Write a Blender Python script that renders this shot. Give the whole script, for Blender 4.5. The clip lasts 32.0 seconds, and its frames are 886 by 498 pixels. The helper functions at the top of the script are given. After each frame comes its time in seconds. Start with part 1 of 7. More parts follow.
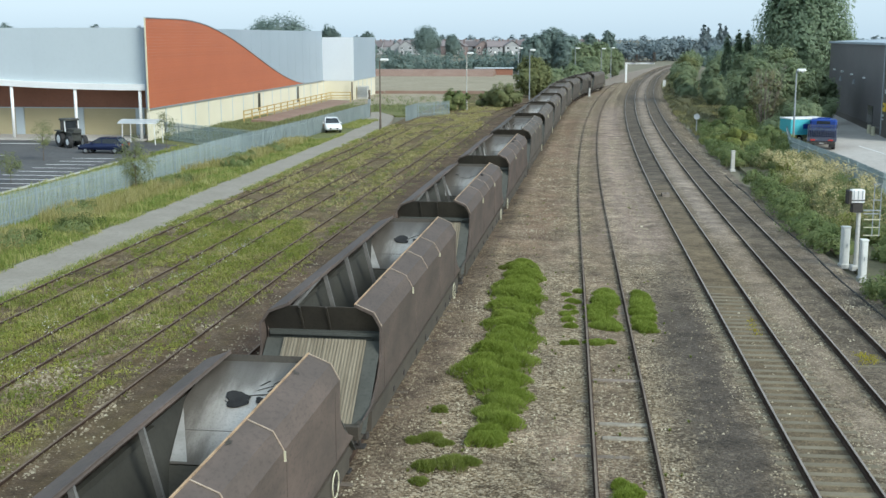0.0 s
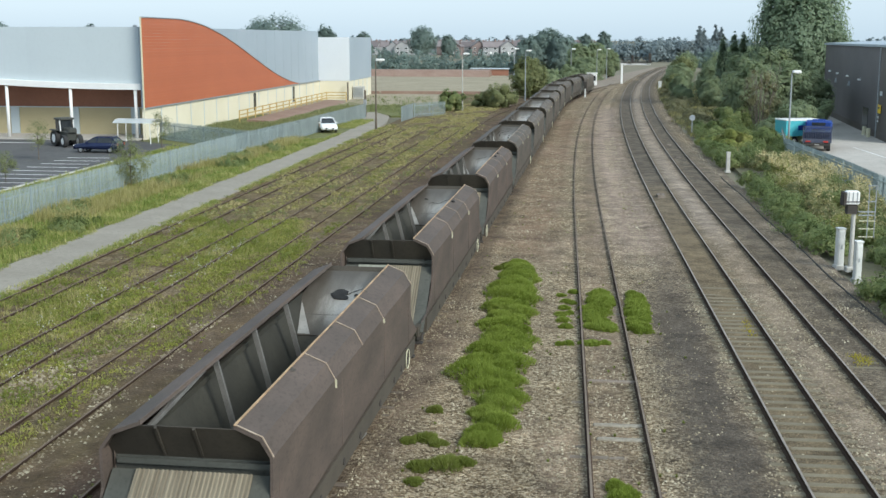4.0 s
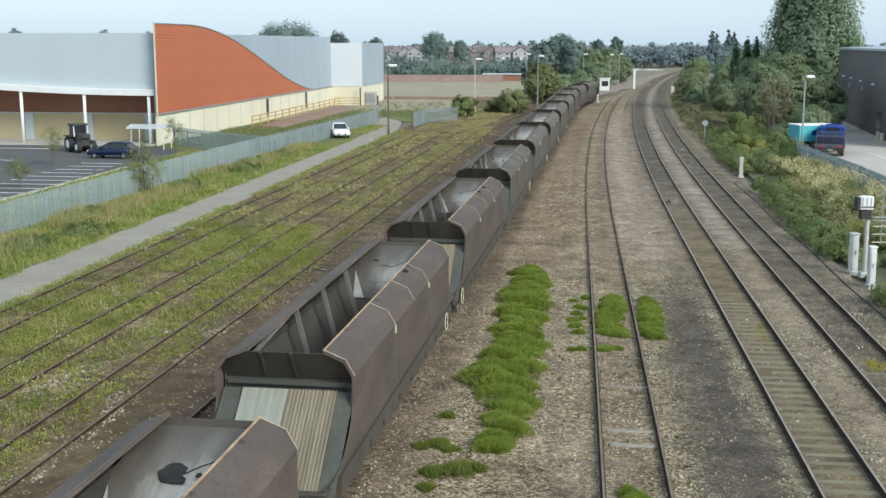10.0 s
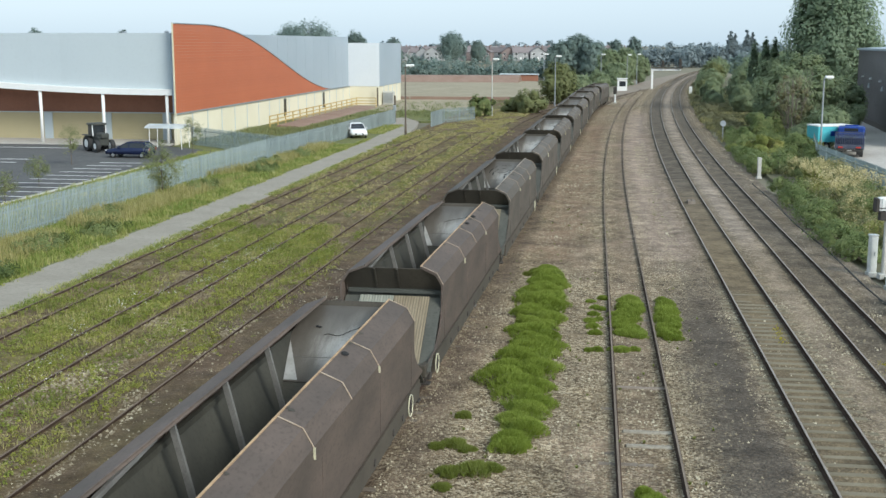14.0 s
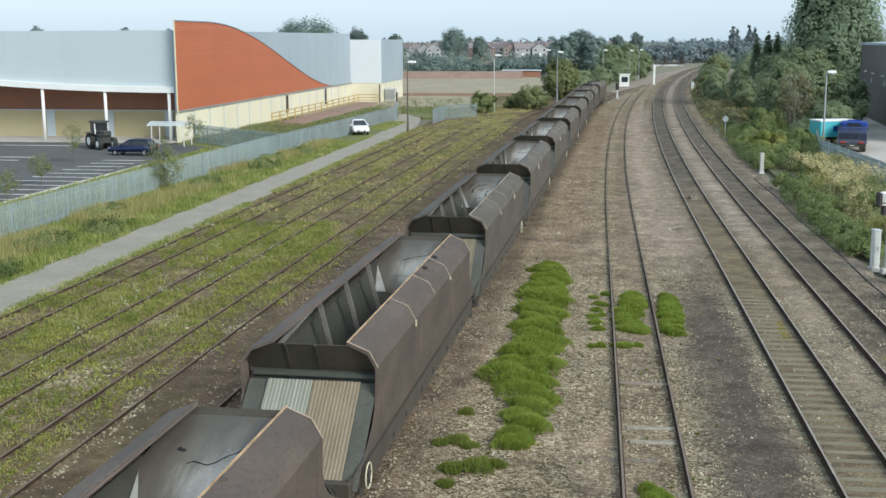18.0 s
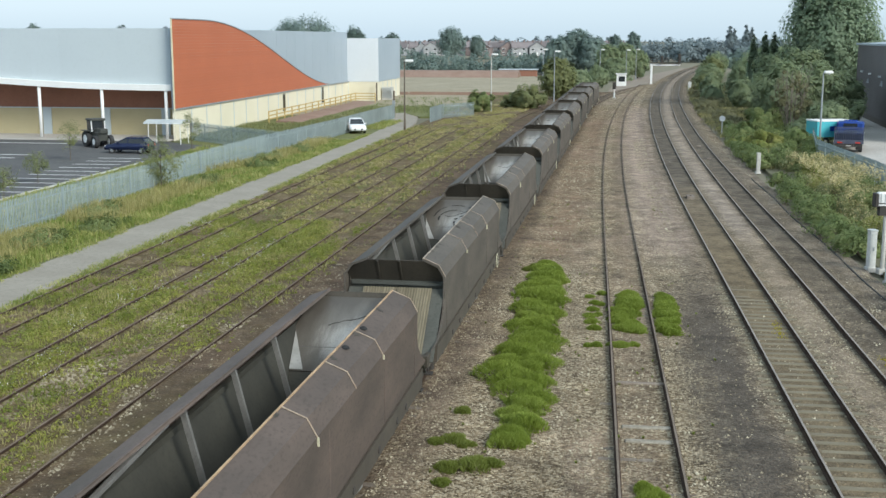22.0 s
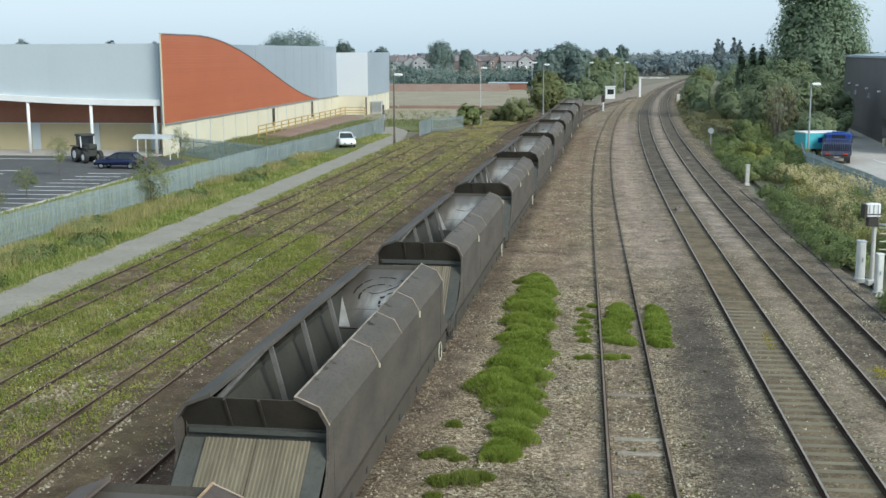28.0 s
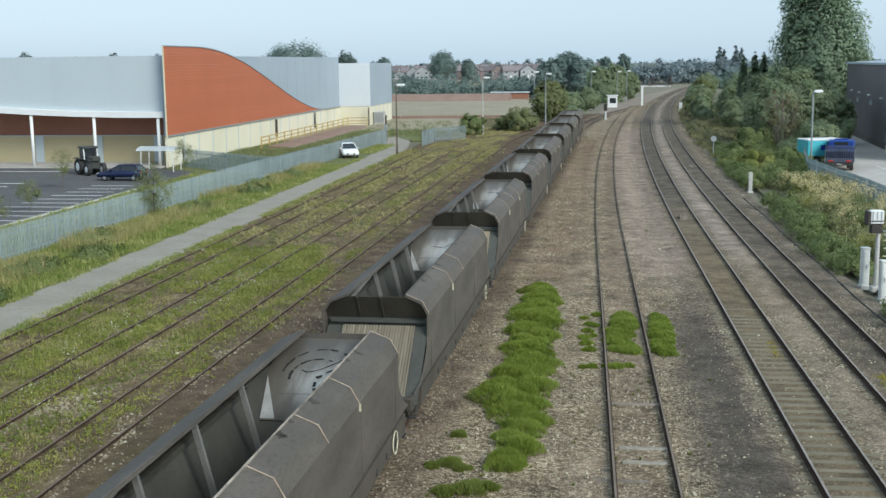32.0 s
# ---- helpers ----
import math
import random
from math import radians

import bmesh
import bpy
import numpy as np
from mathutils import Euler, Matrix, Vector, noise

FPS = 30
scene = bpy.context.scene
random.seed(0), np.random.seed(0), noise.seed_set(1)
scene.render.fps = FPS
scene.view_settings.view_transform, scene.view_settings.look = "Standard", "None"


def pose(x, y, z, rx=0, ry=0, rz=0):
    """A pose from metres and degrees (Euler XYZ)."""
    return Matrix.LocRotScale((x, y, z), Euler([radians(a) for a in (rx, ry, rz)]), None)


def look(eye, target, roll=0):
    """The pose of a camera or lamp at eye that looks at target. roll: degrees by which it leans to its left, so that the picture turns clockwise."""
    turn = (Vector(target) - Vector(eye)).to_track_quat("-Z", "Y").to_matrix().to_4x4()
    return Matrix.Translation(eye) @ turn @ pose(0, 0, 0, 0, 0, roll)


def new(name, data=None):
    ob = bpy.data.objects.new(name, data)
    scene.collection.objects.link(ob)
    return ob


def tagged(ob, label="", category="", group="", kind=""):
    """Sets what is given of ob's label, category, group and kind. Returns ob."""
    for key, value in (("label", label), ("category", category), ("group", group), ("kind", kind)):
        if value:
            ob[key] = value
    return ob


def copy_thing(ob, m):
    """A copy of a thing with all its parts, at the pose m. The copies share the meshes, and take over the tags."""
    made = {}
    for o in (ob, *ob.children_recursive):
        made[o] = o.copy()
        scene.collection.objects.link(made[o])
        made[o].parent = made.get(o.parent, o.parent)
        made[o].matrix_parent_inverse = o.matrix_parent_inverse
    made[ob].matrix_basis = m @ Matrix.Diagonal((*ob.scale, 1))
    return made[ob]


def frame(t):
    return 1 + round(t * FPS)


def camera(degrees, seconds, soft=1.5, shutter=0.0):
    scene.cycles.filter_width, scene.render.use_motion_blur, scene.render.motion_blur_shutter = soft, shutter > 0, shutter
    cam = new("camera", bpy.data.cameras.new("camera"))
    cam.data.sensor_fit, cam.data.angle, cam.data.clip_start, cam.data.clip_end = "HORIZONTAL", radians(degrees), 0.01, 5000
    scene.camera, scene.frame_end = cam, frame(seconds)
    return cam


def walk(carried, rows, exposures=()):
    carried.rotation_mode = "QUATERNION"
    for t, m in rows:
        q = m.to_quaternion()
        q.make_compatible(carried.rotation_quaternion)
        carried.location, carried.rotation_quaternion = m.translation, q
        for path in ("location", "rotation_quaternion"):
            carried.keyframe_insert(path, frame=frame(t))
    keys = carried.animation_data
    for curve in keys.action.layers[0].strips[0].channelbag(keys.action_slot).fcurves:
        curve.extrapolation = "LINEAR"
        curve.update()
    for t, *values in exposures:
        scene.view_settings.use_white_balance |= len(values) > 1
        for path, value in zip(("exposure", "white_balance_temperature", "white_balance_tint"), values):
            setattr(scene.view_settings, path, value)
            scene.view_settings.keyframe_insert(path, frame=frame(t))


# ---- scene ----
cam = camera(41.8, 32.0)

# camera on the overbridge, turned a little by hand
EYE = (0.0, 0.0, 9.9)
PATH = [
    (0, 6.917, -10.338, 0.094), (0.5, 6.834, -10.484, 0.109), (1, 6.734, -10.402, 0.135), (1.5, 6.674, -10.414, 0.056),
    (2, 6.639, -10.366, 0.022), (2.5, 6.880, -10.446, -0.036), (3, 6.715, -10.385, -0.030), (3.5, 6.708, -10.320, -0.125),
    (5.5, 6.791, -10.370, 0.094), (6, 6.882, -10.454, 0.031), (6.5, 7.351, -10.412, 0.100), (7, 7.226, -10.357, 0.041),
    (7.5, 7.086, -10.428, -0.197), (8, 6.986, -10.389, -0.066), (8.5, 7.082, -10.362, -0.035), (9, 7.000, -10.297, 0.000),
    (9.5, 7.046, -10.242, 0.065), (10, 7.319, -10.056, 0.012), (10.5, 7.698, -10.206, 0.179), (11, 7.949, -10.116, 0.143),
    (11.5, 8.038, -10.201, 0.032), (12, 8.122, -10.076, 0.046), (12.5, 8.234, -10.135, 0.120), (13, 8.149, -10.122, 0.193),
    (13.5, 8.244, -10.004, -0.006), (14, 8.165, -10.053, -0.028), (14.5, 8.336, -10.170, -0.077), (16.5, 8.213, -10.305, -0.026),
    (17, 8.165, -10.352, 0.261), (17.5, 8.040, -10.223, 0.363), (18, 8.255, -10.228, 0.194), (18.5, 8.309, -10.288, -0.070),
    (19, 8.160, -10.369, 0.046), (19.5, 8.117, -10.357, -0.163), (20, 8.059, -10.390, -0.091), (20.5, 8.234, -10.469, 0.133),
    (21, 8.076, -10.363, 0.065), (21.5, 8.159, -10.328, 0.046), (22, 8.120, -10.281, -0.002), (22.5, 8.198, -10.454, 0.037),
    (23, 8.078, -10.494, 0.045), (23.5, 7.997, -10.368, 0.031), (24, 7.885, -10.251, 0.220), (24.5, 8.061, -10.004, 0.219),
    (25, 7.740, -9.811, 0.375), (25.5, 7.597, -9.797, 0.221), (27.5, 7.551, -9.666, 0.307), (28, 7.589, -9.620, 0.261),
    (28.5, 7.575, -9.740, 0.502), (29, 7.418, -9.686, 0.658), (29.5, 7.308, -9.666, 0.551), (30, 7.235, -9.619, 0.525),
    (30.5, 7.350, -9.746, 0.707), (31, 7.598, -9.520, 0.823), (31.5, 7.692, -9.406, 0.726), (32, 7.691, -9.136, 0.673),
]
walk(cam, [(t, pose(*EYE, 90 + p, r, y)) for t, y, p, r in PATH], exposures=[(0, 0.96, 6200, 8), (5, 0.98, 6400, 10), (23, 0.98, 6400, 10), (28, 0.86, 6300, 9), (32, 0.82, 6200, 9)])

# ---- light: a bright, hazy, overcast day ----
world = bpy.data.worlds.new("sky")
scene.world = world
world.use_nodes = True
_wn = world.node_tree.nodes
_sky = _wn.new("ShaderNodeTexSky")
_sky.sky_type = "NISHITA"
_sky.sun_disc = False
SUN_EL, SUN_AZ = 33.0, 130.0      # azimuth clockwise from +y
_sky.sun_elevation = radians(SUN_EL)
_sky.sun_rotation = radians(SUN_AZ)
_sky.altitude = 20.0
_sky.air_density, _sky.dust_density, _sky.ozone_density = 1.0, 1.2, 1.0
_hsv = _wn.new("ShaderNodeHueSaturation")
_hsv.inputs["Saturation"].default_value = 0.5
world.node_tree.links.new(_sky.outputs[0], _hsv.inputs["Color"])
_mx = _wn.new("ShaderNodeMix")
_mx.data_type = "RGBA"
_mx.inputs[0].default_value = 0.8          # thin even cloud over the clear sky
_mx.inputs[7].default_value = (2.33, 3.06, 3.62, 1)
world.node_tree.links.new(_hsv.outputs[0], _mx.inputs[6])
world.node_tree.links.new(_mx.outputs[2], _wn["Background"].inputs[0])
_wn["Background"].inputs[1].default_value = 0.13
_sl = bpy.data.lights.new("sun", "SUN")
_sl.energy, _sl.angle, _sl.color = 1.8, radians(25), (0.97, 0.97, 0.90)
_so = new("sun", _sl)
_so.matrix_world = look((300 * math.sin(radians(SUN_AZ)), 300 * math.cos(radians(SUN_AZ)), 300 * math.tan(radians(SUN_EL))), (0, 0, 0))

# ---- mesh helpers ----
class MB:
    """Collects faces and makes one mesh of them."""
    def __init__(self):
        self.v, self.f, self.uv = [], [], []

    def add(self, verts, faces):
        n = len(self.v)
        self.v += [tuple(p) for p in verts]
        self.f += [tuple(i + n for i in q) for q in faces]
        return self

    def box(self, x0, x1, y0, y1, z0, z1):
        return self.add([(x0, y0, z0), (x1, y0, z0), (x1, y1, z0), (x0, y1, z0), (x0, y0, z1), (x1, y0, z1), (x1, y1, z1), (x0, y1, z1)],
                        [(3, 2, 1, 0), (4, 5, 6, 7), (0, 1, 5, 4), (1, 2, 6, 5), (2, 3, 7, 6), (3, 0, 4, 7)])

    def bbox(self, x0, x1, y0, y1, z0, z1, b=0.02):
        """A box with bevelled upright and top edges."""
        def ring(x0, x1, y0, y1, z):
            return [(x0 + b, y0, z), (x1 - b, y0, z), (x1, y0 + b, z), (x1, y1 - b, z), (x1 - b, y1, z), (x0 + b, y1, z), (x0, y1 - b, z), (x0, y0 + b, z)]
        v = ring(x0, x1, y0, y1, z0) + ring(x0, x1, y0, y1, z1 - b)
        w = ring(x0 + b, x1 - b, y0 + b, y1 - b, z1)
        v += w
        f = [tuple(range(7, -1, -1)), tuple(range(16, 24))]
        for k in (0, 8):
            f += [(k + i, k + (i + 1) % 8, k + 8 + (i + 1) % 8, k + 8 + i) for i in range(8)]
        return self.add(v, f)

    def prism(self, poly, axis, a, b):
        """A polygon of (p, q) pulled from a to b along an axis ('x': p=y q=z; 'y': p=x q=z; 'z': p=x q=y)."""
        m = {"x": lambda p, q, s: (s, p, q), "y": lambda p, q, s: (p, s, q), "z": lambda p, q, s: (p, q, s)}[axis]
        n = len(poly)
        v = [m(p, q, a) for p, q in poly] + [m(p, q, b) for p, q in poly]
        f = [tuple(range(n - 1, -1, -1)), tuple(range(n, 2 * n))] + [(i, (i + 1) % n, n + (i + 1) % n, n + i) for i in range(n)]
        return self.add(v, f)

    def tube(self, p, q, r0, r1=None, n=8, caps=True):
        """A round bar from p to q, tapered from r0 to r1."""
        r1 = r0 if r1 is None else r1
        p, q = Vector(p), Vector(q)
        d = (q - p).normalized()
        u = d.orthogonal().normalized()
        w = d.cross(u)
        v = []
        for c, r in ((p, r0), (q, r1)):
            v += [c + (u * math.cos(2 * math.pi * i / n) + w * math.sin(2 * math.pi * i / n)) * r for i in range(n)]
        f = [(i, (i + 1) % n, n + (i + 1) % n, n + i) for i in range(n)]
        if caps:
            f += [tuple(range(n - 1, -1, -1)), tuple(range(n, 2 * n))]
        return self.add(v, f)

    def bar(self, p, q, w, h=None):
        """A square bar from p to q."""
        h = w if h is None else h
        p, q = Vector(p), Vector(q)
        d = (q - p).normalized()
        s = d.cross(Vector((0, 0, 1)))
        s = s.normalized() if s.length > 1e-4 else Vector((1, 0, 0))
        t = s.cross(d)
        v = [c + s * (i * w / 2) + t * (j * h / 2) for c in (p, q) for i, j in ((-1, -1), (1, -1), (1, 1), (-1, 1))]
        return self.add(v, [(3, 2, 1, 0), (4, 5, 6, 7), (0, 1, 5, 4), (1, 2, 6, 5), (2, 3, 7, 6), (3, 0, 4, 7)])

    def ring(self, c, axis, R, r, n=20, m=6):
        """A torus."""
        c, d = Vector(c), Vector(axis).normalized()
        u = d.orthogonal().normalized()
        w = d.cross(u)
        v = []
        for i in range(n):
            a = 2 * math.pi * i / n
            e = u * math.cos(a) + w * math.sin(a)
            for j in range(m):
                b = 2 * math.pi * j / m
                v.append(c + e * (R + r * math.cos(b)) + d * (r * math.sin(b)))
        return self.add(v, [(i * m + j, ((i + 1) % n) * m + j, ((i + 1) % n) * m + (j + 1) % m, i * m + (j + 1) % m) for i in range(n) for j in range(m)])

    def lathe(self, prof, n=16, c=(0, 0, 0), axis="z"):
        """A profile of (r, h) turned round an axis."""
        v = []
        for r, h in prof:
            for i in range(n):
                a = 2 * math.pi * i / n
                p, q = r * math.cos(a), r * math.sin(a)
                v.append((c[0] + p, c[1] + q, c[2] + h) if axis == "z" else (c[0] + h, c[1] + p, c[2] + q))
        f = [(k * n + i, k * n + (i + 1) % n, (k + 1) * n + (i + 1) % n, (k + 1) * n + i) for k in range(len(prof) - 1) for i in range(n)]
        f += [tuple(range(n - 1, -1, -1)), tuple(range((len(prof) - 1) * n, len(prof) * n))]
        return self.add(v, f)

    def sheet(self, poly, th):
        """A polygon of 3D points given some thickness along its normal."""
        P = [Vector(p) for p in poly]
        nrm = (P[1] - P[0]).cross(P[-1] - P[0]).normalized()
        n = len(P)
        v = P + [p - nrm * th for p in P]
        f = [tuple(range(n)), tuple(range(2 * n - 1, n - 1, -1))] + [(i, n + i, n + (i + 1) % n, (i + 1) % n) for i in range(n)]
        return self.add(v, f)

    def mesh(self, name, mat=None, smooth=False):
        me = bpy.data.meshes.new(name)
        me.from_pydata(self.v, [], self.f)
        if mat:
            me.materials.append(mat)
        if smooth:
            me.polygons.foreach_set("use_smooth", [True] * len(me.polygons))
        me.update()
        return me


def part(name, mb, mat, parent, label="", smooth=False):
    """One mesh object under a thing or a part."""
    me = mb if isinstance(mb, bpy.types.Mesh) else mb.mesh(name, mat, smooth)
    ob = new(name, me)
    ob.parent = parent
    if label:
        ob["label"] = label
    return ob


def thing(name, label, category, group="", m=None, mb=None, mat=None, kind="", smooth=False):
    ob = new(name, mb.mesh(name, mat, smooth) if mb else None)
    if m is not None:
        ob.matrix_basis = m
    return tagged(ob, label, category, group, kind)


def structure(name, mb, mat, label, smooth=False, category=""):
    return tagged(new(name, mb.mesh(name, mat, smooth)), label, category, "", "structure")


def fast_mesh(name, V, F, mat):
    """A mesh from arrays: V (n,3), F (m,3) or (m,4)."""
    me = bpy.data.meshes.new(name)
    k = F.shape[1]
    me.vertices.add(len(V))
    me.vertices.foreach_set("co", np.asarray(V, dtype=np.float32).ravel())
    me.loops.add(F.size)
    me.loops.foreach_set("vertex_index", F.astype(np.int32).ravel())
    me.polygons.add(len(F))
    me.polygons.foreach_set("loop_start", np.arange(0, F.size, k, dtype=np.int32))
    me.update(calc_edges=True)
    me.materials.append(mat)
    return me


# ---- materials ----
def nodes_of(name):
    m = bpy.data.materials.new(name)
    m.use_nodes = True
    return m, m.node_tree.nodes, m.node_tree.links, m.node_tree.nodes["Principled BSDF"]


def ramp(nt, a, b, fac, p0=0.35, p1=0.65):
    r = nt.nodes.new("ShaderNodeValToRGB")
    r.color_ramp.elements[0].position, r.color_ramp.elements[1].position = p0, p1
    r.color_ramp.elements[0].color, r.color_ramp.elements[1].color = (*a, 1), (*b, 1)
    nt.links.new(fac, r.inputs[0])
    return r.outputs[0]


def tex(nt, kind, scale, coord, detail=4.0, rough=0.6):
    t = nt.nodes.new("ShaderNodeTexNoise" if kind == "noise" else "ShaderNodeTexVoronoi")
    t.inputs["Scale"].default_value = scale
    if kind == "noise":
        t.inputs["Detail"].default_value = detail
        t.inputs["Roughness"].default_value = rough
    nt.links.new(coord, t.inputs["Vector"])
    return t


def mixc(nt, a, b, fac, mode="MIX"):
    m = nt.nodes.new("ShaderNodeMix")
    m.data_type, m.blend_type = "RGBA", mode
    for sock, val in ((m.inputs[0], fac), (m.inputs[6], a), (m.inputs[7], b)):
        if isinstance(val, bpy.types.NodeSocket):
            nt.links.new(val, sock)
        elif isinstance(val, (int, float)):
            sock.default_value = val
        else:
            sock.default_value = (*val, 1)
    return m.outputs[2]


def paint(name, c0, c1, rough=0.6, metal=0.0, scale=1.5, fine=25.0, bump=0.15, rnd=0.0, stretch=(1, 1, 1), spec=0.5, dist=0.01, grime=0.6):
    """A surface between two colours at two scales, with fine relief. rnd: how much objects differ."""
    m, n, l, b = nodes_of(name)
    nt = m.node_tree
    co = n.new("ShaderNodeTexCoord")
    mp = n.new("ShaderNodeMapping")
    mp.inputs["Scale"].default_value = stretch
    l.new(co.outputs["Object"], mp.inputs[0])
    big = tex(nt, "noise", scale, mp.outputs[0], 5)
    small = tex(nt, "noise", fine, mp.outputs[0], 3)
    col = ramp(nt, c0, c1, big.outputs[0], 0.3, 0.7)
    dark = tuple(x * 0.72 for x in c0)
    col = mixc(nt, col, dark, ramp(nt, (0, 0, 0), (grime, grime, grime), small.outputs[0], 0.5, 0.75))
    if rnd:
        oi = n.new("ShaderNodeObjectInfo")
        v = n.new("ShaderNodeHueSaturation")
        mr = n.new("ShaderNodeMapRange")
        mr.inputs[3].default_value, mr.inputs[4].default_value = 1 - rnd, 1 + rnd
        l.new(oi.outputs["Random"], mr.inputs[0])
        l.new(mr.outputs[0], v.inputs["Value"])
        l.new(col, v.inputs["Color"])
        col = v.outputs[0]
    l.new(col, b.inputs["Base Color"])
    b.inputs["Roughness"].default_value = rough
    b.inputs["Metallic"].default_value = metal
    b.inputs["Specular IOR Level"].default_value = spec
    if bump:
        bp = n.new("ShaderNodeBump")
        bp.inputs["Strength"].default_value = bump
        bp.inputs["Distance"].default_value = dist
        l.new(small.outputs[0], bp.inputs["Height"])
        l.new(bp.outputs[0], b.inputs["Normal"])
    return m


def gravel(name, stones, soil, patch, stone_size=0.06, soil_amount=0.5, patch_scale=0.25, stretch=(1, 1, 1), bands=()):
    """Ballast: stones of mixed colours, soil between, wide patches; bands: (offset from the track's middle, half width, colour, amount) from the UV map."""
    m, n, l, b = nodes_of(name)
    nt = m.node_tree
    geo = n.new("ShaderNodeNewGeometry")
    pos = geo.outputs["Position"]
    vo = tex(nt, "voronoi", 1 / stone_size, pos)
    vo2 = tex(nt, "voronoi", 0.45 / stone_size, pos)
    r = n.new("ShaderNodeValToRGB")
    r.color_ramp.interpolation = "CONSTANT"
    els = r.color_ramp.elements
    els[0].color, els[0].position = (*stones[0], 1), 0
    els[1].color, els[1].position = (*stones[1], 1), 0.25
    for k, c in enumerate(stones[2:]):
        e = els.new(0.25 + 0.7 * (k + 1) / (len(stones) - 1))
        e.color = (*c, 1)
    sx = n.new("ShaderNodeSeparateColor")
    l.new(vo.outputs["Color"], sx.inputs[0])
    l.new(sx.outputs[0], r.inputs[0])
    col = r.outputs[0]
    mp = n.new("ShaderNodeMapping")
    mp.inputs["Scale"].default_value = stretch
    l.new(pos, mp.inputs[0])
    mid = tex(nt, "noise", 2.2, mp.outputs[0], 6, 0.7)
    wide = tex(nt, "noise", patch_scale, mp.outputs[0], 5, 0.6)
    col = mixc(nt, col, soil, ramp(nt, (0, 0, 0), (1, 1, 1), mid.outputs[0], 0.62 - soil_amount * 0.35, 0.80 - soil_amount * 0.25))
    col = mixc(nt, col, patch, ramp(nt, (0, 0, 0), (0.75, 0.75, 0.75), wide.outputs[0], 0.48, 0.68))
    uv = n.new("ShaderNodeUVMap")
    su = n.new("ShaderNodeSeparateXYZ")
    l.new(uv.outputs[0], su.inputs[0])
    wob = n.new("ShaderNodeMath")
    wob.operation = "MULTIPLY_ADD"
    l.new(mid.outputs[0], wob.inputs[0])
    wob.inputs[1].default_value = 0.9
    l.new(su.outputs[0], wob.inputs[2])
    loose = n.new("ShaderNodeMath")
    loose.operation = "MULTIPLY_ADD"
    l.new(tex(nt, "noise", 0.8, mp.outputs[0], 6, 0.7).outputs[0], loose.inputs[0])
    loose.inputs[1].default_value = 3.0
    l.new(su.outputs[0], loose.inputs[2])
    for off, half, c, amount, *along in bands:
        a = n.new("ShaderNodeMath")
        a.operation = "SUBTRACT"
        l.new((wob if half < 1 else loose).outputs[0], a.inputs[0])
        a.inputs[1].default_value = off + (0.45 if half < 1 else 1.5)
        d = n.new("ShaderNodeMath")
        d.operation = "ABSOLUTE"
        l.new(a.outputs[0], d.inputs[0])
        mr = n.new("ShaderNodeMapRange")
        mr.inputs[1].default_value, mr.inputs[2].default_value = half * 1.5, half * 0.4
        mr.inputs[3].default_value, mr.inputs[4].default_value = 0, amount
        l.new(d.outputs[0], mr.inputs[0])
        fac = mr.outputs[0]
        for lo, hi in ((along[0] - 4, along[0] + 4), (along[1] + 8, along[1] - 8)) if along else ():
            f = n.new("ShaderNodeMapRange")
            f.inputs[1].default_value, f.inputs[2].default_value = lo, hi
            l.new(su.outputs[1], f.inputs[0])
            ml = n.new("ShaderNodeMath")
            ml.operation = "MULTIPLY"
            l.new(fac, ml.inputs[0])
            l.new(f.outputs[0], ml.inputs[1])
            fac = ml.outputs[0]
        col = mixc(nt, col, c, fac)
    mott = tex(nt, "noise", 0.95, pos, 8, 0.78)
    col = mixc(nt, col, ramp(nt, (0.46, 0.43, 0.41), (1.55, 1.50, 1.46), mott.outputs[0], 0.30, 0.70), 0.9, "MULTIPLY")
    blotch = tex(nt, "noise", 0.33, pos, 7, 0.72)
    col = mixc(nt, col, ramp(nt, (0.68, 0.66, 0.66), (1.36, 1.31, 1.28), blotch.outputs[0], 0.34, 0.66), 0.8, "MULTIPLY")
    edge = ramp(nt, (0.45, 0.45, 0.45), (1, 1, 1), vo.outputs["Distance"], 0.75, 0.35)
    col = mixc(nt, col, edge, 0.55, "MULTIPLY")
    l.new(col, b.inputs["Base Color"])
    b.inputs["Roughness"].default_value = 0.95
    b.inputs["Specular IOR Level"].default_value = 0.2
    add = n.new("ShaderNodeMath")
    l.new(vo.outputs["Distance"], add.inputs[0])
    l.new(vo2.outputs["Distance"], add.inputs[1])
    bp = n.new("ShaderNodeBump")
    bp.inputs["Strength"].default_value = 0.8
    bp.inputs["Distance"].default_value = 0.04
    bp.invert = True
    l.new(add.outputs[0], bp.inputs["Height"])
    l.new(bp.outputs[0], b.inputs["Normal"])
    return m


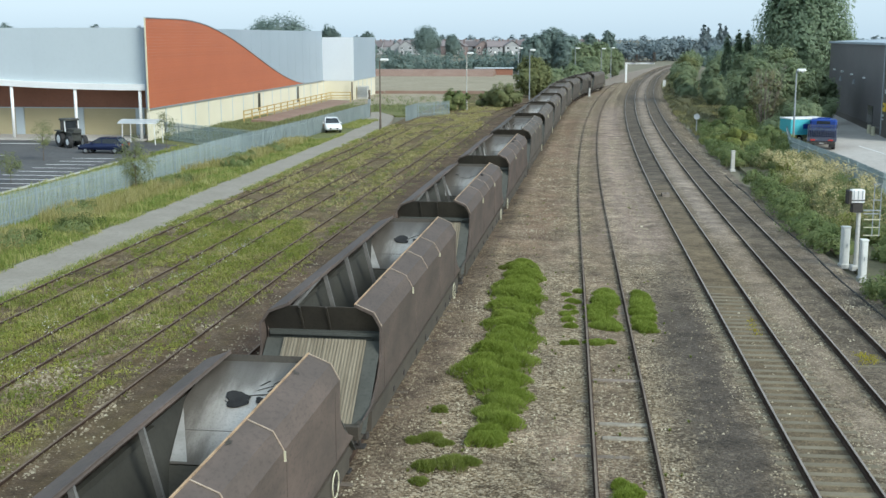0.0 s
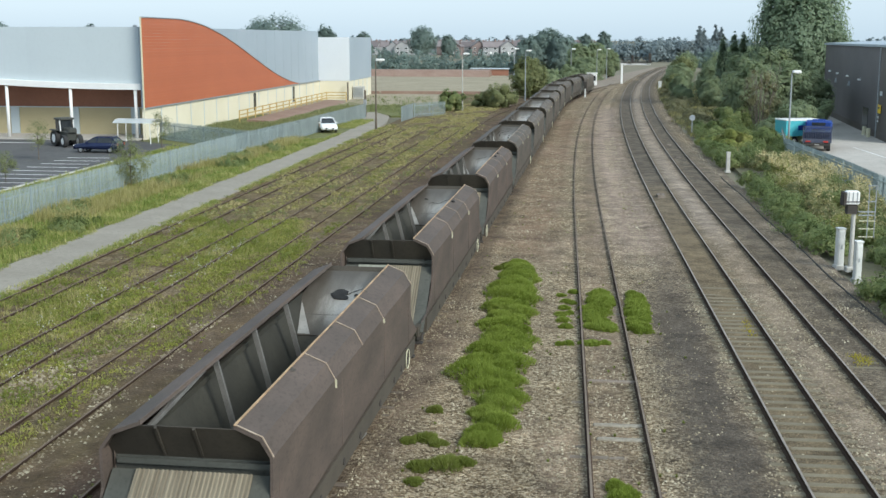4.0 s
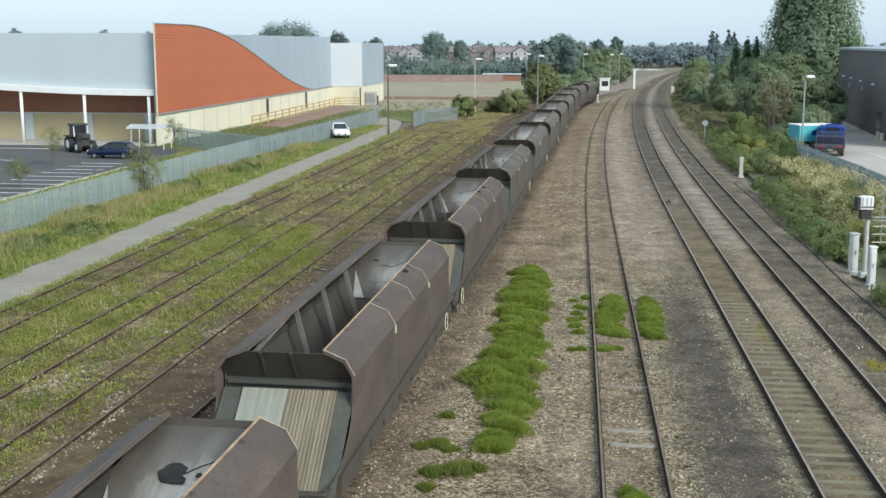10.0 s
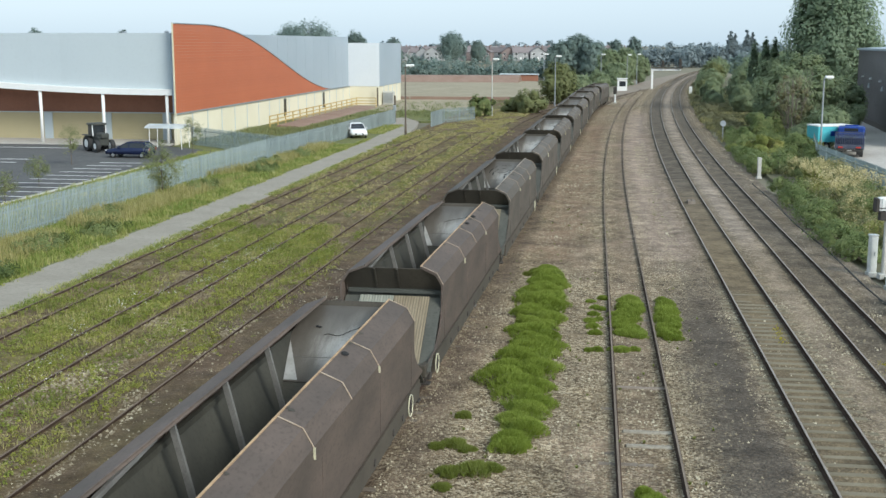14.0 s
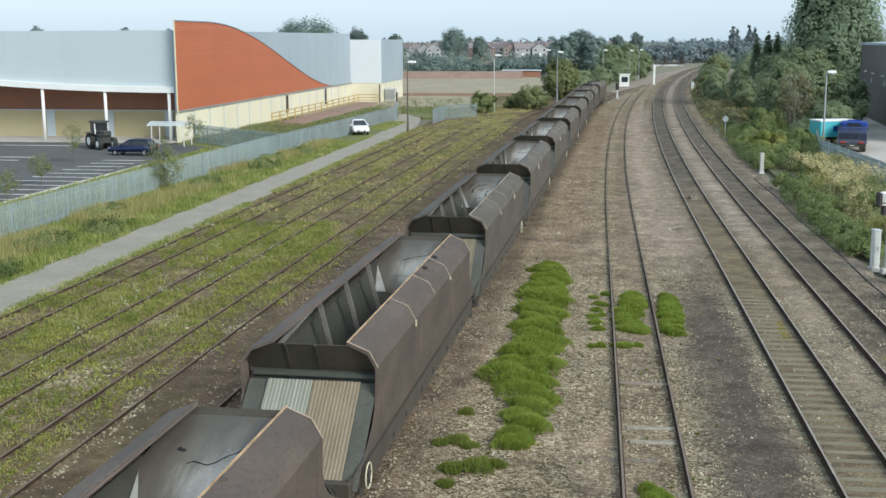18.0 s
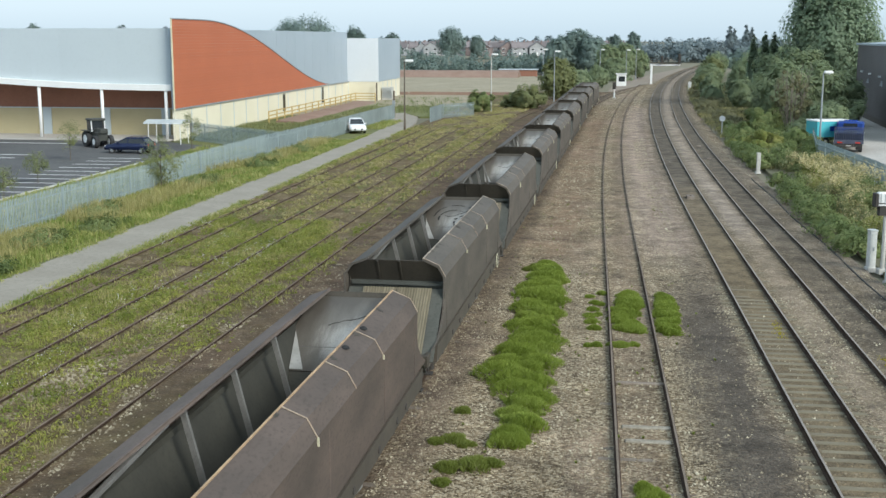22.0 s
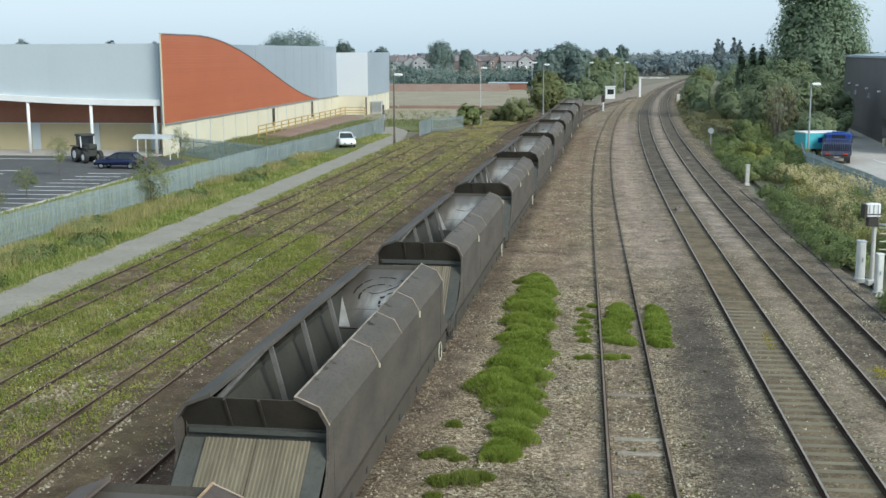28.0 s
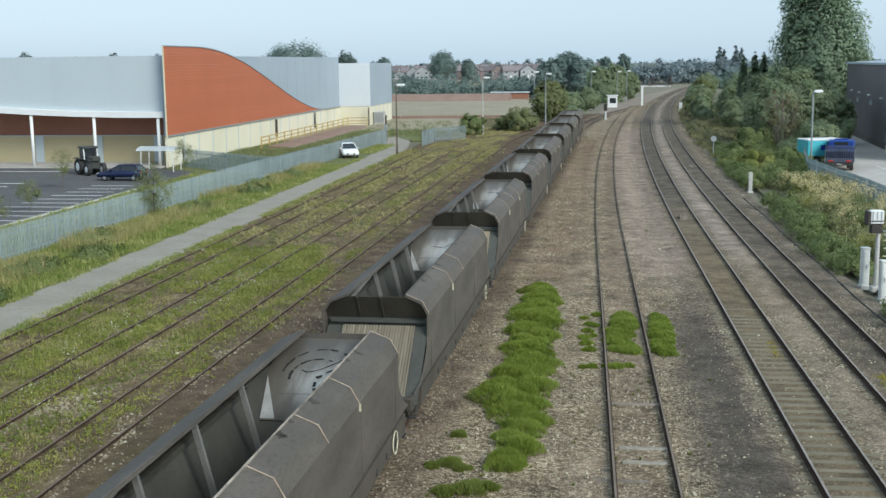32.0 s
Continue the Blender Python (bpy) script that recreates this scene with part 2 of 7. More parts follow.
def foliage(name, cols, rough=0.6, trans=0.35):
    """Leaves or blades: each one takes its own colour."""
    m, n, l, b = nodes_of(name)
    geo = n.new("ShaderNodeNewGeometry")
    r = n.new("ShaderNodeValToRGB")
    els = r.color_ramp.elements
    els[0].color, els[1].color = (*cols[0], 1), (*cols[-1], 1)
    for k, c in enumerate(cols[1:-1]):
        els.new((k + 1) / (len(cols) - 1)).color = (*c, 1)
    wide = tex(m.node_tree, "noise", 0.45, geo.outputs["Position"], 3)
    mx = n.new("ShaderNodeMath")
    mx.operation = "MULTIPLY_ADD"
    mx.inputs[1].default_value = 0.5
    l.new(geo.outputs["Random Per Island"], mx.inputs[0])
    sc = n.new("ShaderNodeMapRange")
    sc.inputs[1].default_value, sc.inputs[2].default_value = 0.3, 0.7
    sc.inputs[4].default_value = 0.5
    l.new(wide.outputs[0], sc.inputs[0])
    l.new(sc.outputs[0], mx.inputs[2])
    l.new(mx.outputs[0], r.inputs[0])
    l.new(r.outputs[0], b.inputs["Base Color"])
    b.inputs["Roughness"].default_value = rough
    b.inputs["Specular IOR Level"].default_value = 0.25
    tr = n.new("ShaderNodeBsdfTranslucent")
    l.new(r.outputs[0], tr.inputs[0])
    ms = n.new("ShaderNodeMixShader")
    ms.inputs[0].default_value = trans
    l.new(b.outputs[0], ms.inputs[1])
    l.new(tr.outputs[0], ms.inputs[2])
    l.new(ms.outputs[0], n["Material Output"].inputs[0])
    return m


def soil(name, cols, scale=0.3, bump=0.5):
    """Earth, grass or asphalt seen as a whole: three colours at three scales."""
    m, n, l, b = nodes_of(name)
    nt = m.node_tree
    geo = n.new("ShaderNodeNewGeometry")
    a = tex(nt, "noise", scale, geo.outputs["Position"], 6, 0.65)
    c = tex(nt, "noise", scale * 9, geo.outputs["Position"], 4, 0.7)
    d = tex(nt, "noise", 30, geo.outputs["Position"], 2)
    col = ramp(nt, cols[0], cols[1], a.outputs[0])
    col = mixc(nt, col, cols[2], ramp(nt, (0, 0, 0), (0.8, 0.8, 0.8), c.outputs[0], 0.5, 0.7))
    col = mixc(nt, col, tuple(x * 0.6 for x in cols[0]), ramp(nt, (0, 0, 0), (0.5, 0.5, 0.5), d.outputs[0], 0.5, 0.7))
    l.new(col, b.inputs["Base Color"])
    b.inputs["Roughness"].default_value = 0.92
    b.inputs["Specular IOR Level"].default_value = 0.25
    bp = n.new("ShaderNodeBump")
    bp.inputs["Strength"].default_value = bump
    bp.inputs["Distance"].default_value = 0.05
    l.new(c.outputs[0], bp.inputs["Height"])
    l.new(bp.outputs[0], b.inputs["Normal"])
    return m

M_SIDING = gravel("siding_soil", [(0.121, 0.0922, 0.0533), (0.173, 0.133, 0.0757), (0.252, 0.2, 0.12), (0.42, 0.364, 0.249)], (0.163, 0.123, 0.0602), (0.173, 0.169, 0.0559), 0.06, 0.75, 0.35, (1, 0.35, 1),
                  bands=[(-9.9, 2.6, (0.15, 0.10, 0.075), 0.85), (-12.7, 0.5, (0.14, 0.10, 0.075), 0.4)])
M_YARD = gravel("yard_ballast", [(0.131, 0.101, 0.0623), (0.241, 0.193, 0.122), (0.347, 0.286, 0.188), (0.562, 0.5, 0.361)], (0.22, 0.175, 0.116), (0.4, 0.315, 0.242), 0.065, 0.35, 0.22, (1, 0.3, 1),
                # The -6.3 band paints the train's contact shadow onto the ballast
                bands=[(3.7, 1.15, (0.092, 0.083, 0.072), 0.82, 10, 48), (1.1, 0.6, (0.21, 0.16, 0.115), 0.45), (-6.3, 1.5, (0.10, 0.075, 0.06), 0.7),
                       (-2.4, 1.2, (0.27, 0.18, 0.125), 0.55, 52, 150), (3.2, 1.5, (0.46, 0.375, 0.33), 0.5, 54, 170), (-4.6, 0.5, (0.16, 0.125, 0.095), 0.5, 10, 220)])
M_MAIN = gravel("main_ballast", [(0.123, 0.097, 0.066), (0.21, 0.17, 0.116), (0.294, 0.242, 0.168), (0.45, 0.393, 0.295)], (0.18, 0.145, 0.0911), (0.22, 0.17, 0.105), 0.065, 0.3, 0.15, (1, 0.3, 1),
                bands=[(3.7, 1.15, (0.092, 0.083, 0.072), 0.82, 10, 48), (3.2, 1.5, (0.46, 0.375, 0.33), 0.5, 54, 170), (6.0, 0.99, (0.15, 0.125, 0.092), 0.45), (6.0, 0.8, (0.215, 0.18, 0.125), 0.75), (6.0, 0.8, (0.235, 0.19, 0.115), 0.6, 10, 62), (9.4, 0.95, (0.135, 0.12, 0.095), 0.65), (7.7, 0.45, (0.34, 0.29, 0.225), 0.55, 20, 90), (6.0, 0.98, (0.125, 0.115, 0.10), 0.65, 80, 420), (9.4, 0.98, (0.13, 0.12, 0.105), 0.35, 60, 420), (7.6, 0.6, (0.42, 0.37, 0.32), 0.55, 60, 420), (11.6, 1.1, (0.215, 0.195, 0.17), 0.6, 10, 110)])
M_GRASSGROUND = soil("rough_grass_ground", [(0.11, 0.135, 0.045), (0.16, 0.165, 0.06), (0.24, 0.20, 0.10)], 0.6)
M_FIELD = soil("distant_land", [(0.17, 0.16, 0.11), (0.21, 0.19, 0.135), (0.24, 0.205, 0.15)], 0.05)
M_ROAD = soil("worn_asphalt", [(0.28, 0.252, 0.208), (0.335, 0.304, 0.253), (0.225, 0.20, 0.162)], 0.4, 0.15)
M_CARPARK = soil("dark_asphalt", [(0.085, 0.084, 0.085), (0.11, 0.109, 0.108), (0.145, 0.14, 0.134)], 0.2, 0.15)
M_CONCRETE = soil("yard_concrete", [(0.42, 0.39, 0.35), (0.50, 0.47, 0.43), (0.34, 0.32, 0.29)], 0.12, 0.1)
M_EARTH = soil("bare_earth", [(0.28, 0.244, 0.171), (0.37, 0.318, 0.23), (0.213, 0.191, 0.113)], 0.14)
M_REDEARTH = soil("red_earth", [(0.252, 0.161, 0.124), (0.299, 0.21, 0.167), (0.209, 0.166, 0.119)], 0.3)
M_RAIL = paint("rusty_rail", (0.045, 0.031, 0.024), (0.085, 0.057, 0.042), 0.9, 0.0, 2.0, 40, spec=0.12)
M_RAILHEAD = paint("worn_railhead", (0.24, 0.205, 0.17), (0.36, 0.315, 0.27), 0.5, 0.2, 1.0, 40, 0.05, spec=0.3)
M_SIDEHEAD = paint("rust_brown_railhead", (0.12, 0.085, 0.06), (0.20, 0.145, 0.105), 0.9, 0.0, 1.0, 40)
M_OLDHEAD = paint("dull_railhead", (0.15, 0.118, 0.092), (0.24, 0.195, 0.155), 0.85, 0.0, 1.0, 40, spec=0.2)
M_SLEEPER = paint("concrete_sleeper", (0.16, 0.136, 0.088), (0.205, 0.176, 0.12), 0.9, 0, 3, 30, 0.3, 0.12)
M_TIMBER = paint("timber_sleeper", (0.13, 0.10, 0.075), (0.24, 0.20, 0.16), 0.9, 0, 3, 30, 0.4, 0.25)
M_STONE = foliage("loose_stones", [(0.13, 0.105, 0.0744), (0.238, 0.195, 0.132), (0.37, 0.315, 0.219), (0.7, 0.64, 0.484)], 0.9, 0.0)
M_GRASS = foliage("fresh_weeds", [(0.15, 0.20, 0.03), (0.215, 0.28, 0.045), (0.29, 0.36, 0.07), (0.36, 0.42, 0.11)], 0.6, 0.45)
M_DRYGRASS = foliage("dry_weeds", [(0.24, 0.235, 0.085), (0.35, 0.325, 0.125), (0.46, 0.41, 0.18), (0.58, 0.515, 0.29)], 0.6, 0.45)
M_SIDEWEED = foliage("olive_weeds", [(0.13, 0.16, 0.036), (0.20, 0.23, 0.05), (0.28, 0.29, 0.07), (0.39, 0.37, 0.13)])
M_VERGE = foliage("verge_grass", [(0.15, 0.215, 0.042), (0.25, 0.305, 0.075), (0.42, 0.41, 0.15), (0.64, 0.58, 0.31)], 0.6, 0.45)
M_LEAF = foliage("bramble_leaves", [(0.095, 0.14, 0.055), (0.16, 0.215, 0.08), (0.245, 0.29, 0.115), (0.36, 0.365, 0.16)], 0.6, 0.45)
M_LEAFDRY = foliage("faded_leaves", [(0.24, 0.22, 0.09), (0.38, 0.34, 0.15), (0.54, 0.47, 0.25), (0.72, 0.65, 0.44)], 0.6, 0.45)
M_SEED = foliage("straw_seed_heads", [(0.42, 0.36, 0.15), (0.55, 0.47, 0.23), (0.68, 0.59, 0.34), (0.76, 0.69, 0.48)], 0.7, 0.4)
M_BRAMBLE = foliage("yellow_green_leaves", [(0.17, 0.215, 0.06), (0.245, 0.28, 0.08), (0.33, 0.335, 0.105), (0.45, 0.42, 0.18)], 0.6, 0.45)
M_OLIVE = foliage("dull_olive_leaves", [(0.15, 0.175, 0.08), (0.20, 0.23, 0.105), (0.26, 0.28, 0.125), (0.32, 0.32, 0.15)], 0.6, 0.45)
M_DULL = foliage("brownish_green_leaves", [(0.125, 0.125, 0.07), (0.175, 0.175, 0.092), (0.235, 0.225, 0.12), (0.31, 0.28, 0.16)], 0.6, 0.4)
# Tree and poplar leaf colours are lifted and blued for haze
M_TREE = foliage("tree_leaves", [(0.211, 0.268, 0.165), (0.262, 0.325, 0.194), (0.319, 0.376, 0.217), (0.376, 0.41, 0.245)], 0.6, 0.55)
M_POPLAR = foliage("poplar_leaves", [(0.204, 0.275, 0.193), (0.253, 0.33, 0.22), (0.297, 0.374, 0.248), (0.33, 0.402, 0.27)], 0.6, 0.58)
# Distant leaves: blue-grey haze is painted into their base colours
M_FARTREE = foliage("far_haze_leaves", [(0.198, 0.27, 0.248), (0.242, 0.314, 0.281), (0.275, 0.341, 0.303)], 0.6, 0.5)
M_HAZETREE = foliage("grey_green_haze_leaves", [(0.209, 0.264, 0.286), (0.242, 0.297, 0.308), (0.275, 0.319, 0.33)])
M_BARK = paint("bark", (0.09, 0.07, 0.05), (0.17, 0.14, 0.11), 0.9, 0, 3, 20, 0.5)
M_FLOWER = foliage("white_flower_heads", [(0.6, 0.6, 0.55), (0.75, 0.74, 0.68)], 0.7, 0.1)

# ---- the lines of the tracks: middle of each track against the distance y ----
def line_m1(y):
    return 6.0 - 0.0145 * (y - 25) + 0.000223 * max(0.0, y - 62) ** 2


def line_m2(y):
    return line_m1(y) + 3.17


def line_b(y):
    return 1.2 - 0.0145 * (y - 24) + 0.00024 * max(0.0, y - 62) ** 2


def line_t(y):
    return -6.75 + 0.0195 * y + 0.0011 * max(0.0, y - 160) ** 2


def line_s4(y):
    return -10.28 + 0.0165 * y + 0.0011 * max(0.0, y - 90) ** 2


def line_s3(y):
    return -14.07 + 0.0140 * y + 0.0022 * max(0.0, y - 140) ** 2


def line_s2(y):
    return -17.75 + 0.0145 * y


def line_s1(y):
    return -21.70 + 0.0145 * y


def bed_height(x, y):
    """The surface of the railway land: cribs low inside the tracks, a little higher between."""
    z, k = -0.155, 1.0
    for ln in (line_b, line_m1, line_m2, line_t):
        d = abs(x - ln(y))
        if d < 1.9:
            z = min(z, -0.168 + 0.05 * max(0.0, d - 1.2)) + min(0.05, max(0.0, y - 42) * 0.003)
            k = 0.35
    if x < line_s3(y) + 2.2:
        z = -0.085
    return z + k * 0.03 * noise.noise((x * 0.7, y * 0.7, 0.3)) + k * 0.012 * noise.noise((x * 3.1, y * 3.1, 1.7))


def bed(name, xa, xb, ys, nx, mat, label):
    """A strip of ground between two lines, with the metres across (near the camera) in its UV map."""
    mb = MB()
    us = []
    for y in ys:
        a, b = xa(y), xb(y)
        a0, b0 = xa(25.0), xb(25.0)
        for i in range(nx + 1):
            k = i / nx
            x = a + (b - a) * k
            mb.v.append((x, y, bed_height(x, y)))
            us.append((a0 + (b0 - a0) * k, y))
    for j in range(len(ys) - 1):
        for i in range(nx):
            q = j * (nx + 1) + i
            mb.f.append((q, q + 1, q + nx + 2, q + nx + 1))
    me = mb.mesh(name, mat, True)
    uv = me.uv_layers.new(name="UVMap")
    idx = np.zeros(len(me.loops), dtype=np.int32)
    me.loops.foreach_get("vertex_index", idx)
    uv.data.foreach_set("uv", np.array(us, dtype=np.float32)[idx].ravel())
    return tagged(new(name, me), label, "ground", "", "structure")


YS = [-60, -30, -10, 0, 10] + [15 + 0.5 * i for i in range(130)] + [80 + 2 * i for i in range(60)] + [200 + 8 * i for i in range(40)]
SPLIT_L = lambda y: line_t(y) - 1.95
SPLIT_R = lambda y: 0.5 * (line_b(y) + line_m1(y))
bed("siding_bed", lambda y: -22.35 + max(0.0, y - 150) * 0.02, SPLIT_L, [y for y in YS if y < 225], 40, M_SIDING, "overgrown brown soil of the disused sidings")
bed("yard_bed", SPLIT_L, SPLIT_R, [y for y in YS if y < 300], 40, M_YARD, "brown and grey stone ballast of the yard")
bed("main_bed", SPLIT_R, lambda y: line_m2(y) + 2.6, YS, 36, M_MAIN, "grey-brown ballast under the main lines")

def flat(name, poly, z, mat, label, category="ground"):
    mb = MB()
    mb.v = [(x, y, z) for x, y in poly] + [(x, y, z - 0.25) for x, y in poly]
    n = len(poly)
    mb.f = [tuple(range(n))] + [(i, n + i, n + (i + 1) % n, (i + 1) % n) for i in range(n)]
    return structure(name, mb, mat, label, category=category)


flat("ground", [(-2500, -300), (2500, -300), (2500, 4000), (-2500, 4000)], -0.32, M_FIELD, "flat green and brown land to the horizon")
flat("road", [(-25.2, -20), (-22.3, -20), (-22.2, 90), (-22.3, 128), (-23.0, 138), (-24.2, 147), (-27.5, 156), (-30, 154), (-27.6, 146), (-25.6, 136), (-24.75, 118), (-24.9, 90)], -0.03, M_ROAD, "worn grey asphalt service road", "road")
flat("verge", [(-34, -20), (-25.22, -20), (-24.92, 90), (-24.77, 118), (-25.62, 136), (-27.6, 145.9), (-28.5, 150), (-42.4, 150), (-42.4, 108.6), (-36, 104), (-37.4, 90), (-37.4, 20)], -0.045, M_GRASSGROUND, "rough green grass verge beside the road", "verge")
flat("trodden_earth", [(-42.3, 150.3), (-16.0, 150.3), (-15.6, 209.5), (-42.3, 209.5)], -0.115, M_EARTH, "trodden pale earth beyond the end of the road", "ground")
flat("rough_grass", [(-37.3, 150.2), (-30.6, 155.0), (-27.6, 156.6), (-24.4, 149.5), (-22.2, 150.0), (-21.6, 168), (-27, 173), (-37.3, 171)], -0.08, M_GRASSGROUND, "rough grass at the end of the road", "verge")
flat("car_park", [(-140, -20), (-37.42, -20), (-37.42, 90), (-36.1, 104), (-42.4, 108.5), (-43, 109.2), (-140, 109.2)], -0.05, M_CARPARK, "dark asphalt car park with white bay lines", "car park")
flat("lorry_yard", [(18.3, 30), (70, 30), (70, 175), (30.0, 175), (24, 130), (19.2, 104), (18.6, 78)], -0.05, M_CONCRETE, "pale concrete lorry yard", "yard")
flat("waste_ground", [(-95, 209.8), (-15.8, 209.8), (-12.5, 255), (-20, 312), (-120, 312)], 0.02, M_EARTH, "bare pale earth on a cleared site", "waste ground")
flat("bank", [(12.2, -20), (18.28, -20), (18.55, 78), (19.1, 104), (24, 130), (30, 176), (60, 300), (60, 420), (45, 420), (24, 300), (14.9, 176), (12.2, 128), (11.9, 60)], -0.06, soil("bank_ground", [(0.125, 0.12, 0.07), (0.16, 0.15, 0.09), (0.20, 0.17, 0.115)], 0.3), "weedy bank along the main line", "verge")

flat("junction_ground", [(-0.5, 228), (3.5, 228), (6.6, 262), (13.2, 300), (21.0, 350), (33.0, 420), (25.0, 420), (14.0, 355), (7.5, 312), (3.2, 284), (0.8, 262)], -0.2, soil("far_ballast", [(0.24, 0.195, 0.155), (0.29, 0.245, 0.2), (0.19, 0.155, 0.12)], 0.2), "pale brown ballast where the yard tracks join the main line")

# ---- tracks ----
def rail_mesh(ln, side, y0, y1, mat_head, half=0.753):
    """One rail: foot, web and head swept along the line."""
    ys = []
    y = y0
    while y < y1:
        ys.append(y)
        y += 2.0 if y > 60 else 4.0
    ys.append(y1)
    prof = [(-0.07, -0.16), (0.07, -0.16), (0.07, -0.145), (0.012, -0.125), (0.012, -0.045), (0.036, -0.032), (0.036, -0.010), (0.028, 0.0), (-0.028, 0.0), (-0.036, -0.010), (-0.036, -0.032), (-0.012, -0.045), (-0.012, -0.125), (-0.07, -0.145)]
    n = len(prof)
    mb = MB()
    for y in ys:
        dx = (ln(y + 0.5) - ln(y - 0.5))
        cx = ln(y) + side * half
        cy = y - side * half * dx
        for p, q in prof:
            mb.v.append((cx + p, cy, q))
    heads = []
    for j in range(len(ys) - 1):
        for i in range(n):
            mb.f.append((j * n + i, j * n + (i + 1) % n, (j + 1) * n + (i + 1) % n, (j + 1) * n + i))
            heads.append(i in (7,))
    me = mb.mesh("rail", M_RAIL)
    me.materials.append(mat_head)
    me.polygons.foreach_set("material_index", [1 if h else 0 for h in heads])
    me.update()
    return me


def sleeper_mesh(mat, half=1.25, w=0.13, top=-0.160):
    return MB().bbox(-half, half, -w, w, top - 0.12, top, 0.025).mesh("sleeper", mat)


def track(label, ln, y0, y1, head, sl_mat, spacing, n0, n1, sunk=0.0, seed=1, far_to=0, half=0.753):
    """A track with two rails and its sleepers: those from n0 to n1 each a piece, those beyond joined."""
    tr = thing("railway_track", label, "track", "", None)
    for s in (-1, 1):
        part("rail", rail_mesh(ln, s, y0, y1, head, half), None, tr)
    rnd = random.Random(seed)
    me = sleeper_mesh(sl_mat, top=-0.160 - sunk)
    y = n0
    while y < n1:
        ob = part("sleeper", me, None, tr)
        ang = math.atan(ln(y + 0.5) - ln(y - 0.5))
        ob.matrix_basis = pose(ln(y) + rnd.uniform(-0.02, 0.02), y, rnd.uniform(-0.012, 0.008), 0, rnd.uniform(-0.3, 0.3), -math.degrees(ang) + rnd.uniform(-0.5, 0.5))
        y += spacing * rnd.uniform(0.96, 1.04)
    if far_to:
        mb = MB()
        while y < far_to:
            c = ln(y)
            mb.box(c - 1.25, c + 1.25, y - 0.13, y + 0.13, -0.28 - sunk, -0.160 - sunk)
            y += spacing
        tagged(part("distant_sleeper_bed", mb, sl_mat, tr), kind="stuff")
    return tr


track("main line track with worn bright rails on concrete sleepers", line_m1, 8, 620, M_RAILHEAD, M_SLEEPER, 0.61, 20, 70, -0.006, 1, 240, 0.717)
track("main line track with worn bright rails on stone ballast", line_m2, 8, 620, M_RAILHEAD, M_SLEEPER, 0.61, 22, 70, 0.012, 2, 240, 0.717)
track("yard track with brown rails and ballast-covered sleepers", line_b, 8, 262, M_OLDHEAD, M_TIMBER, 0.72, 20, 75, 0.018, 3, 200)
track("yard track on which the coal train stands", line_t, -70, 238, M_OLDHEAD, M_TIMBER, 0.72, 14, 60, 0.012, 4, 200)
track("disused rusty siding beside the train", line_s4, 5, 150, M_SIDEHEAD, M_TIMBER, 0.75, 14, 50, 0.03, 5)
track("disused rusty siding in weeds", line_s3, 5, 200, M_SIDEHEAD, M_TIMBER, 0.75, 20, 60, 0.012, 6)
track("disused siding sunk in dry grass", line_s2, 5, 132, M_SIDEHEAD, M_TIMBER, 0.75, 30, 50, 0.02, 7)
track("disused siding sunk in grass beside the road", line_s1, 5, 126, M_SIDEHEAD, M_TIMBER, 0.75, 35, 50, 0.03, 8)

# ---- the coal train ----
def sheen_steel(name, brown_tone, worn, bright):
    """Steel slope whose reflected light is painted in: bright middle, browner towards its edges."""
    m, n, l, b = nodes_of(name)
    nt = m.node_tree
    co = n.new("ShaderNodeTexCoord")
    mp = n.new("ShaderNodeMapping")
    mp.inputs["Location"].default_value = (-0.25 * 0.31, -12.15 * 0.33, 0)
    mp.inputs["Scale"].default_value = (0.31, 0.33, 0)
    l.new(co.outputs["Object"], mp.inputs[0])
    ln = n.new("ShaderNodeVectorMath")
    ln.operation = "LENGTH"
    l.new(mp.outputs[0], ln.inputs[0])
    streak = n.new("ShaderNodeMapping")
    streak.inputs["Scale"].default_value = (2.2, 0.4, 0.4)
    l.new(co.outputs["Object"], streak.inputs[0])
    big = tex(nt, "noise", 1.3, streak.outputs[0], 6, 0.65)
    fine = tex(nt, "noise", 22, co.outputs["Object"], 4, 0.7)
    wob = n.new("ShaderNodeMath")
    wob.operation = "MULTIPLY_ADD"
    l.new(big.outputs[0], wob.inputs[0])
    wob.inputs[1].default_value = 0.45
    l.new(ln.outputs["Value"], wob.inputs[2])
    oi = n.new("ShaderNodeObjectInfo")
    vary = n.new("ShaderNodeMath")
    vary.operation = "MULTIPLY_ADD"
    l.new(oi.outputs["Random"], vary.inputs[0])
    vary.inputs[1].default_value = 0.12
    l.new(wob.outputs[0], vary.inputs[2])
    col = ramp(nt, bright, worn, vary.outputs[0], 0.36, 0.66)
    col = mixc(nt, col, brown_tone, ramp(nt, (0, 0, 0), (0.9, 0.9, 0.9), vary.outputs[0], 0.55, 0.86))
    col = mixc(nt, col, brown_tone, ramp(nt, (0, 0, 0), (0.5, 0.5, 0.5), fine.outputs[0], 0.52, 0.74))
    l.new(col, b.inputs["Base Color"])
    b.inputs["Roughness"].default_value = 0.5
    b.inputs["Metallic"].default_value = 0.15
    return m


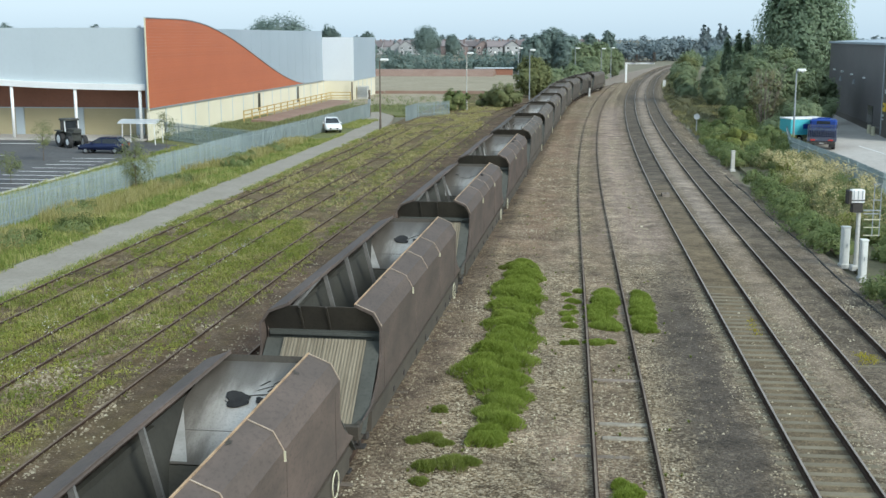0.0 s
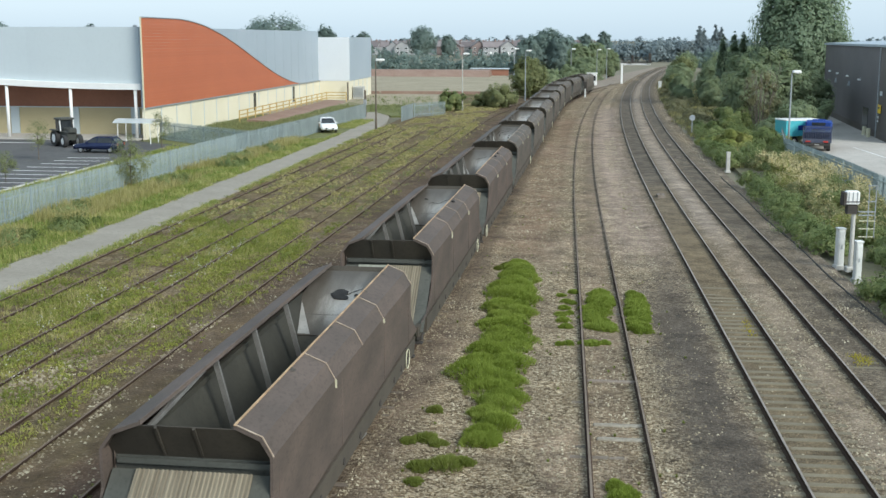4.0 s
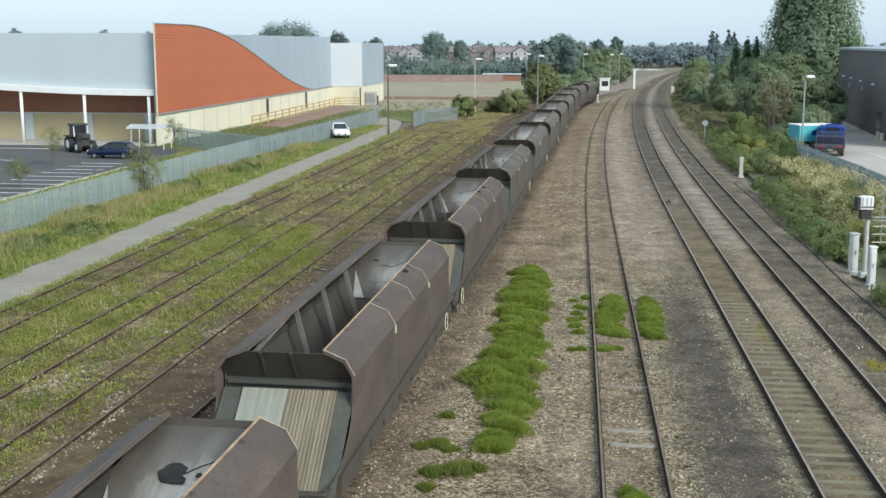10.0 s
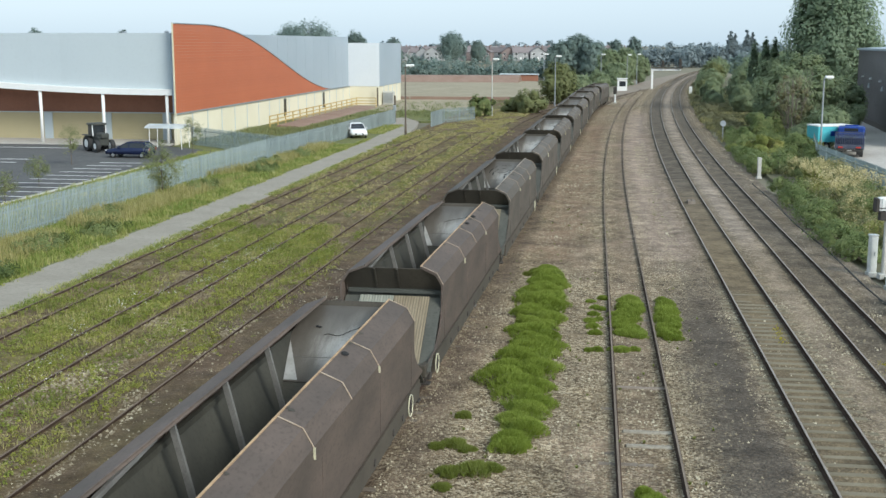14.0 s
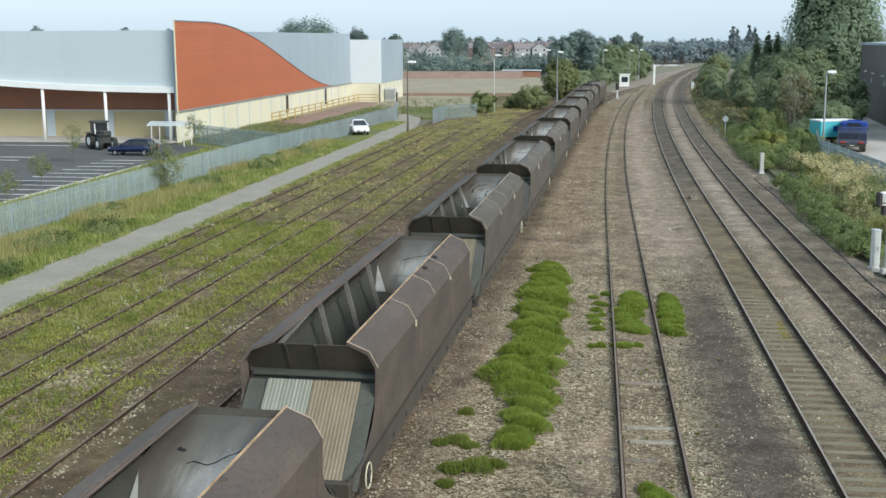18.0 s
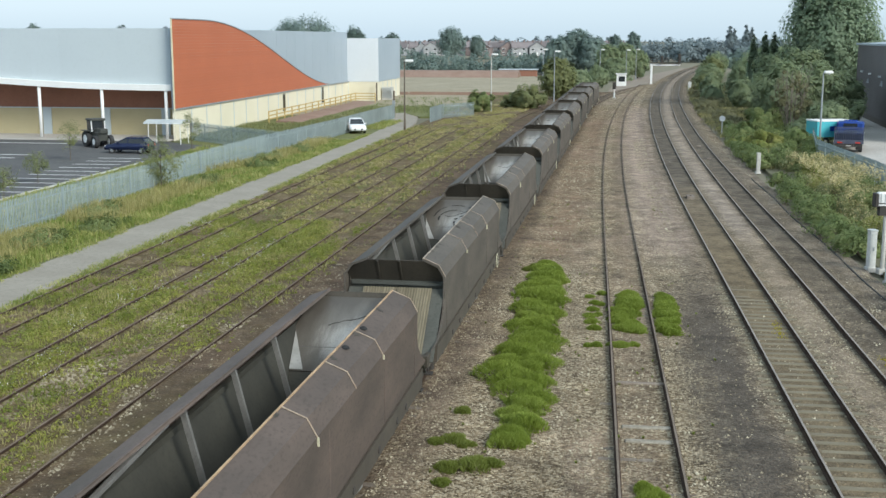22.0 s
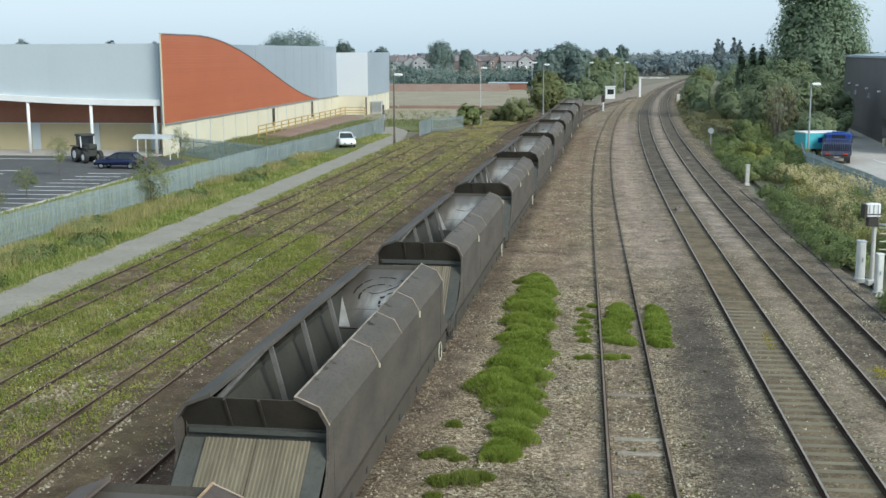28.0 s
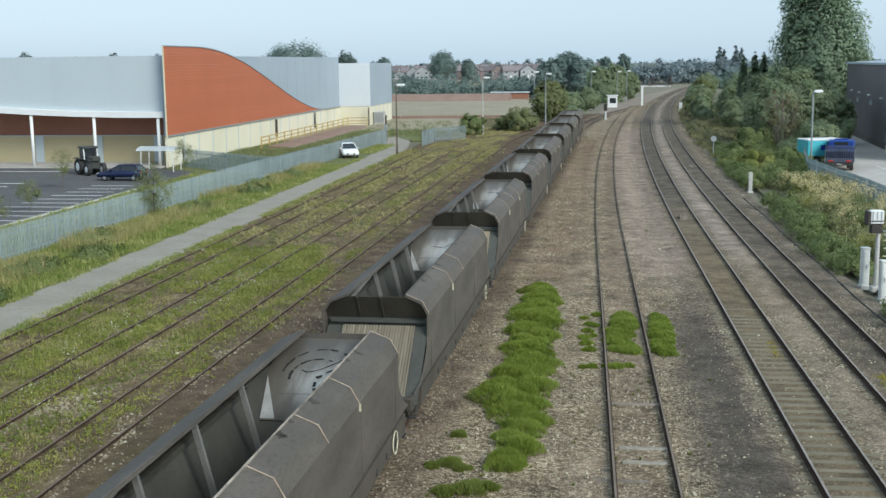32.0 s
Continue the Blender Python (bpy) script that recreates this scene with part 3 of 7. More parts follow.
M_WAGON = paint("grimy_brown_wagon_steel", (0.086, 0.0715, 0.062), (0.146, 0.112, 0.094), 0.64, 0.0, 0.7, 12, 0.08, 0.12, (1, 0.6, 1.6), 0.13)
# Copy of the wagon steel with a white-balance drift put into its colour
M_OLIVESTEEL = paint("grimy_wagon_steel_olive_cast", (0.079, 0.071, 0.061), (0.130, 0.112, 0.094), 0.64, 0.0, 0.7, 12, 0.08, 0.12, (1, 0.6, 1.6), 0.13)
M_SOLEBAR = paint("darker_solebar_steel", (0.0556, 0.0472, 0.0361), (0.0909, 0.0754, 0.0572), 0.75, 0, 0.8, 14, 0.1, 0.1)
# Dark steel for coal smears; on the end sheet it paints downward-facing shade
M_WAGONDARK = paint("coal_and_shade_dark_steel", (0.0364, 0.0312, 0.0238), (0.0667, 0.0563, 0.0414), 0.75, 0, 0.8, 14, 0.1, 0.1)
M_INNER = paint("worn_inner_sheet", (0.0343, 0.0332, 0.0264), (0.0626, 0.0603, 0.0475), 0.65, 0.0, 0.8, 12, 0.1, 0.1)
# Slope steel with its reflected brightness painted into the middle
M_SLOPE = sheen_steel("painted_sheen_steel_slope", (0.085, 0.074, 0.062), (0.20, 0.188, 0.165), (0.60, 0.575, 0.53))
M_CORR = paint("weathered_cream_ribbed_sheet", (0.145, 0.12, 0.082), (0.29, 0.255, 0.185), 0.75, 0, 3.0, 18, 0.15, 0.12, (2.5, 0.12, 0.12))
M_CORRGREY = paint("weathered_grey_ribbed_sheet", (0.215, 0.225, 0.185), (0.305, 0.31, 0.262), 0.75, 0, 3.0, 18, 0.1, 0.12, (2.5, 0.12, 0.12))
M_CORRRUST = paint("rusty_ribbed_sheet", (0.225, 0.18, 0.12), (0.325, 0.275, 0.19), 0.75, 0, 2.0, 18, 0.15, 0.12, (2.5, 0.4, 0.4))
M_CORRDARK = paint("grimy_ribbed_sheet", (0.125, 0.106, 0.07), (0.225, 0.195, 0.132), 0.75, 0, 2.0, 18, 0.15, 0.12, (2.5, 0.3, 0.3))
M_BEAM = paint("grey_green_beam", (0.055, 0.058, 0.05), (0.09, 0.094, 0.082), 0.75, 0.0, 1.0, 14, 0.1)
# Pale tone paints the brightness of an upward-facing plate into its colour
M_GUSSET = paint("pale_lit_plate", (0.42, 0.42, 0.40), (0.56, 0.56, 0.54), 0.55, 0.2, 2, 12, 0.05)
M_ENDPLATE = paint("grey_green_end_plate", (0.052, 0.054, 0.046), (0.092, 0.094, 0.080), 0.85, 0, 1.0, 14, 0.1, 0.1)
M_STRAP = paint("worn_cream_edge", (0.32, 0.24, 0.17), (0.52, 0.43, 0.33), 0.8, 0, 4, 20, 0.1)
M_RUSTEDGE = paint("worn_orange_edge", (0.27, 0.175, 0.10), (0.54, 0.37, 0.22), 0.8, 0, 2.2, 20, 0.1)
M_LIPCREAM = paint("chipped_cream_edge", (0.12, 0.10, 0.085), (0.50, 0.42, 0.33), 0.8, 0, 1.6, 20, 0.1)
M_CREAM = paint("cream_paint", (0.55, 0.52, 0.36), (0.70, 0.67, 0.50), 0.6, 0, 4, 20, 0.1)
M_BOGIE = paint("black_running_gear", (0.03, 0.027, 0.024), (0.06, 0.052, 0.045), 0.8, 0, 2, 20, 0.2)
M_TYRE = paint("wheel_steel", (0.10, 0.085, 0.075), (0.17, 0.15, 0.13), 0.5, 0.6, 2, 20, 0.1)
M_COAL = paint("coal_residue", (0.012, 0.012, 0.012), (0.03, 0.03, 0.03), 0.9, 0, 5, 30, 0.5)
M_BRACE = paint("grey_brace", (0.16, 0.155, 0.145), (0.24, 0.235, 0.22), 0.6, 0.2, 2, 20, 0.1)

BODY = 14.0
PITCH = 18.4
TIP, MID, LOW = (0.82, 3.57), (1.29, 3.37), (1.47, 3.04)


def cross(s):
    """The outer outline of one side of the hopper body."""
    b = 0.0 if s > 0 else 0.10           # off side widened to fit its outline in the camera's view
    return [(s * TIP[0], TIP[1]), (s * (MID[0] + 0.6 * b), MID[1]), (s * (LOW[0] + b), LOW[1])] + [(s * (1.46 + b), z) for z in (2.35, 2.08, 1.84, 1.62, 1.42)] + [(s * 1.36, 1.22)]


def sweep(z):
    """How far the side reaches out past the roof's end: below the middle it curves out to the headstock."""
    return 1.62 * min(1.0, max(0.0, (2.38 - z) / 1.12)) ** 2


def side_shell(s):
    """A side of the body with its two roof facets, 5 cm thick, its lower ends swept out."""
    mb = MB()
    out = cross(s)
    inn = [(out[0][0] - s * 0.02, TIP[1] - 0.06), (out[1][0] - s * 0.04, MID[1] - 0.06), (out[2][0] - s * 0.05, LOW[1] - 0.02)] + [(x - s * 0.05, z) for x, z in out[3:]]
    ys = [0.0, 5.2, 10.0, BODY]
    n = len(out)
    for j, y in enumerate(ys):
        for row in (out, inn):
            for x, z in row:
                mb.v.append((x, y - sweep(z) if j == 0 else y + sweep(z) if j == 3 else y, z))
    for j in range(len(ys) - 1):
        a, b = j * 2 * n, (j + 1) * 2 * n
        for i in range(n - 1):
            q = (a + i, a + i + 1, b + i + 1, b + i)
            r = (a + n + i + 1, a + n + i, b + n + i, b + n + i + 1)
            mb.f += [q if s > 0 else q[::-1], r if s > 0 else r[::-1]]
        for k in (0, n - 1):
            mb.f.append((a + k, b + k, b + n + k, a + n + k))
    for j in (0, len(ys) - 1):
        a = j * 2 * n
        for i in range(n - 1):
            mb.f.append((a + i, a + n + i, a + n + i + 1, a + i + 1))
    return mb


def ribbed(x0, x1, ya, za, yb, zb, ribs, depth=0.045):
    """A ribbed sheet that slopes from (ya, za) down to (yb, zb)."""
    d = Vector((0, yb - ya, zb - za)).normalized()
    nrm = Vector((1, 0, 0)).cross(d)
    if nrm.z < 0:
        nrm = -nrm
    xs, off = [], []
    w = (x1 - x0) / ribs
    for i in range(ribs):
        for k, o in ((0.0, 0), (0.42, 0), (0.55, 1), (0.87, 1)):
            xs.append(x0 + (i + k) * w)
            off.append(o)
    xs.append(x1)
    off.append(0)
    mb = MB()
    for x, o in zip(xs, off):
        e = nrm * (o * depth)
        for y, z in ((ya, za), (yb, zb)):
            mb.v.append((x, y + e.y, z + e.z))
            mb.v.append((x, y + e.y - nrm.y * 0.03, z + e.z - nrm.z * 0.03))
    for i in range(len(xs) - 1):
        a, b = 4 * i, 4 * i + 4
        mb.f += [(a, b, b + 2, a + 2), (a + 1, a + 3, b + 3, b + 1), (a, a + 1, b + 1, b), (a + 2, b + 2, b + 3, a + 3)]
    return mb


def wheelset_mesh():
    mb = MB()
    for s in (-1, 1):
        c = s * 0.75
        prof = [(0.10, -0.06), (0.33, -0.02), (0.36, -0.065), (0.42, -0.065), (0.42, 0.04), (0.445, 0.055), (0.445, 0.07), (0.36, 0.07), (0.33, 0.02), (0.10, 0.06)]
        mb.lathe([(r, -s * h) for r, h in prof], 20, (c, 0, 0), "x")
    mb.tube((-0.95, 0, 0), (0.95, 0, 0), 0.075, n=10)
    for k in range(4):
        a = k * math.pi / 2 + 0.4
        for s in (-1, 1):
            mb.tube((s * 0.69, 0.24 * math.cos(a), 0.24 * math.sin(a)), (s * 0.83, 0.24 * math.cos(a), 0.24 * math.sin(a)), 0.035, n=6)
    return mb.mesh("wheelset", M_TYRE)


WHEELSET = wheelset_mesh()


def scrap(rnd, y0, z0, y1, z1, x, k, big):
    """A ragged patch of coal left on a slope."""
    mb = MB()
    n = 40
    ph = [rnd.uniform(0, 6.28) for _ in range(3)]
    pts = []
    for i in range(n):
        a = 2 * math.pi * i / n
        r = 0.72 + 0.2 * math.sin(2 * a + ph[0]) + 0.09 * math.sin(3 * a + ph[1]) + 0.05 * math.sin(5 * a + ph[2]) + rnd.uniform(-0.05, 0.05)
        u, v = big * r * math.cos(a) + 0.12 * big * math.sin(a), big * 0.62 * r * math.sin(a)
        f = k + v / 3.0
        pts.append((x + u, y0 + (y1 - y0) * f, z0 + (z1 - z0) * f + 0.012))
    mb.sheet(pts if (Vector(pts[1]) - Vector(pts[0])).cross(Vector(pts[-1]) - Vector(pts[0])).z > 0 else pts[::-1], 0.008)
    return mb


def make_wagon(i):
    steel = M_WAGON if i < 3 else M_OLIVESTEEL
    rnd = random.Random(100 + i)
    panel = ("cream and grey end panels", "one pale grey end panel", "cream ribbed end sheet", "grey and tan end panels")[i % 4]
    w = thing("hopper_wagon", "empty grimy brown coal hopper wagon, " + panel, "wagon", "coal hopper wagons of the train")
    for s in (-1, 1):
        sh = part("body_side", side_shell(s), steel, w)
        # worn edges and hanging straps along the roof
        part("lip_edge", MB().bar((s * (TIP[0] + 0.006), 0.0, TIP[1] + 0.004), (s * (TIP[0] + 0.006), BODY, TIP[1] + 0.004), 0.034, 0.026), (M_LIPCREAM if i == 3 else M_RUSTEDGE) if i < 4 and s > 0 else steel, sh, "pale worn roof edge")
        spots = [0.03, 4.45 + rnd.uniform(-0.15, 0.15), 7.1 + rnd.uniform(-0.15, 0.3), 9.8, BODY - 0.05]
        if s > 0:
            for k, y in enumerate(spots):
                if k in (1, 2, 3) and rnd.random() < 0.1:
                    continue
                mb = MB()
                pts = [(s * TIP[0], TIP[1] + 0.012), (s * (MID[0] + 0.004), MID[1] + 0.014), (s * (LOW[0] + 0.012), LOW[1] + 0.004)]
                for (xa, za), (xb, zb) in zip(pts[:-1], pts[1:]):
                    mb.bar((xa, y, za), (xb, y, zb), 0.03, 0.012)
                part("strap", mb, M_STRAP, sh, "thin cream strap over the roof")
                if k in (1, 3):
                    part("strap_end", MB().bar((s * 1.485, y, LOW[1]), (s * 1.485, y + 0.02, LOW[1] - rnd.uniform(0.1, 0.28)), 0.05, 0.015), M_CREAM, sh, "frayed strap end")
            for k in range(4 if i < 3 else 9):
                y, a, q = rnd.uniform(1.0, BODY - 0.6), rnd.uniform(0.07, 0.24), rnd.uniform(0.09, 0.32)
                lip = lambda u: TIP[1] + 0.012 - 0.46 * u
                pts = [(0.01, 0.0), (0.25 * a + 0.02, 0.25 * q), (0.5 * a, -0.05), (a, 0.4 * q), (0.9 * a, 0.8 * q), (0.4 * a, 0.65 * q), (0.25 * a, q), (0.01, 0.7 * q)]
                part("coal_smear", MB().sheet([(s * (TIP[0] + u), y + v, lip(u)) for u, v in pts], 0.006), M_WAGONDARK, sh, "dark coal smear")
            for y in {1: (8.9,), 2: (8.5, 10.15)}.get(i, ()):
                part("coal_lump", MB().lathe([(0.0, 0.075), (0.055, 0.06), (0.09, 0.03), (0.10, 0.0), (0.0, -0.02)], 7, (TIP[0] + 0.13, y, TIP[1] - 0.055)), M_COAL, sh, "lump of coal lying on the roof edge")
        for y in (0.4, 5.2, 10.0, BODY - 0.4):
            part("side_seam", MB().box(s * 1.462 - 0.006, s * 1.462 + 0.006, y - 0.03, y + 0.03, 1.42, LOW[1] - 0.08), steel, sh)
        # inner lining, leaning in towards the discharge doors
        part("inner_side", MB().sheet([(s * 1.39, 0.52, 2.95), (s * 1.39, BODY - 0.52, 2.95), (s * 0.62, BODY - 0.52, 1.0), (s * 0.62, 0.52, 1.0)][::s], 0.03), M_INNER, w)
        for y in (4.4, 7.05, 9.7):
            part("brace", MB().bar((s * 1.0, y, 3.38), (s * 0.42, y, 1.05), 0.08, 0.11), M_BRACE, w, "grey inner brace")
        part("inner_channel", MB().bar((s * 1.30, 0.5, 2.92), (s * 1.30, 10.9, 2.92), 0.10, 0.12), M_INNER, w)
        part("lip_stay", MB().bar((s * 1.0, 0.5, 3.15), (s * 0.92, 3.5, 3.46), 0.07, 0.09), M_BRACE, w)
        sb = part("solebar", MB().prism([(s * 1.40, 0.74), (s * 1.425, 1.24), (s * 1.22, 1.24), (s * 1.22, 0.74)][::s], "y", -1.0, BODY + 1.0).prism([(s * 1.30, 0.80), (s * 1.30, 1.16), (s * 1.18, 1.16), (s * 1.18, 0.80)][::s], "y", -1.75, BODY + 1.75), M_SOLEBAR, w)
        # Black discs imitate the dark inside the solebar's lifting holes
        for y in (1.9, 3.4, 5.5, 7.2, 9.6, 11.6, 12.7):
            part("solebar_hole_disc", MB().tube((s * 1.40, y, 0.92), (s * 1.428, y, 0.92), 0.085, n=10), M_BOGIE, sb, "black disc in place of a lifting hole")
    # slopes: at each end a long shallow sheet and a steep one below
    for e, f in ((0, 1), (1, -1)):
        Y = lambda d: d if e == 0 else BODY - d
        top = [(1.15, Y(0.10), 3.38), (1.37, Y(1.151), 2.937)] if e else [(1.38, Y(0.45), 3.07)]
        es = part("end_slope", MB().sheet(([(-x, y, z) for x, y, z in top[::-1]] + top + [(1.36, Y(2.9), 2.2), (-1.36, Y(2.9), 2.2)])[::f], 0.02), M_SLOPE if e else M_INNER, w, "steel slope with a sheen painted in its middle" if e else "")
        if e:
            slope_z = lambda d: 3.38 - 1.18 * (d - 0.10) / 2.8
            part("slope_seam", MB().bar((-1.36, Y(2.05), slope_z(2.05) + 0.004), (1.36, Y(2.05), slope_z(2.05) + 0.004), 0.016, 0.008), M_BRACE, es)
            crack, px, pd = MB(), -0.55, 1.25
            for k in range(7):
                qx, qd = px + rnd.uniform(0.08, 0.2), pd + rnd.uniform(-0.16, 0.07)
                crack.bar((px, Y(pd), slope_z(pd) + 0.006), (qx, Y(qd), slope_z(qd) + 0.006), rnd.uniform(0.012, 0.04), 0.008)
                px, pd = qx, qd
            if i == 3:
                for cx, cd, rr_, a0, a1 in ((-0.15, 1.35, 0.85, 25, 165), (-0.2, 1.45, 0.6, 60, 205), (0.35, 1.7, 0.5, 100, 250)):
                    a = a0
                    while a < a1:
                        b_ = a + rnd.uniform(8, 20)
                        px, pd, qx, qd = cx + rr_ * math.cos(radians(a)), cd - rr_ * math.sin(radians(a)), cx + rr_ * math.cos(radians(b_)), cd - rr_ * math.sin(radians(b_))
                        crack.bar((px, Y(pd), slope_z(pd) + 0.006), (qx, Y(qd), slope_z(qd) + 0.006), rnd.uniform(0.03, 0.08), 0.008)
                        a = b_ + rnd.choice((0, 0, 6, 14))
            if i < 1:
                for k in range(5):
                    px, pd = rnd.uniform(0.0, 0.7), rnd.uniform(0.7, 1.2)
                    crack.bar((px, Y(pd), slope_z(pd) + 0.006), (px + rnd.uniform(0.1, 0.35), Y(pd - 0.15), slope_z(pd - 0.15) + 0.006), rnd.uniform(0.02, 0.05), 0.008)
            part("coal_streak", crack, M_COAL, es, "thin black coal streak")
        part("lower_slope", MB().sheet([(-1.36, Y(2.92), 2.18), (1.36, Y(2.92), 2.18), (0.9, Y(4.3), 0.95), (-0.9, Y(4.3), 0.95)][::f], 0.02), M_INNER, w)
        # leaning end sheet below the roof's end, with ribs; shade is in its colour
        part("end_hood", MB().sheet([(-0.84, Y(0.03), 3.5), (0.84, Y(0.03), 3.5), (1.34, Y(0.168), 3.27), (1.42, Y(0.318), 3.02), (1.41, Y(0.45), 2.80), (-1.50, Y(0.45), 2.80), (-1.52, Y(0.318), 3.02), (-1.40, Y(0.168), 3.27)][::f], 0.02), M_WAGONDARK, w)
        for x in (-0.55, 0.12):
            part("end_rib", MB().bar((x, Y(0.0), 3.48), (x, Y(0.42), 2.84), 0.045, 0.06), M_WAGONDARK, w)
        part("end_plate", MB().box(-1.50, 1.40, min(Y(0.42), Y(0.47)), max(Y(0.42), Y(0.47)), 1.0, 2.86), M_ENDPLATE, w)
        half = M_CORRDARK if i == 3 else M_CORRGREY if i % 2 == 1 or i == 2 else M_CORR
        other = {2: M_CORRRUST, 3: M_CORRDARK, 5: M_CORRRUST}.get(i, M_CORR)
        part("end_slope_plate", MB().sheet([(-1.47, Y(0.30), 2.60), (1.40, Y(0.30), 2.60), (1.40, Y(-1.70), 0.93), (-1.47, Y(-1.70), 0.93)][::-f], 0.02), M_ENDPLATE, w, "grey-green sloping end plate")
        part("ribbed_end_sheet", ribbed(-1.02, -0.02, Y(0.24), 2.63, Y(-1.72), 0.98, 12 if i % 4 != 1 else 2, 0.022 if i % 4 != 1 else 0.006), half, w, "ribbed sloping end sheet")
        part("ribbed_end_sheet", ribbed(0.0, 1.04, Y(0.24), 2.63, Y(-1.72), 0.98, 13, 0.022), other, w, "tan ribbed sloping end sheet")
        part("end_beam", MB().bar((-1.40, Y(0.38), 2.74), (1.38, Y(0.38), 2.74), 0.12, 0.10), M_BEAM, w, "grey-green end beam")
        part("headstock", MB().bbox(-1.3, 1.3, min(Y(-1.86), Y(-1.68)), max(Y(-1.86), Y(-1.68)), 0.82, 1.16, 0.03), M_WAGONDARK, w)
        for x in (-0.87, 0.87):
            bf = part("buffer", MB().lathe([(0.10, 0.0), (0.10, 0.10), (0.07, 0.10), (0.07, 0.13), (0.20, 0.13), (0.20, 0.16)], 14), M_BOGIE, w)
            bf.matrix_basis = pose(x, Y(-1.86), 0.98, 90 if e == 0 else -90)
        part("coupling", MB().bar((0, Y(-1.8), 0.95), (0, Y(-2.04), 0.93), 0.16, 0.2), M_BOGIE, w)
        part("brake_pipe", MB().tube((0.4, Y(-1.85), 0.95), (0.45, Y(-2.0), 0.55), 0.03, n=6), M_BOGIE, w)
        for x in (-1.2, 1.2):
            part("end_step", MB().box(x - 0.14, x + 0.14, min(Y(-1.55), Y(-1.25)), max(Y(-1.55), Y(-1.25)), 0.50, 0.54).bar((x, Y(-1.4), 0.54), (x, Y(-1.4), 0.9), 0.05), M_BOGIE, w)
    for k in range(2 + i % 3 if i < 1 else i % 2):
        part("coal_patch", scrap(rnd, BODY - 0.10, 3.395, BODY - 2.9, 2.215, (-0.3 + 0.45 * k if i < 1 else rnd.uniform(-0.9, 0.1)), (0.40 if i < 1 else rnd.uniform(0.3, 0.55)), (0.42 if (k == 0 and i < 1) else rnd.uniform(0.08, 0.16))), M_COAL, w, "black coal residue")
    part("slope_gusset", MB().sheet([(-1.09, BODY - 2.86, 2.232), (-0.76, BODY - 2.86, 2.232), (-1.31, BODY - 1.5, 2.81)], 0.012), M_GUSSET, w, "pale triangular plate")
    part("door_gear", MB().box(-0.9, 0.9, 5.6, 6.0, 0.45, 1.0).box(-0.9, 0.9, 9.6, 10.0, 0.45, 1.0).box(-0.55, 0.55, 4.7, 10.9, 0.62, 0.98), M_BOGIE, w)
    for y in (3.6, 4.3, 8.0, 11.4, 12.0):
        part("air_cylinder", MB().tube((1.02, y, 0.72), (1.02, y + 0.45, 0.72), 0.12, n=10), M_BOGIE, w)
    part("brake_lever", MB().bar((1.34, 6.3, 0.85), (1.34, 8.2, 0.62), 0.03, 0.06), M_BRACE, w)
    for y in ((-0.9,) if i == 2 else (BODY - 0.5,)):
        hw = part("handbrake_wheel", MB().ring((1.46, y, 0.98), (1, 0, 0), 0.27, 0.016, 24, 6), M_CREAM, w, "cream handbrake wheel")
        sp = MB()
        for k in range(3):
            a = k * math.pi / 3
            sp.bar((1.46, y - 0.26 * math.cos(a), 0.98 - 0.26 * math.sin(a)), (1.46, y + 0.26 * math.cos(a), 0.98 + 0.26 * math.sin(a)), 0.016)
        part("spokes", sp, M_BOGIE, hw)
    sets = []
    for c in (0.7, BODY - 0.7):
        bo = part("bogie", MB().box(-0.75, 0.75, c - 0.22, c + 0.22, 0.42, 0.74).tube((0, c, 0.74), (0, c, 0.9), 0.25, n=12), M_BOGIE, w)
        for s in (-1, 1):
            fr = [(c - 1.25, 0.40), (c - 1.25, 0.62), (c - 0.5, 0.72), (c + 0.5, 0.72), (c + 1.25, 0.62), (c + 1.25, 0.40), (c + 0.6, 0.45), (c + 0.35, 0.24), (c - 0.35, 0.24), (c - 0.6, 0.45)]
            part("side_frame", MB().prism(fr, "x", s * 0.94, s * 1.06), M_BOGIE, bo)
            for a in (-0.9, 0.9):
                part("axle_box", MB().bbox(s * 1.08 - 0.08, s * 1.08 + 0.08, c + a - 0.14, c + a + 0.14, 0.30, 0.58, 0.03), M_BOGIE, bo)
        for a in (-0.9, 0.9):
            ws = part("wheelset", WHEELSET, None, w)
            ws.location = (0, c + a, 0.42)
            sets.append((ws, c + a))
    return w, sets


# place of the second wagon's roof end along the line
TRAVEL = [(0, 45.21), (1, 42.92), (2, 40.69), (3, 38.48), (4, 36.28), (5, 34.08), (6, 31.89), (7, 29.68), (8, 27.47), (9, 25.25), (10, 23.02), (11, 20.78), (12, 18.53), (13, 16.27), (14, 14.01), (15, 11.75), (16, 9.49), (17, 7.24), (18, 4.99), (19, 2.75), (20, 0.53), (21, -1.68), (22, -3.87), (23, -6.03), (24, -8.18), (25, -10.30), (26, -12.39), (27, -14.44), (28, -16.46), (29, -18.42), (30, -20.35), (31, -22.25), (32, -24.13)]


def travelled(t):
    return float(np.interp(t, [a for a, _ in TRAVEL], [b for _, b in TRAVEL]))


def wagon_pose(s):
    """The pose of a wagon whose near roof end is at s along the line: both bogies stay on it."""
    a, b = s + 0.7, s + BODY - 0.7
    xa, xb = line_t(a), line_t(b)
    ang = math.atan2(xb - xa, b - a)
    return pose(xa - 0.7 * math.sin(ang), a - 0.7 * math.cos(ang), 0, 0, 0, -math.degrees(ang))


TRAIN = [(k, *make_wagon(k)) for k in range(-2, 11)]


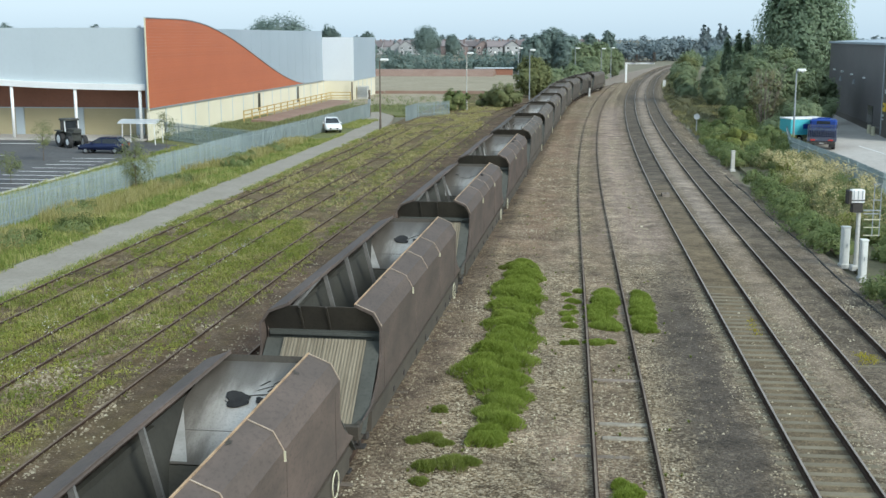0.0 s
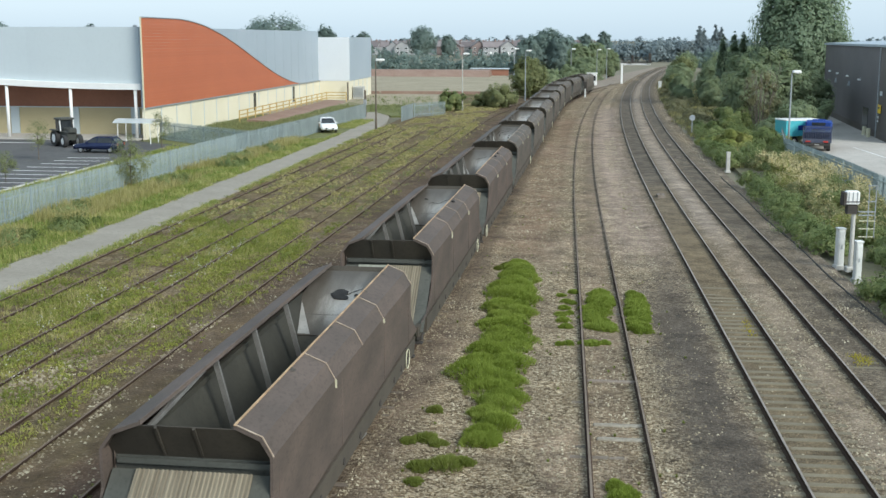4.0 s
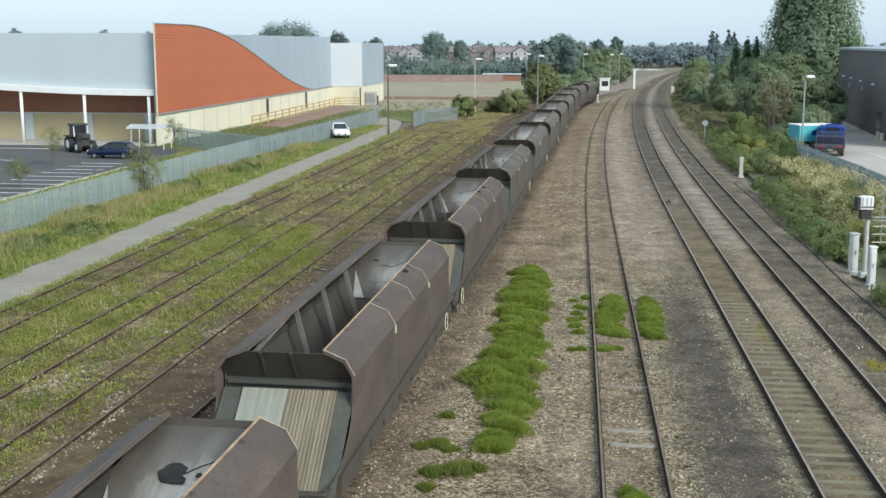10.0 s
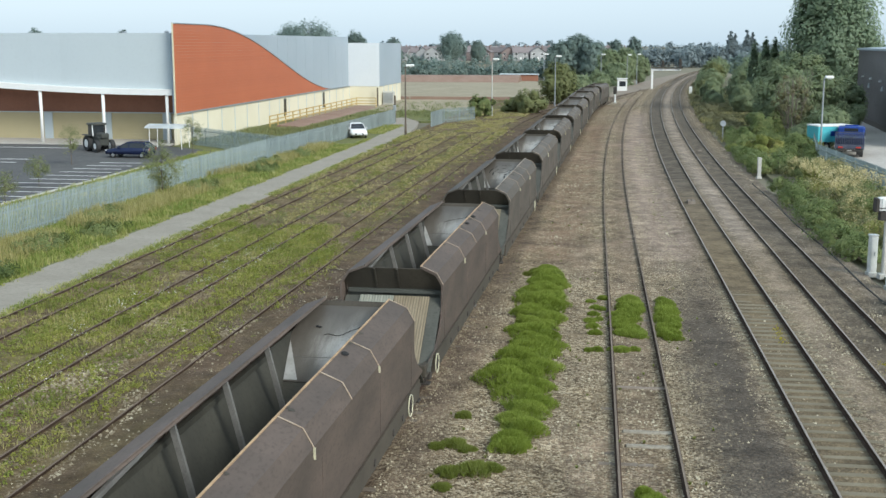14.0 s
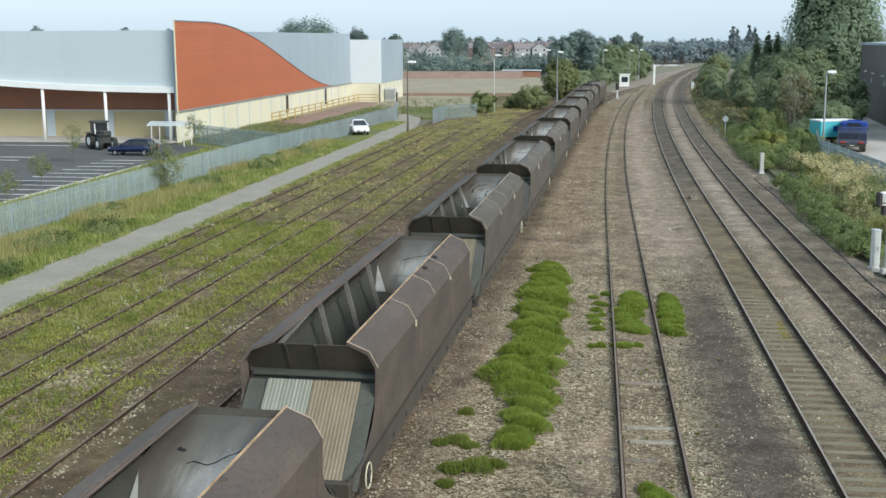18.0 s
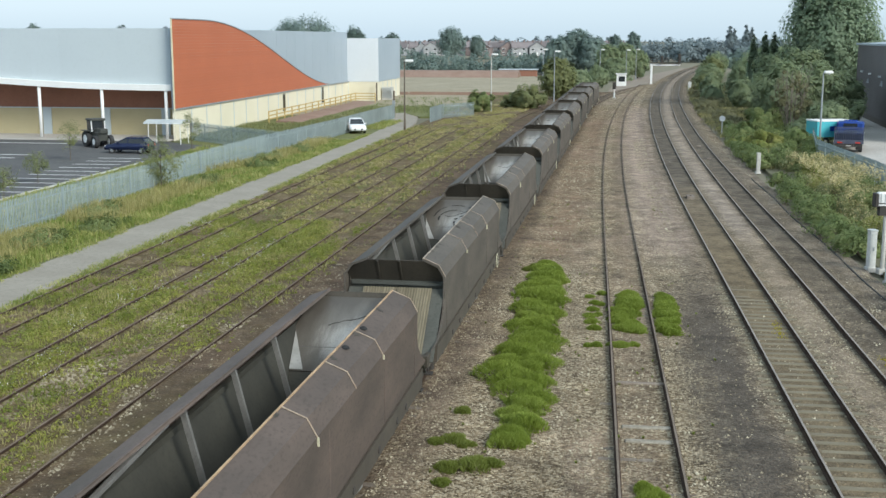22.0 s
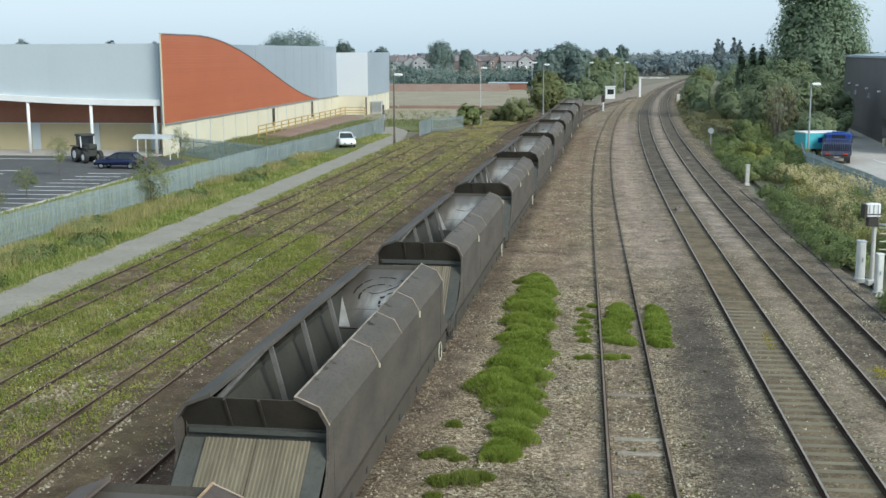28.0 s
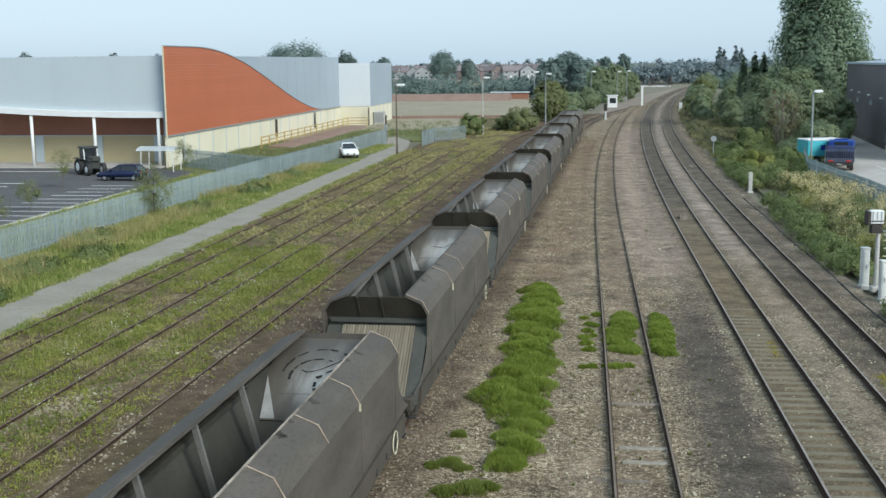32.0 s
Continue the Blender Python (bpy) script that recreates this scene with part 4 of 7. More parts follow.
def motions():
    for k, w, sets in TRAIN:
        off = PITCH * (k - 1)
        walk(w, [(t, wagon_pose(s + off)) for t, s in TRAVEL])
        for ws, y in sets:
            walk(ws, [(0.25 * j, pose(0, y, 0.42, math.degrees((45.21 - travelled(0.25 * j)) / 0.42) + y * 7)) for j in range(129)])

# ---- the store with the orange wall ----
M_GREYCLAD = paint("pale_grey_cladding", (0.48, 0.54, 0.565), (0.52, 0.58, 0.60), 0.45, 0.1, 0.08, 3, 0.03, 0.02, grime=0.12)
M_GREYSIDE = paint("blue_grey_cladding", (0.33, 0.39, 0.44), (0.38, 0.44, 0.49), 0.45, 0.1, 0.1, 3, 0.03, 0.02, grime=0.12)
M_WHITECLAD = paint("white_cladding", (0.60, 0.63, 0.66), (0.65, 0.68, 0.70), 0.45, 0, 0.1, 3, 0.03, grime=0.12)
M_ORANGE = paint("orange_red_cladding", (0.42, 0.118, 0.052), (0.48, 0.142, 0.064), 0.6, 0, 0.12, 6, 0.05, 0.03, grime=0.12)
M_CREAMWALL = paint("cream_wall_panel", (0.66, 0.61, 0.46), (0.74, 0.69, 0.54), 0.75, 0, 0.15, 8, 0.05, 0.03, grime=0.12)
M_TAN = paint("tan_shutter_panel", (0.47, 0.40, 0.24), (0.54, 0.47, 0.29), 0.75, 0, 0.2, 8, 0.05, 0.03, grime=0.12)
M_BRICKBAND = paint("dull_red_band", (0.25, 0.11, 0.068), (0.31, 0.14, 0.09), 0.75, 0, 0.3, 8, 0.05)
M_WHITE = paint("white_painted_metal", (0.72, 0.72, 0.70), (0.80, 0.80, 0.78), 0.5, 0, 0.5, 12, 0.03, grime=0.12)
M_GREYPOST = paint("galvanised_steel", (0.30, 0.33, 0.35), (0.40, 0.43, 0.45), 0.5, 0.4, 1.0, 15, 0.05, 0.08)
M_PALE = paint("galvanised_palisade", (0.29, 0.355, 0.36), (0.37, 0.44, 0.45), 0.55, 0.3, 0.4, 10, 0.05, 0.12)
M_DARKGLASS = paint("dark_window", (0.02, 0.025, 0.03), (0.04, 0.045, 0.05), 0.15, 0, 0.5, 5, 0)
M_YELLOWRAIL = paint("yellowed_timber_rail", (0.42, 0.30, 0.10), (0.52, 0.38, 0.15), 0.8, 0, 1, 10, 0.1)
M_LINE = paint("worn_white_line", (0.62, 0.62, 0.60), (0.78, 0.78, 0.76), 0.8, 0, 1.5, 12, 0.1)
M_RUBBER = paint("tyre_rubber", (0.02, 0.02, 0.02), (0.035, 0.035, 0.035), 0.85, 0, 4, 20, 0.1)
M_CHROME = paint("alloy", (0.5, 0.5, 0.5), (0.6, 0.6, 0.6), 0.3, 0.9, 3, 20, 0)
M_BLACKCLAD = paint("black_profiled_cladding", (0.115, 0.105, 0.108), (0.145, 0.134, 0.136), 0.6, 0.1, 0.2, 4, 0.05, grime=0.12)
M_DARKCLAD = paint("dark_brown_cladding", (0.09, 0.08, 0.07), (0.115, 0.10, 0.09), 0.6, 0, 0.2, 4, 0.05, grime=0.12)
M_BLUE = paint("blue_lorry_paint", (0.012, 0.045, 0.22), (0.018, 0.06, 0.29), 0.3, 0.1, 0.5, 8, 0.02)
M_TEAL = paint("teal_box_body", (0.06, 0.42, 0.48), (0.09, 0.48, 0.54), 0.4, 0, 0.5, 8, 0.02)
M_NAVY = paint("navy_car_paint", (0.012, 0.02, 0.06), (0.018, 0.028, 0.08), 0.22, 0.3, 0.5, 8, 0)
M_CARWHITE = paint("white_car_paint", (0.76, 0.77, 0.78), (0.82, 0.83, 0.84), 0.25, 0, 0.5, 8, 0)
M_RED = paint("red_lens", (0.45, 0.03, 0.02), (0.55, 0.05, 0.03), 0.3, 0, 2, 8, 0)
M_YELLOW = paint("yellow_sign", (0.75, 0.50, 0.02), (0.82, 0.58, 0.04), 0.5, 0, 1, 8, 0)
M_CONC = paint("concrete_post", (0.42, 0.41, 0.38), (0.55, 0.54, 0.50), 0.85, 0, 1.5, 15, 0.2, 0.06)
M_LAMPGLASS = paint("lamp_bowl", (0.75, 0.76, 0.76), (0.85, 0.86, 0.86), 0.2, 0, 2, 10, 0)
M_TRACTOR = paint("dark_machine_paint", (0.03, 0.035, 0.03), (0.06, 0.06, 0.05), 0.5, 0, 2, 10, 0.05)


def front_y(x):
    """The front of the store."""
    return 111.3


def fascia_z(x):
    """The canopy edge rises away from the corner."""
    return 4.80 + 0.0019 * (x + 43.0) ** 2


def orange_top(y):
    u = min(1.0, max(0.0, (y - 119.0) / 60.0))
    return 2.95 + 8.85 * 0.5 * (1 + math.cos(math.pi * u))


def orange_end(z):
    """How far back the orange wall reaches at a height."""
    c = min(1.0, max(-1.0, 2 * (z - 2.95) / 8.85 - 1))
    return 119.0 + 60.0 * math.acos(c) / math.pi


def store():
    st = thing("retail_store", "large retail store with grey cladding and a sweeping orange wall", "building")
    WX = -42.5
    # curved front: upper cladding in panels, fascia, recessed wall
    xs = [WX - 0.14 - 3.03 * i for i in range(15)]
    for a, b in zip(xs[:-1], xs[1:]):
        pa, pb = (a, front_y(a)), (b, front_y(b))
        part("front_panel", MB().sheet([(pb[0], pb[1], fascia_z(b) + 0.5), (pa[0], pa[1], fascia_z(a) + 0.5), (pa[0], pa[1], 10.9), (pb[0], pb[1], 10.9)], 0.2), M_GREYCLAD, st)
    soff = MB()
    for a, b in zip(xs[:-1], xs[1:]):
        ya, yb = front_y(a), front_y(b)
        mb = MB()
        mb.add([(a, ya - 0.5, fascia_z(a)), (b, yb - 0.5, fascia_z(b)), (b, yb + 0.1, fascia_z(b)), (a, ya + 0.1, fascia_z(a)), (a, ya - 0.5, fascia_z(a) + 0.58), (b, yb - 0.5, fascia_z(b) + 0.58), (b, yb + 0.1, fascia_z(b) + 0.6), (a, ya + 0.1, fascia_z(a) + 0.6)],
               [(0, 1, 2, 3), (4, 7, 6, 5), (0, 4, 5, 1), (3, 2, 6, 7), (1, 5, 6, 2), (0, 3, 7, 4)])
        part("fascia", mb, M_WHITE, st, "white canopy fascia")
        soff.sheet([(a, ya, fascia_z(a) + 0.05), (b, yb, fascia_z(b) + 0.05), (b, yb + 4.2, fascia_z(b) + 0.05), (a, ya + 4.2, fascia_z(a) + 0.05)], 0.1)
        part("upper_band", MB().sheet([(b, yb + 4.0, 2.82), (a, ya + 4.0, 2.82), (a, ya + 4.0, fascia_z(a) + 0.05), (b, yb + 4.0, fascia_z(b) + 0.05)], 0.15), M_BRICKBAND, st, "dull red band under the canopy")
    part("soffit", soff, M_WHITE, st)
    for k in range(7):
        x0 = -44.9 - 6.5 * k
        part("pilaster", MB().box(x0 - 0.9, x0, 115.1, 115.4, -0.1, 2.82), M_GREYCLAD, st, "grey pilaster")
        part("tan_panel", MB().box(x0 - 6.5, x0 - 0.92, 115.25, 115.45, 0, 2.75), M_TAN, st)
        for j in range(1, 9):
            part("shutter_rib", MB().box(x0 - 6.48, x0 - 0.94, 115.22, 115.25, j * 0.3, j * 0.3 + 0.03), M_TAN, st)
    part("tan_panel", MB().box(-44.9, -42.9, 115.25, 115.45, 0, 2.75), M_TAN, st)
    part("panel_head", MB().bar((xs[0], front_y(xs[0]) + 3.9, 2.80), (xs[3], front_y(xs[3]) + 3.9, 2.80), 0.1, 0.1).bar((xs[3], front_y(xs[3]) + 3.9, 2.80), (xs[8], front_y(xs[8]) + 3.9, 2.80), 0.1, 0.1), M_GREYCLAD, st)
    for x in (-43.65, -50.35, -57.0, -63.6, -70.2):
        part("column", MB().tube((x, front_y(x) - 0.25, -0.1), (x, front_y(x) - 0.25, fascia_z(x) + 0.02), 0.16, n=14), M_WHITE, st, "white round column", True)
    # side wall in cream bays with the blue-grey wall above
    n = 17
    L = (188.0 - 110.4) / n
    for i in range(n):
        y0, y1 = 110.4 + i * L, 110.4 + (i + 1) * L
        part("cream_panel", MB().box(WX - 0.3, WX, y0 + 0.06, y1 - 0.06, -0.2, 2.92), M_CREAMWALL, st)
        part("wall_pier", MB().box(WX - 0.25, WX + 0.03, y1 - 0.12, y1 + 0.06, -0.2, 2.92), M_GREYCLAD, st)
    for y in (149.5, 170.5):
        part("slit_window", MB().box(WX, WX + 0.04, y - 0.55, y + 0.55, 0.5, 2.75), M_DARKGLASS, st, "dark slit window")
    part("wall_gutter", MB().box(WX - 0.1, WX + 0.16, 110.4, 188, 2.93, 3.07), M_GREYPOST, st)
    for i in range(n):
        y0, y1 = 110.6 + i * L, 110.6 + (i + 1) * L
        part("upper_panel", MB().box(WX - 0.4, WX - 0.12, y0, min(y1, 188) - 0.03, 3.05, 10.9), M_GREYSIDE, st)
    # orange boards with the sweeping end
    z = 3.08
    while z < 11.8:
        z1 = min(z + 0.30, 11.8)
        e0, e1 = orange_end(z), orange_end(z1 - 0.015)
        mb = MB()
        x0, x1 = WX - 0.1, WX + 0.1
        v = [(x1, 110.3, z), (x1, e0, z), (x1, e1, z1 - 0.010), (x1, 110.3, z1 - 0.010)]
        mb.sheet(v, 0.2)
        part("orange_board", mb, M_ORANGE, st)
        z += 0.30
    part("orange_return", MB().box(WX - 0.06, WX + 0.06, 110.16, 110.5, 2.9, 11.82), M_CREAM, st, "yellowish corner trim")
    ys = [110.3] + [112 + 2 * i for i in range(35)]
    for a, b in zip(ys[:-1], ys[1:]):
        part("coping", MB().bar((WX + 0.02, a, orange_top(a) + 0.03), (WX + 0.02, b, orange_top(b) + 0.03), 0.3, 0.1), M_GREYPOST, st, "grey coping along the sweeping top")
    # white block at the back
    bx = MB().box(-42.9, -37.5, 188.0, 188.3, 2.95, 9.95)
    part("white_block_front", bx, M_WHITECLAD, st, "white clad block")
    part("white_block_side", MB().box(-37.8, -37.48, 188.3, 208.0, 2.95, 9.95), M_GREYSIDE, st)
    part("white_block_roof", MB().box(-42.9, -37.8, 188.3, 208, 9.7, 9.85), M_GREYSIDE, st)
    part("cream_base", MB().box(-42.9, -37.55, 188.05, 188.3, -0.2, 2.95).box(-37.8, -37.55, 188.3, 208, -0.2, 2.95), M_CREAMWALL, st)
    for y in (192.0, 196.0, 200.0, 204.0):
        part("wall_pier", MB().box(-37.56, -37.5, y - 0.1, y + 0.1, -0.2, 2.95), M_GREYCLAD, st)
    unit = part("wall_unit", MB().bbox(-37.4, -35.6, 190.2, 191.6, -0.1, 2.0, 0.05), M_CONC, st, "pale grey louvred plant unit")
    for k in range(9):
        part("louvre", MB().box(-37.3, -35.7, 190.14, 190.2, 0.25 + 0.18 * k, 0.35 + 0.18 * k), M_GREYPOST, unit)
    part("timber_post", MB().bbox(-37.72, -37.5, 187.0, 187.2, -0.2, 2.8, 0.02), M_BARK, st, "dark timber post")
    part("roof", MB().prism([(x, front_y(x) + 0.15) for x in xs] + [(-90, 208), (-42.9, 208), (WX - 0.41, 188), (WX - 0.41, 111.2)], "z", 9.4, 9.6), M_GREYSIDE, st)
    part("back_wall", MB().box(-90, -42.9, 207.7, 208, -0.2, 9.6).box(-90, -89.7, 150, 207.7, -0.2, 9.6), M_GREYSIDE, st)
    for x, y in ((-58.0, 135.0), (-70.0, 150.0), (-50.0, 128.0)):
        part("roof_vent", MB().tube((x, y, 9.6), (x, y, 11.15), 0.25, n=8).tube((x, y, 11.15), (x, y, 11.3), 0.4, 0.1, 8), M_GREYPOST, st)
    return st


store()

# yellow timber rail and ramp beside the store
rail = thing("ramp_railing", "yellowed timber railing along the store's ramp", "railing")
pts = [(-39.7, 133.0 + 3.4 * i) for i in range(15)] + [(-36.6, 180.8)]
for x, y in pts:
    part("post", MB().box(x - 0.06, x + 0.06, y - 0.06, y + 0.06, -0.1, 1.5), M_YELLOWRAIL, rail)
for z in (0.55, 0.95, 1.42):
    for (xa, ya), (xb, yb) in zip(pts[:-1], pts[1:]):
        part("bar", MB().bar((xa, ya, z), (xb, yb, z), 0.08, 0.12), M_YELLOWRAIL, rail)
thing("ramp_bank", "bank of red-brown earth below the railing", "bank", mb=MB().prism([(-40.0, -0.1), (-36.6, -0.1), (-37.4, 0.10), (-39.6, 0.22)], "y", 136, 181), mat=M_REDEARTH, kind="structure")

# ---- palisade fences ----
PALE_MESH = None


def pale_mesh():
    v = [(-0.034, 0, 0), (0.034, 0, 0), (0.034, 0, 1.72), (0.012, 0, 1.86), (0, 0, 1.80), (-0.012, 0, 1.86), (-0.034, 0, 1.72)]
    mb = MB()
    mb.v = [(x, y - 0.012 + (0.02 if abs(x) < 0.02 else 0), z) for x, y, z in v] + [(x, y + 0.012, z) for x, y, z in v]
    n = len(v)
    mb.f = [tuple(range(n)), tuple(range(2 * n - 1, n - 1, -1))] + [(i, n + i, n + (i + 1) % n, (i + 1) % n) for i in range(n)]
    return mb.mesh("pale", M_PALE)


def palisade(label, pts, each=0, z=-0.05):
    """Posts, two rails and pales along a line; the first pales (each) as pieces, the rest joined."""
    global PALE_MESH
    PALE_MESH = PALE_MESH or pale_mesh()
    fe = thing("palisade_fence", label, "fence")
    made, rest = 0, MB()
    for (xa, ya), (xb, yb) in zip(pts[:-1], pts[1:]):
        d = math.hypot(xb - xa, yb - ya)
        ux, uy = (xb - xa) / d, (yb - ya) / d
        ang = math.degrees(math.atan2(uy, ux))
        nb = max(1, round(d / 2.75))
        for k in range(nb):
            s, e = d * k / nb, d * (k + 1) / nb
            part("post", MB().box(-0.05, 0.05, -0.03, 0.03, 0, 1.75), M_PALE, fe).matrix_basis = pose(xa + ux * s, ya + uy * s, z, 0, 0, ang)
            for h in (0.35, 1.45):
                part("rail", MB().bar((xa + ux * s, ya + uy * s, z + h), (xa + ux * e, ya + uy * e, z + h), 0.05, 0.06), M_PALE, fe)
        q = 0.08
        while q < d:
            x, y = xa + ux * q - uy * -0.045, ya + uy * q + ux * -0.045
            if made < each:
                part("pale", PALE_MESH, None, fe).matrix_basis = pose(x, y, z, 0, 0, ang)
                made += 1
            else:
                cx, cy = x - uy * 0.04, y + ux * 0.04
                rest.add([(x - ux * 0.036, y - uy * 0.036, z), (cx, cy, z), (x + ux * 0.036, y + uy * 0.036, z), (x + ux * 0.036, y + uy * 0.036, z + 1.72), (cx, cy, z + 1.85), (x - ux * 0.036, y - uy * 0.036, z + 1.72)], [(0, 1, 4, 5), (1, 2, 3, 4)])
            q += 0.155
    if rest.f:
        tagged(part("pale_infill", rest, M_PALE, fe), kind="stuff")
    return fe


palisade("galvanised palisade fence along the road verge", [(-30.4, 52), (-30.2, 67), (-29.8, 82), (-29.1, 100), (-27.9, 118.5), (-26.9, 145)], 290)
palisade("galvanised palisade fence beside the car park, near part", [(-31.0, 30), (-30.4, 51.9)])
palisade("galvanised palisade fence between car park and verge", [(-41.2, 111.0), (-35.0, 105.6), (-29.1, 100.6)])
palisade("open galvanised palisade gate beside the road end", [(-21.4, 139), (-21.0, 146)])
palisade("galvanised palisade fence behind the sidings", [(-21.0, 147), (-17.6, 152)])
palisade("galvanised palisade fence round the lorry yard", [(18.6, 50), (18.2, 72), (18.0, 82), (17.5, 90), (17.0, 99), (18.8, 112)], 150)

# ---- car park ----
for i in range(12):
    y = 66.3 + i * 2.42
    thing("bay_line", "worn white parking bay line on the asphalt", "road marking", "bay lines of the car park", mb=MB().box(-42.7, -37.75 - max(0.0, 0.075 * (y - 76)), y - 0.085, y + 0.085, -0.06, -0.044), mat=M_LINE)
    if i < 7:
        thing("bay_line", "worn white parking bay line on the asphalt", "road marking", "bay lines of the car park", mb=MB().box(-56.1, -51.1, y - 0.085, y + 0.085, -0.06, -0.044), mat=M_LINE)
for x0_, x1_, y_ in ((-54.5, -49.6, 94.6), (-54.0, -49.8, 92.0), (-60.5, -51.7, 105.6)):
    thing("bay_line", "worn white parking bay line on the asphalt", "road marking", "bay lines of the car park", mb=MB().box(x0_, x1_, y_ - 0.14, y_ + 0.14, -0.06, -0.044), mat=M_LINE)
thing("kerb", "concrete kerb along the car park edge", "kerb", kind="structure", mb=MB().bbox(-37.55, -37.35, -10, 90, -0.2, 0.06, 0.03), mat=M_CONC)
thing("front_pavement", "pale paving in front of the store", "pavement", kind="structure", mb=MB().prism([(x, front_y(x) - 2.2) for x in (-43, -82)] + [(x, front_y(x) + 4.0) for x in (-82, -43)], "z", -0.1, 0.05), mat=M_CONCRETE)


def car(label, paint_mat, m, estate=False):
    c = thing("car", label, "car", m=m)
    L, W = (4.4, 1.75) if estate else (3.9, 1.7)
    h, w2 = L / 2, W / 2
    # body side outline: x ahead
    low = [(-h, 0.35), (-h, 0.85), (-h + 0.15, 0.98), (h - 1.25, 0.98), (h - 0.25, 0.80), (h, 0.62), (h, 0.35)]
    b = MB()
    prof = []
    for yy, inset in ((-w2, 0.0), (-w2 + 0.12, 0.0), (w2 - 0.12, 0.0), (w2, 0.0)):
        prof.append([(x * (0.97 if abs(yy) > w2 - 0.05 else 1.0), yy, z - (0.06 if abs(yy) > w2 - 0.05 and z > 0.7 else 0)) for x, z in low])
    n = len(low)
    for r in prof:
        b.v += r
    for j in range(3):
        b.f += [(j * n + i, j * n + (i + 1) % n, (j + 1) * n + (i + 1) % n, (j + 1) * n + i) for i in range(n)]
    b.f += [tuple(range(n - 1, -1, -1)), tuple(range(3 * n, 4 * n))]
    part("body", b, paint_mat, c, "", True)
    roof = [(-h + 0.12, 0.95), (-h + 0.45, 1.44), (h - 2.05, 1.48), (h - 1.15, 0.97)] if not estate else [(-h + 0.1, 0.95), (-h + 0.6, 1.40), (h - 2.1, 1.44), (h - 1.25, 0.97)]
    g = MB()
    t = w2 - 0.22
    g.v = [(x, s * (w2 - 0.06 if z < 1 else t), z) for s in (-1, 1) for x, z in roof]
    g.f = [(0, 1, 2, 3), (7, 6, 5, 4), (0, 4, 5, 1), (2, 6, 7, 3), (1, 5, 6, 2)]
    part("glasshouse", g, M_DARKGLASS, c, "dark glazing")
    r = MB()
    xa, xb = roof[1][0], roof[2][0]
    r.bbox(xa - 0.05, xb + 0.05, -t - 0.02, t + 0.02, 1.41, 1.50, 0.05)
    part("roof_panel", r, paint_mat, c)
    for s in (-1, 1):
        for p, q in ((roof[0], roof[1]), (roof[2], roof[3])):
            part("pillar", MB().bar((p[0], s * (w2 - 0.05 if p[1] < 1 else t), p[1]), (q[0], s * (w2 - 0.05 if q[1] < 1 else t), q[1]), 0.07), paint_mat, c)
        part("pillar", MB().bar((0.05 - 0.25, s * (w2 - 0.05), 0.97), (-0.2, s * (t + 0.01), 1.44), 0.07), paint_mat, c)
        part("headlight", MB().bbox(h - 0.22, h - 0.02, s * (w2 - 0.28) - 0.2, s * (w2 - 0.28) + 0.2, 0.60, 0.74, 0.03), M_LAMPGLASS, c, "clear headlight")
        part("tail_light", MB().box(-h - 0.01, -h + 0.06, s * (w2 - 0.16) - 0.08, s * (w2 - 0.16) + 0.08, 0.68, 0.92), M_RED, c)
        part("wing_mirror", MB().bbox(h - 1.5, h - 1.35, s * (w2 + 0.09) - 0.09, s * (w2 + 0.09) + 0.09, 0.95, 1.08, 0.03), paint_mat, c)
        for x in (-h + 0.75, h - 0.78):
            wh = part("wheel", MB().lathe([(0.18, -0.09), (0.29, -0.1), (0.31, -0.06), (0.31, 0.06), (0.29, 0.1), (0.18, 0.09)], 18, (0, 0, 0), "x"), M_RUBBER, c, "", True)
            wh.matrix_basis = pose(x, s * (w2 - 0.10), 0.31, 0, 0, 90)
            part("hub", MB().lathe([(0.05, -0.105), (0.19, -0.095), (0.19, 0.095), (0.05, 0.105)], 14, (0, 0, 0), "x"), M_CHROME, wh)
    part("grille", MB().bbox(h - 0.03, h + 0.02, -0.45, 0.45, 0.40, 0.55, 0.01), M_RUBBER, c)
    part("number_plate", MB().box(h + 0.015, h + 0.03, -0.26, 0.26, 0.42, 0.53), M_LAMPGLASS, c)
    return c


car("small white hatchback parked on the verge of the road", M_CARWHITE, pose(-26.9, 122.4, -0.04, 0, 0, -70))
car("dark navy estate car parked in the car park", M_NAVY, pose(-41.9, 97.6, -0.05, 0, 0, 178) @ Matrix.Scale(0.94, 4), True)


